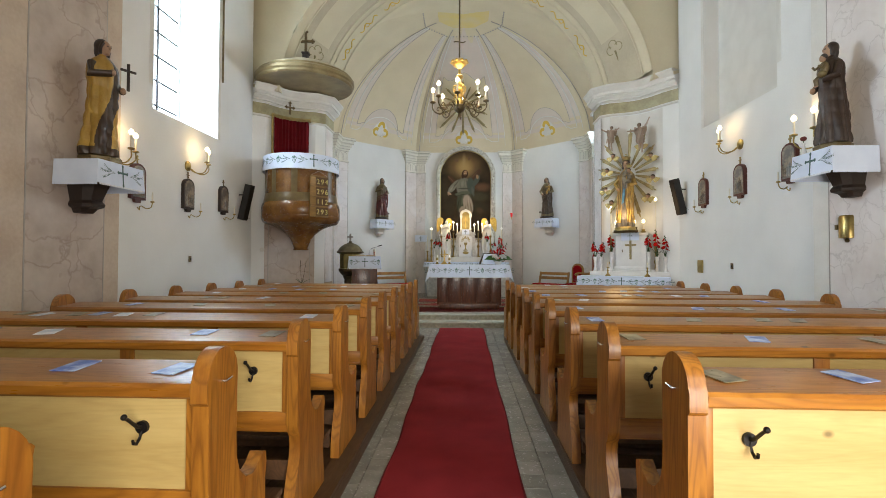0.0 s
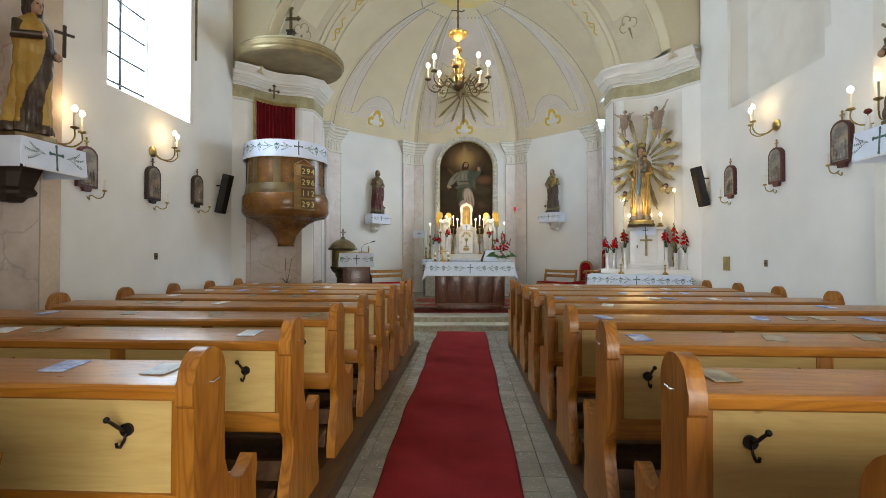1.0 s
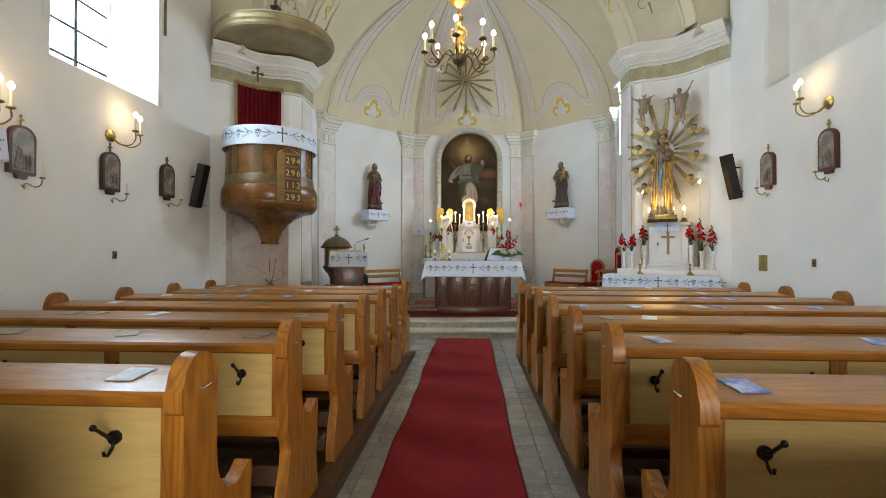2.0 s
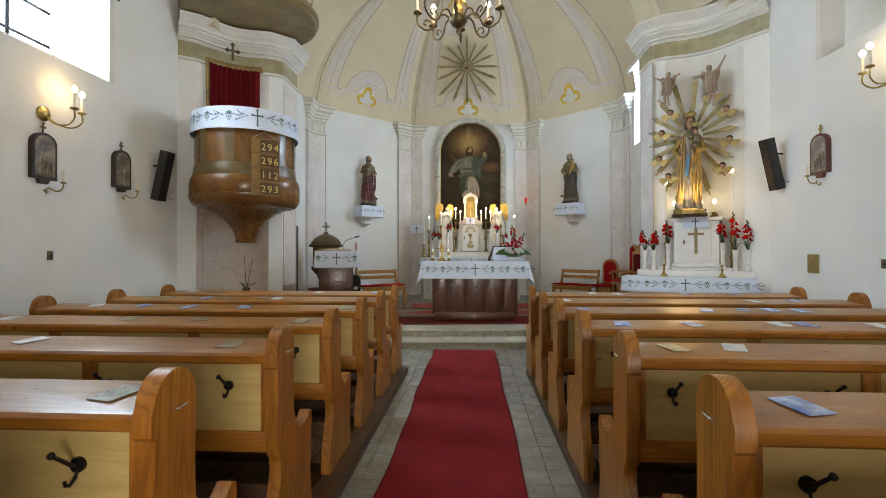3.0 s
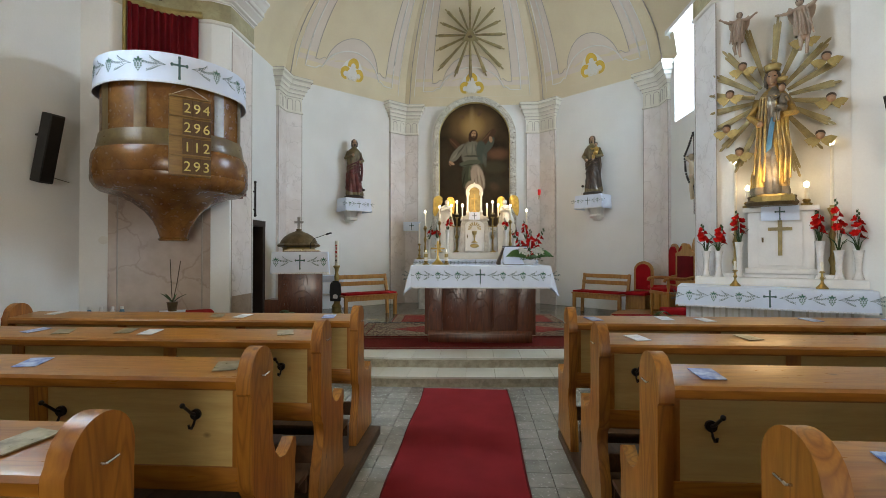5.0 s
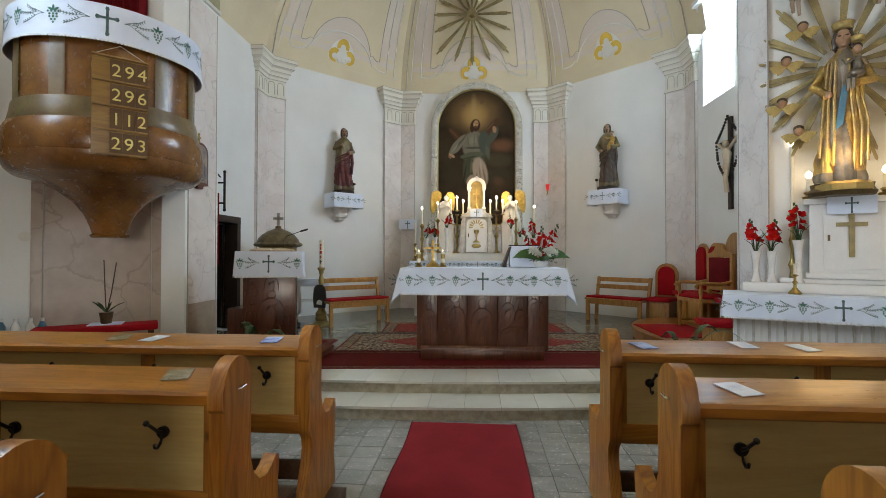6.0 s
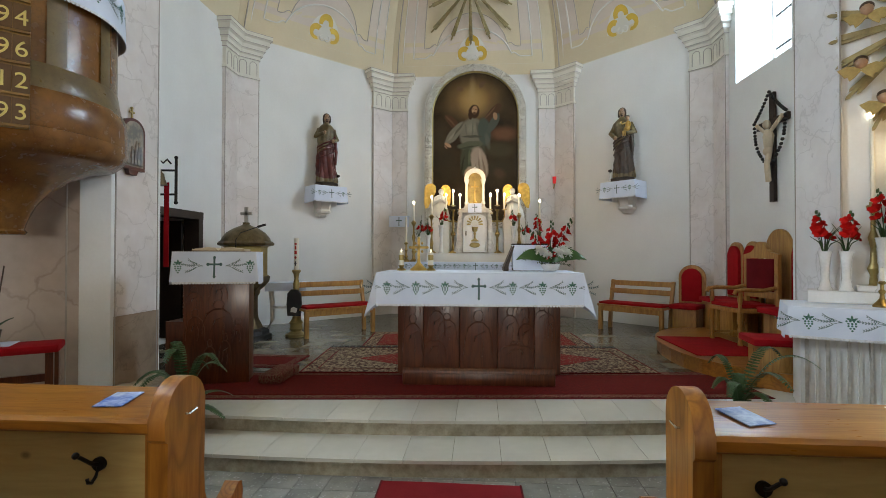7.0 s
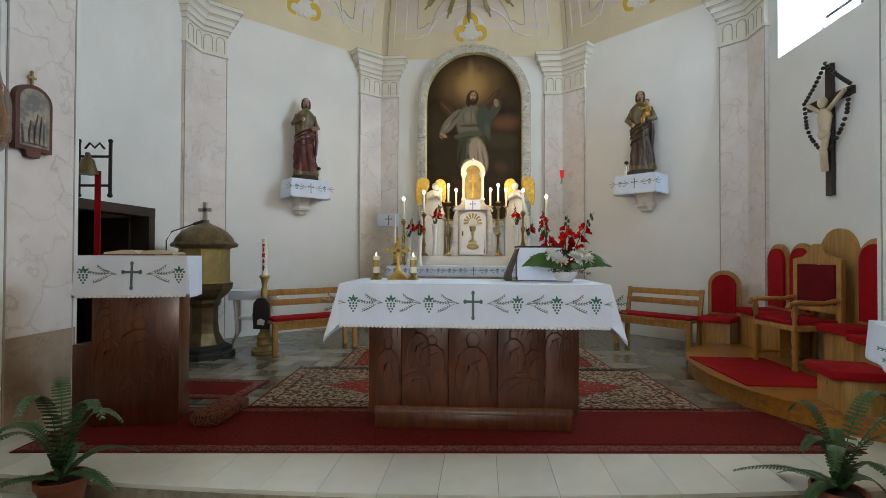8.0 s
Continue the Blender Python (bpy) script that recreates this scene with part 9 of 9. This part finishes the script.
# small wall fittings
ob = single("wall_plaque", box(bmesh.new(), -0.09, 0.09, -0.03, 0, -0.12, 0.12, bevel=0.006), OLDGOLD, "small dull brass wall plaque", "plaque", place=(4.598, 9.28, 1.34), turn=-90)
for x, y, z, turn in ((-4.598, 7.85, 1.45, 90), (4.598, 8.2, 1.36, -90), (3.90, 15.0, 1.67, -45)):
    ob = thing("wall_socket", (x, y, z), turn, "small bronze switch plate on the wall", "switch", "wall switches")
    part("plate", box(bmesh.new(), -0.035, 0.035, -0.012, 0, -0.05, 0.05, bevel=0.003), BRONZE, ob)
    part("knob", ball(bmesh.new(), (0, -0.016, 0), 0.014, u=8, v=6), BLACK, ob)
# pale bottles on the floor by the pier
for k, (x, y, mat) in enumerate(((-4.30, 10.0, "blue"), (-4.18, 10.03, "white"), (-4.08, 10.08, "white"), (-3.98, 10.1, "blue"))):
    ob = thing("water_bottle", (x, y, 0.62), 0, "small plastic bottle standing by the pier", "bottle", "bottles by the pier")
    m = ROBE_BLUE if mat == "blue" else PORCELAIN
    part("body", lathe(bmesh.new(), [(0.035, 0), (0.038, 0.02), (0.038, 0.18), (0.015, 0.23)], steps=12), m, ob)
    part("cap", lathe(bmesh.new(), [(0.017, 0.23), (0.017, 0.26)], steps=10), WHITEPAINT, ob)
ob = thing("bottle_shelf", (-4.12, 10.03, 0), 25, "low dark wooden stand carrying bottles", "stand")
part("top", box(bmesh.new(), -0.28, 0.28, -0.10, 0.10, 0.595, 0.619), DARKWOOD, ob, smooth=False)
for x in (-0.24, 0.24):
    part("leg", box(bmesh.new(), x - 0.02, x + 0.02, -0.08, 0.08, 0, 0.595), DARKWOOD, ob, smooth=False)
# cord in the blind window and round wall box by the pulpit
single("hanging_cord", rod(bmesh.new(), [(4.62, 9.2, 5.0), (4.62, 9.2, 7.0)], 0.018, 6), ROBE_OCHRE, "thick brown hanging cord beside the window", "cord")
single("hanging_cord", rod(bmesh.new(), [(-4.58, 8.86, 4.85), (-4.58, 8.86, 7.0)], 0.018, 6), ROBE_OCHRE, "thick brown hanging cord beside the window", "cord")
ob = single("junction_disc", lathe(bmesh.new(), [(0.05, 0), (0.05, 0.01)], steps=16), STUCCO, "round white junction cover on the pier", "cover", place=(-4.40, 10.33, 1.65))
ob.matrix_world = pose(-4.41, 10.34, 1.66, 90, 0, 37)

# ---- chandelier ----
ob = thing("chandelier", (-0.01, 7.95, 0), 10, "two-tiered gilded brass chandelier with lit candle bulbs", "chandelier")
part("rod", rod(bmesh.new(), [(0, 0, 4.84), (0, 0, 9.7)], 0.014, 8), BRONZE, ob, "dark suspension rod")
part("rod_bar", rod(bmesh.new(), bent([(-0.10, 0, 5.14), (-0.05, 0, 5.15), (0.05, 0, 5.14), (0.10, 0, 5.16)]), 0.010, 6), BRONZE, ob)
bm = lathe(bmesh.new(), [(0.02, 4.68), (0.05, 4.71), (0.11, 4.74), (0.135, 4.79), (0.10, 4.82), (0.04, 4.85), (0.02, 4.87)], steps=18)
for k in range(9):
    a = k * 0.698
    ball(bm, (0.13 * math.cos(a), 0.13 * math.sin(a), 4.80), 0.03, (1, 1, 0.8), u=8, v=6)
part("crown", bm, GOLD, ob, "gilded leaf crown")
part("shaft", lathe(bmesh.new(), [(0.05, 4.05), (0.07, 4.12), (0.04, 4.18), (0.075, 4.25), (0.08, 4.31), (0.045, 4.37), (0.055, 4.42), (0.022, 4.46), (0.018, 4.51), (0.06, 4.53), (0.065, 4.56), (0.025, 4.59), (0.018, 4.70)], steps=16), GOLD, ob, "slender gilded shaft")
for k in range(6):
    a = k * 1.047
    c, d = math.cos(a), math.sin(a)
    part("scroll", rod(bmesh.new(), bent([(0.05 * c, 0.05 * d, 4.40), (0.10 * c, 0.10 * d, 4.38), (0.09 * c, 0.09 * d, 4.30), (0.06 * c, 0.06 * d, 4.24), (0.11 * c, 0.11 * d, 4.16)]), 0.012, 6), GOLD, ob, "gilded scroll")
part("bowl", lathe(bmesh.new(), [(0.015, 3.86), (0.03, 3.90), (0.02, 3.93), (0.07, 3.96), (0.10, 4.01), (0.10, 4.05), (0.06, 4.08)], steps=20), BRONZE, ob, "dark openwork bowl")
for k in range(8):
    a = radians(-103 + 45 * k)
    c, d = math.cos(a), math.sin(a)
    r, top = 0.45, 4.12
    way = [(0.08, 4.02), (0.15, 4.09), (0.22, 4.06), (0.27, 3.96), (0.35, 3.93), (0.43, 3.98), (0.46, 4.05), (0.45, 4.12)]
    part("arm", rod(bmesh.new(), bent([(x * c, x * d, z) for x, z in way]), 0.011, 7), BRONZE, ob, "curled bronze arm")
    curl = [(0.27, 3.96), (0.31, 4.02), (0.36, 4.04), (0.38, 4.00), (0.35, 3.98)]
    part("arm_curl", rod(bmesh.new(), bent([(x * c, x * d, z) for x, z in curl]), 0.008, 6), BRONZE, ob)
    part("drip_pan", lathe(bmesh.new(), [(0.012, -0.02), (0.05, 0.0), (0.045, 0.018), (0.022, 0.03)], (r * c, r * d, top), 14), BRONZE, ob)
    candle(ob, r * c, r * d, top + 0.025, 0.15, 0.014, True, 0.032)

# ---- leaflets on the pew ledges ----
PRINT_BLUE = material("blue_printed_leaflet", (0.06, 0.14, 0.5), (0.5, 0.6, 0.8), rough=0.35, scale=14, fine=60, bump=0, spread=0.35, per_object=0.25)
PRINT_OLIVE = material("brown_printed_leaflet", (0.12, 0.10, 0.05), (0.35, 0.3, 0.2), rough=0.3, scale=14, fine=60, bump=0, spread=0.35, per_object=0.25)
PRINT_WHITE = material("white_printed_leaflet", (0.75, 0.75, 0.78), (0.5, 0.55, 0.65), rough=0.4, scale=14, fine=60, bump=0, spread=0.3, per_object=0.05)
rnd = random.Random(77)
flat = box(bmesh.new(), -0.047, 0.047, -0.066, 0.066, 0, 0.003)
leaf_meshes = {}
for key, mat in (("blue", PRINT_BLUE), ("olive", PRINT_OLIVE), ("white", PRINT_WHITE)):
    data = bpy.data.meshes.new("leaflet_" + key)
    flat.to_mesh(data)
    data.materials.append(mat)
    leaf_meshes[key] = data
flat.free()
WORDS = {"blue": "glossy blue printed leaflet lying on a pew ledge", "olive": "brown printed leaflet lying on a pew ledge", "white": "white printed leaflet lying on a pew ledge"}
for row, y in enumerate(PEW_Y):
    for x0, x1 in ((-0.84, -3.45), (0.90, 3.7)):
        if x0 > 0 and row == 9:
            continue
        s = 1 if x1 > x0 else -1
        spots = [x0 + s * rnd.uniform(0.08, 0.2)] + [x0 + s * v for v in sorted(rnd.uniform(0.45, abs(x1 - x0)) for _ in range(rnd.randint(4, 8)))]
        last = None
        for x in spots:
            if last is not None and abs(x - last) < 0.14:
                continue
            last = x
            key = rnd.choice(("blue", "blue", "olive", "olive", "white"))
            ob = new("leaflet", leaf_meshes[key])
            dy = rnd.uniform(0.02, 0.07)
            ob.matrix_world = pose(x, y + dy, 1.0305 + 0.072 * (dy + 0.08) + sink(y), 4.1, 0, rnd.uniform(-25, 25)) 
            tagged(ob, WORDS[key], "leaflet", "leaflets on the pews")
# crumpled white cloths left on some seat ends
for x, y in ((-0.9, PEW_Y[8]), (-0.9, PEW_Y[7]), (0.95, PEW_Y[4]), (0.95, PEW_Y[7]), (-0.9, PEW_Y[4])):
    bm = ball(bmesh.new(), (0, 0, 0), 0.075, (1.0, 1.25, 0.45), u=16, v=10)
    for v in bm.verts:
        v.co += Vector((noise.noise(v.co * 22 + Vector((x, y, 0))), noise.noise(v.co * 22 + Vector((3, y, x))), 0.6 * noise.noise(v.co * 25))) * 0.022
    single("folded_cloth", bm, LINEN, "crumpled white cloth lying on a pew seat", "cloth", "cloths on the pews", place=(x, y + 0.22, 0.575 + sink(y)))


# ---- nave floor tiles ----
floor_ob = bpy.data.objects["floor"]
SIDE = 0.2045
bm = box(bmesh.new(), -SIDE / 2 + 0.0018, SIDE / 2 - 0.0018, -SIDE / 2 + 0.0018, SIDE / 2 - 0.0018, -0.012, 0.0, bevel=0.0012)
tile_mesh = bpy.data.meshes.new("floor_tile")
bm.to_mesh(tile_mesh)
bm.free()
tile_mesh.materials.append(TILE)
rest_spots, near_spots = [], []
rnd = random.Random(9)
for i in range(-22, 23):
    for j in range(-20, 52):
        x, y = AX + SIDE * (i + 0.5), 10.12 - SIDE * (j + 0.5)
        if -4.7 < x < 4.7:
            if -0.85 < x < 0.95 and not -0.33 < x < 0.36 and 2.0 < y < 8.9:
                near_spots.append((x, y))
            elif 8.9 <= y < 10.5 and abs(x) < 1.8 and not (-0.33 < x < 0.36 and y < 10.0):
                near_spots.append((x, y))
            elif -1.0 < y < 10.6 and (abs(x - 0.05) < 1.0 or y > 8.6 or abs(x) > 3.6):
                rest_spots.append((x, y))
for x, y in near_spots[:300]:
    ob = new("tile", tile_mesh)
    ob.parent = floor_ob
    ob.location = (x, y, rnd.uniform(-0.0006, 0.0006))
def tile_field(name, spots, owner, size, z, mat):
    verts, faces = [], []
    h = size / 2 - 0.002
    for x, y in spots:
        b = len(verts)
        dz = z + rnd.uniform(-0.0006, 0.0006)
        verts += [(x - h, y - h, dz), (x + h, y - h, dz), (x + h, y + h, dz), (x - h, y + h, dz), (x - h, y - h, dz - 0.01), (x + h, y - h, dz - 0.01), (x + h, y + h, dz - 0.01), (x - h, y + h, dz - 0.01)]
        faces += [(b, b + 1, b + 2, b + 3)] + [(b + k, b + 4 + k, b + 4 + (k + 1) % 4, b + (k + 1) % 4) for k in range(4)]
    data = bpy.data.meshes.new(name)
    data.from_pydata(verts, [], faces)
    data.materials.append(mat)
    ob = new(name, data)
    ob.parent = owner
    tagged(ob, kind="stuff")


def by_island(mat):
    """The same stone for joined tiles, varied from tile to tile."""
    made = mat.copy()
    made.name = mat.name + "_field"
    info = next(n for n in made.node_tree.nodes if n.bl_idname == "ShaderNodeObjectInfo")
    island = made.node_tree.nodes.new("ShaderNodeNewGeometry")
    for link in list(info.outputs["Random"].links):
        made.node_tree.links.new(island.outputs["Random Per Island"], link.to_socket)
    return made


tile_field("tile_field", near_spots[300:] + rest_spots, floor_ob, SIDE, 0.0, by_island(TILE))
tile_field("chancel_tile_field", [(AX + 0.25 * (i + 0.5), 11.95 + 0.25 * (j + 0.5)) for i in range(-17, 17) for j in range(0, 22)], bpy.data.objects["chancel_floor"], 0.25, FLOOR2, by_island(CHANCELTILE))
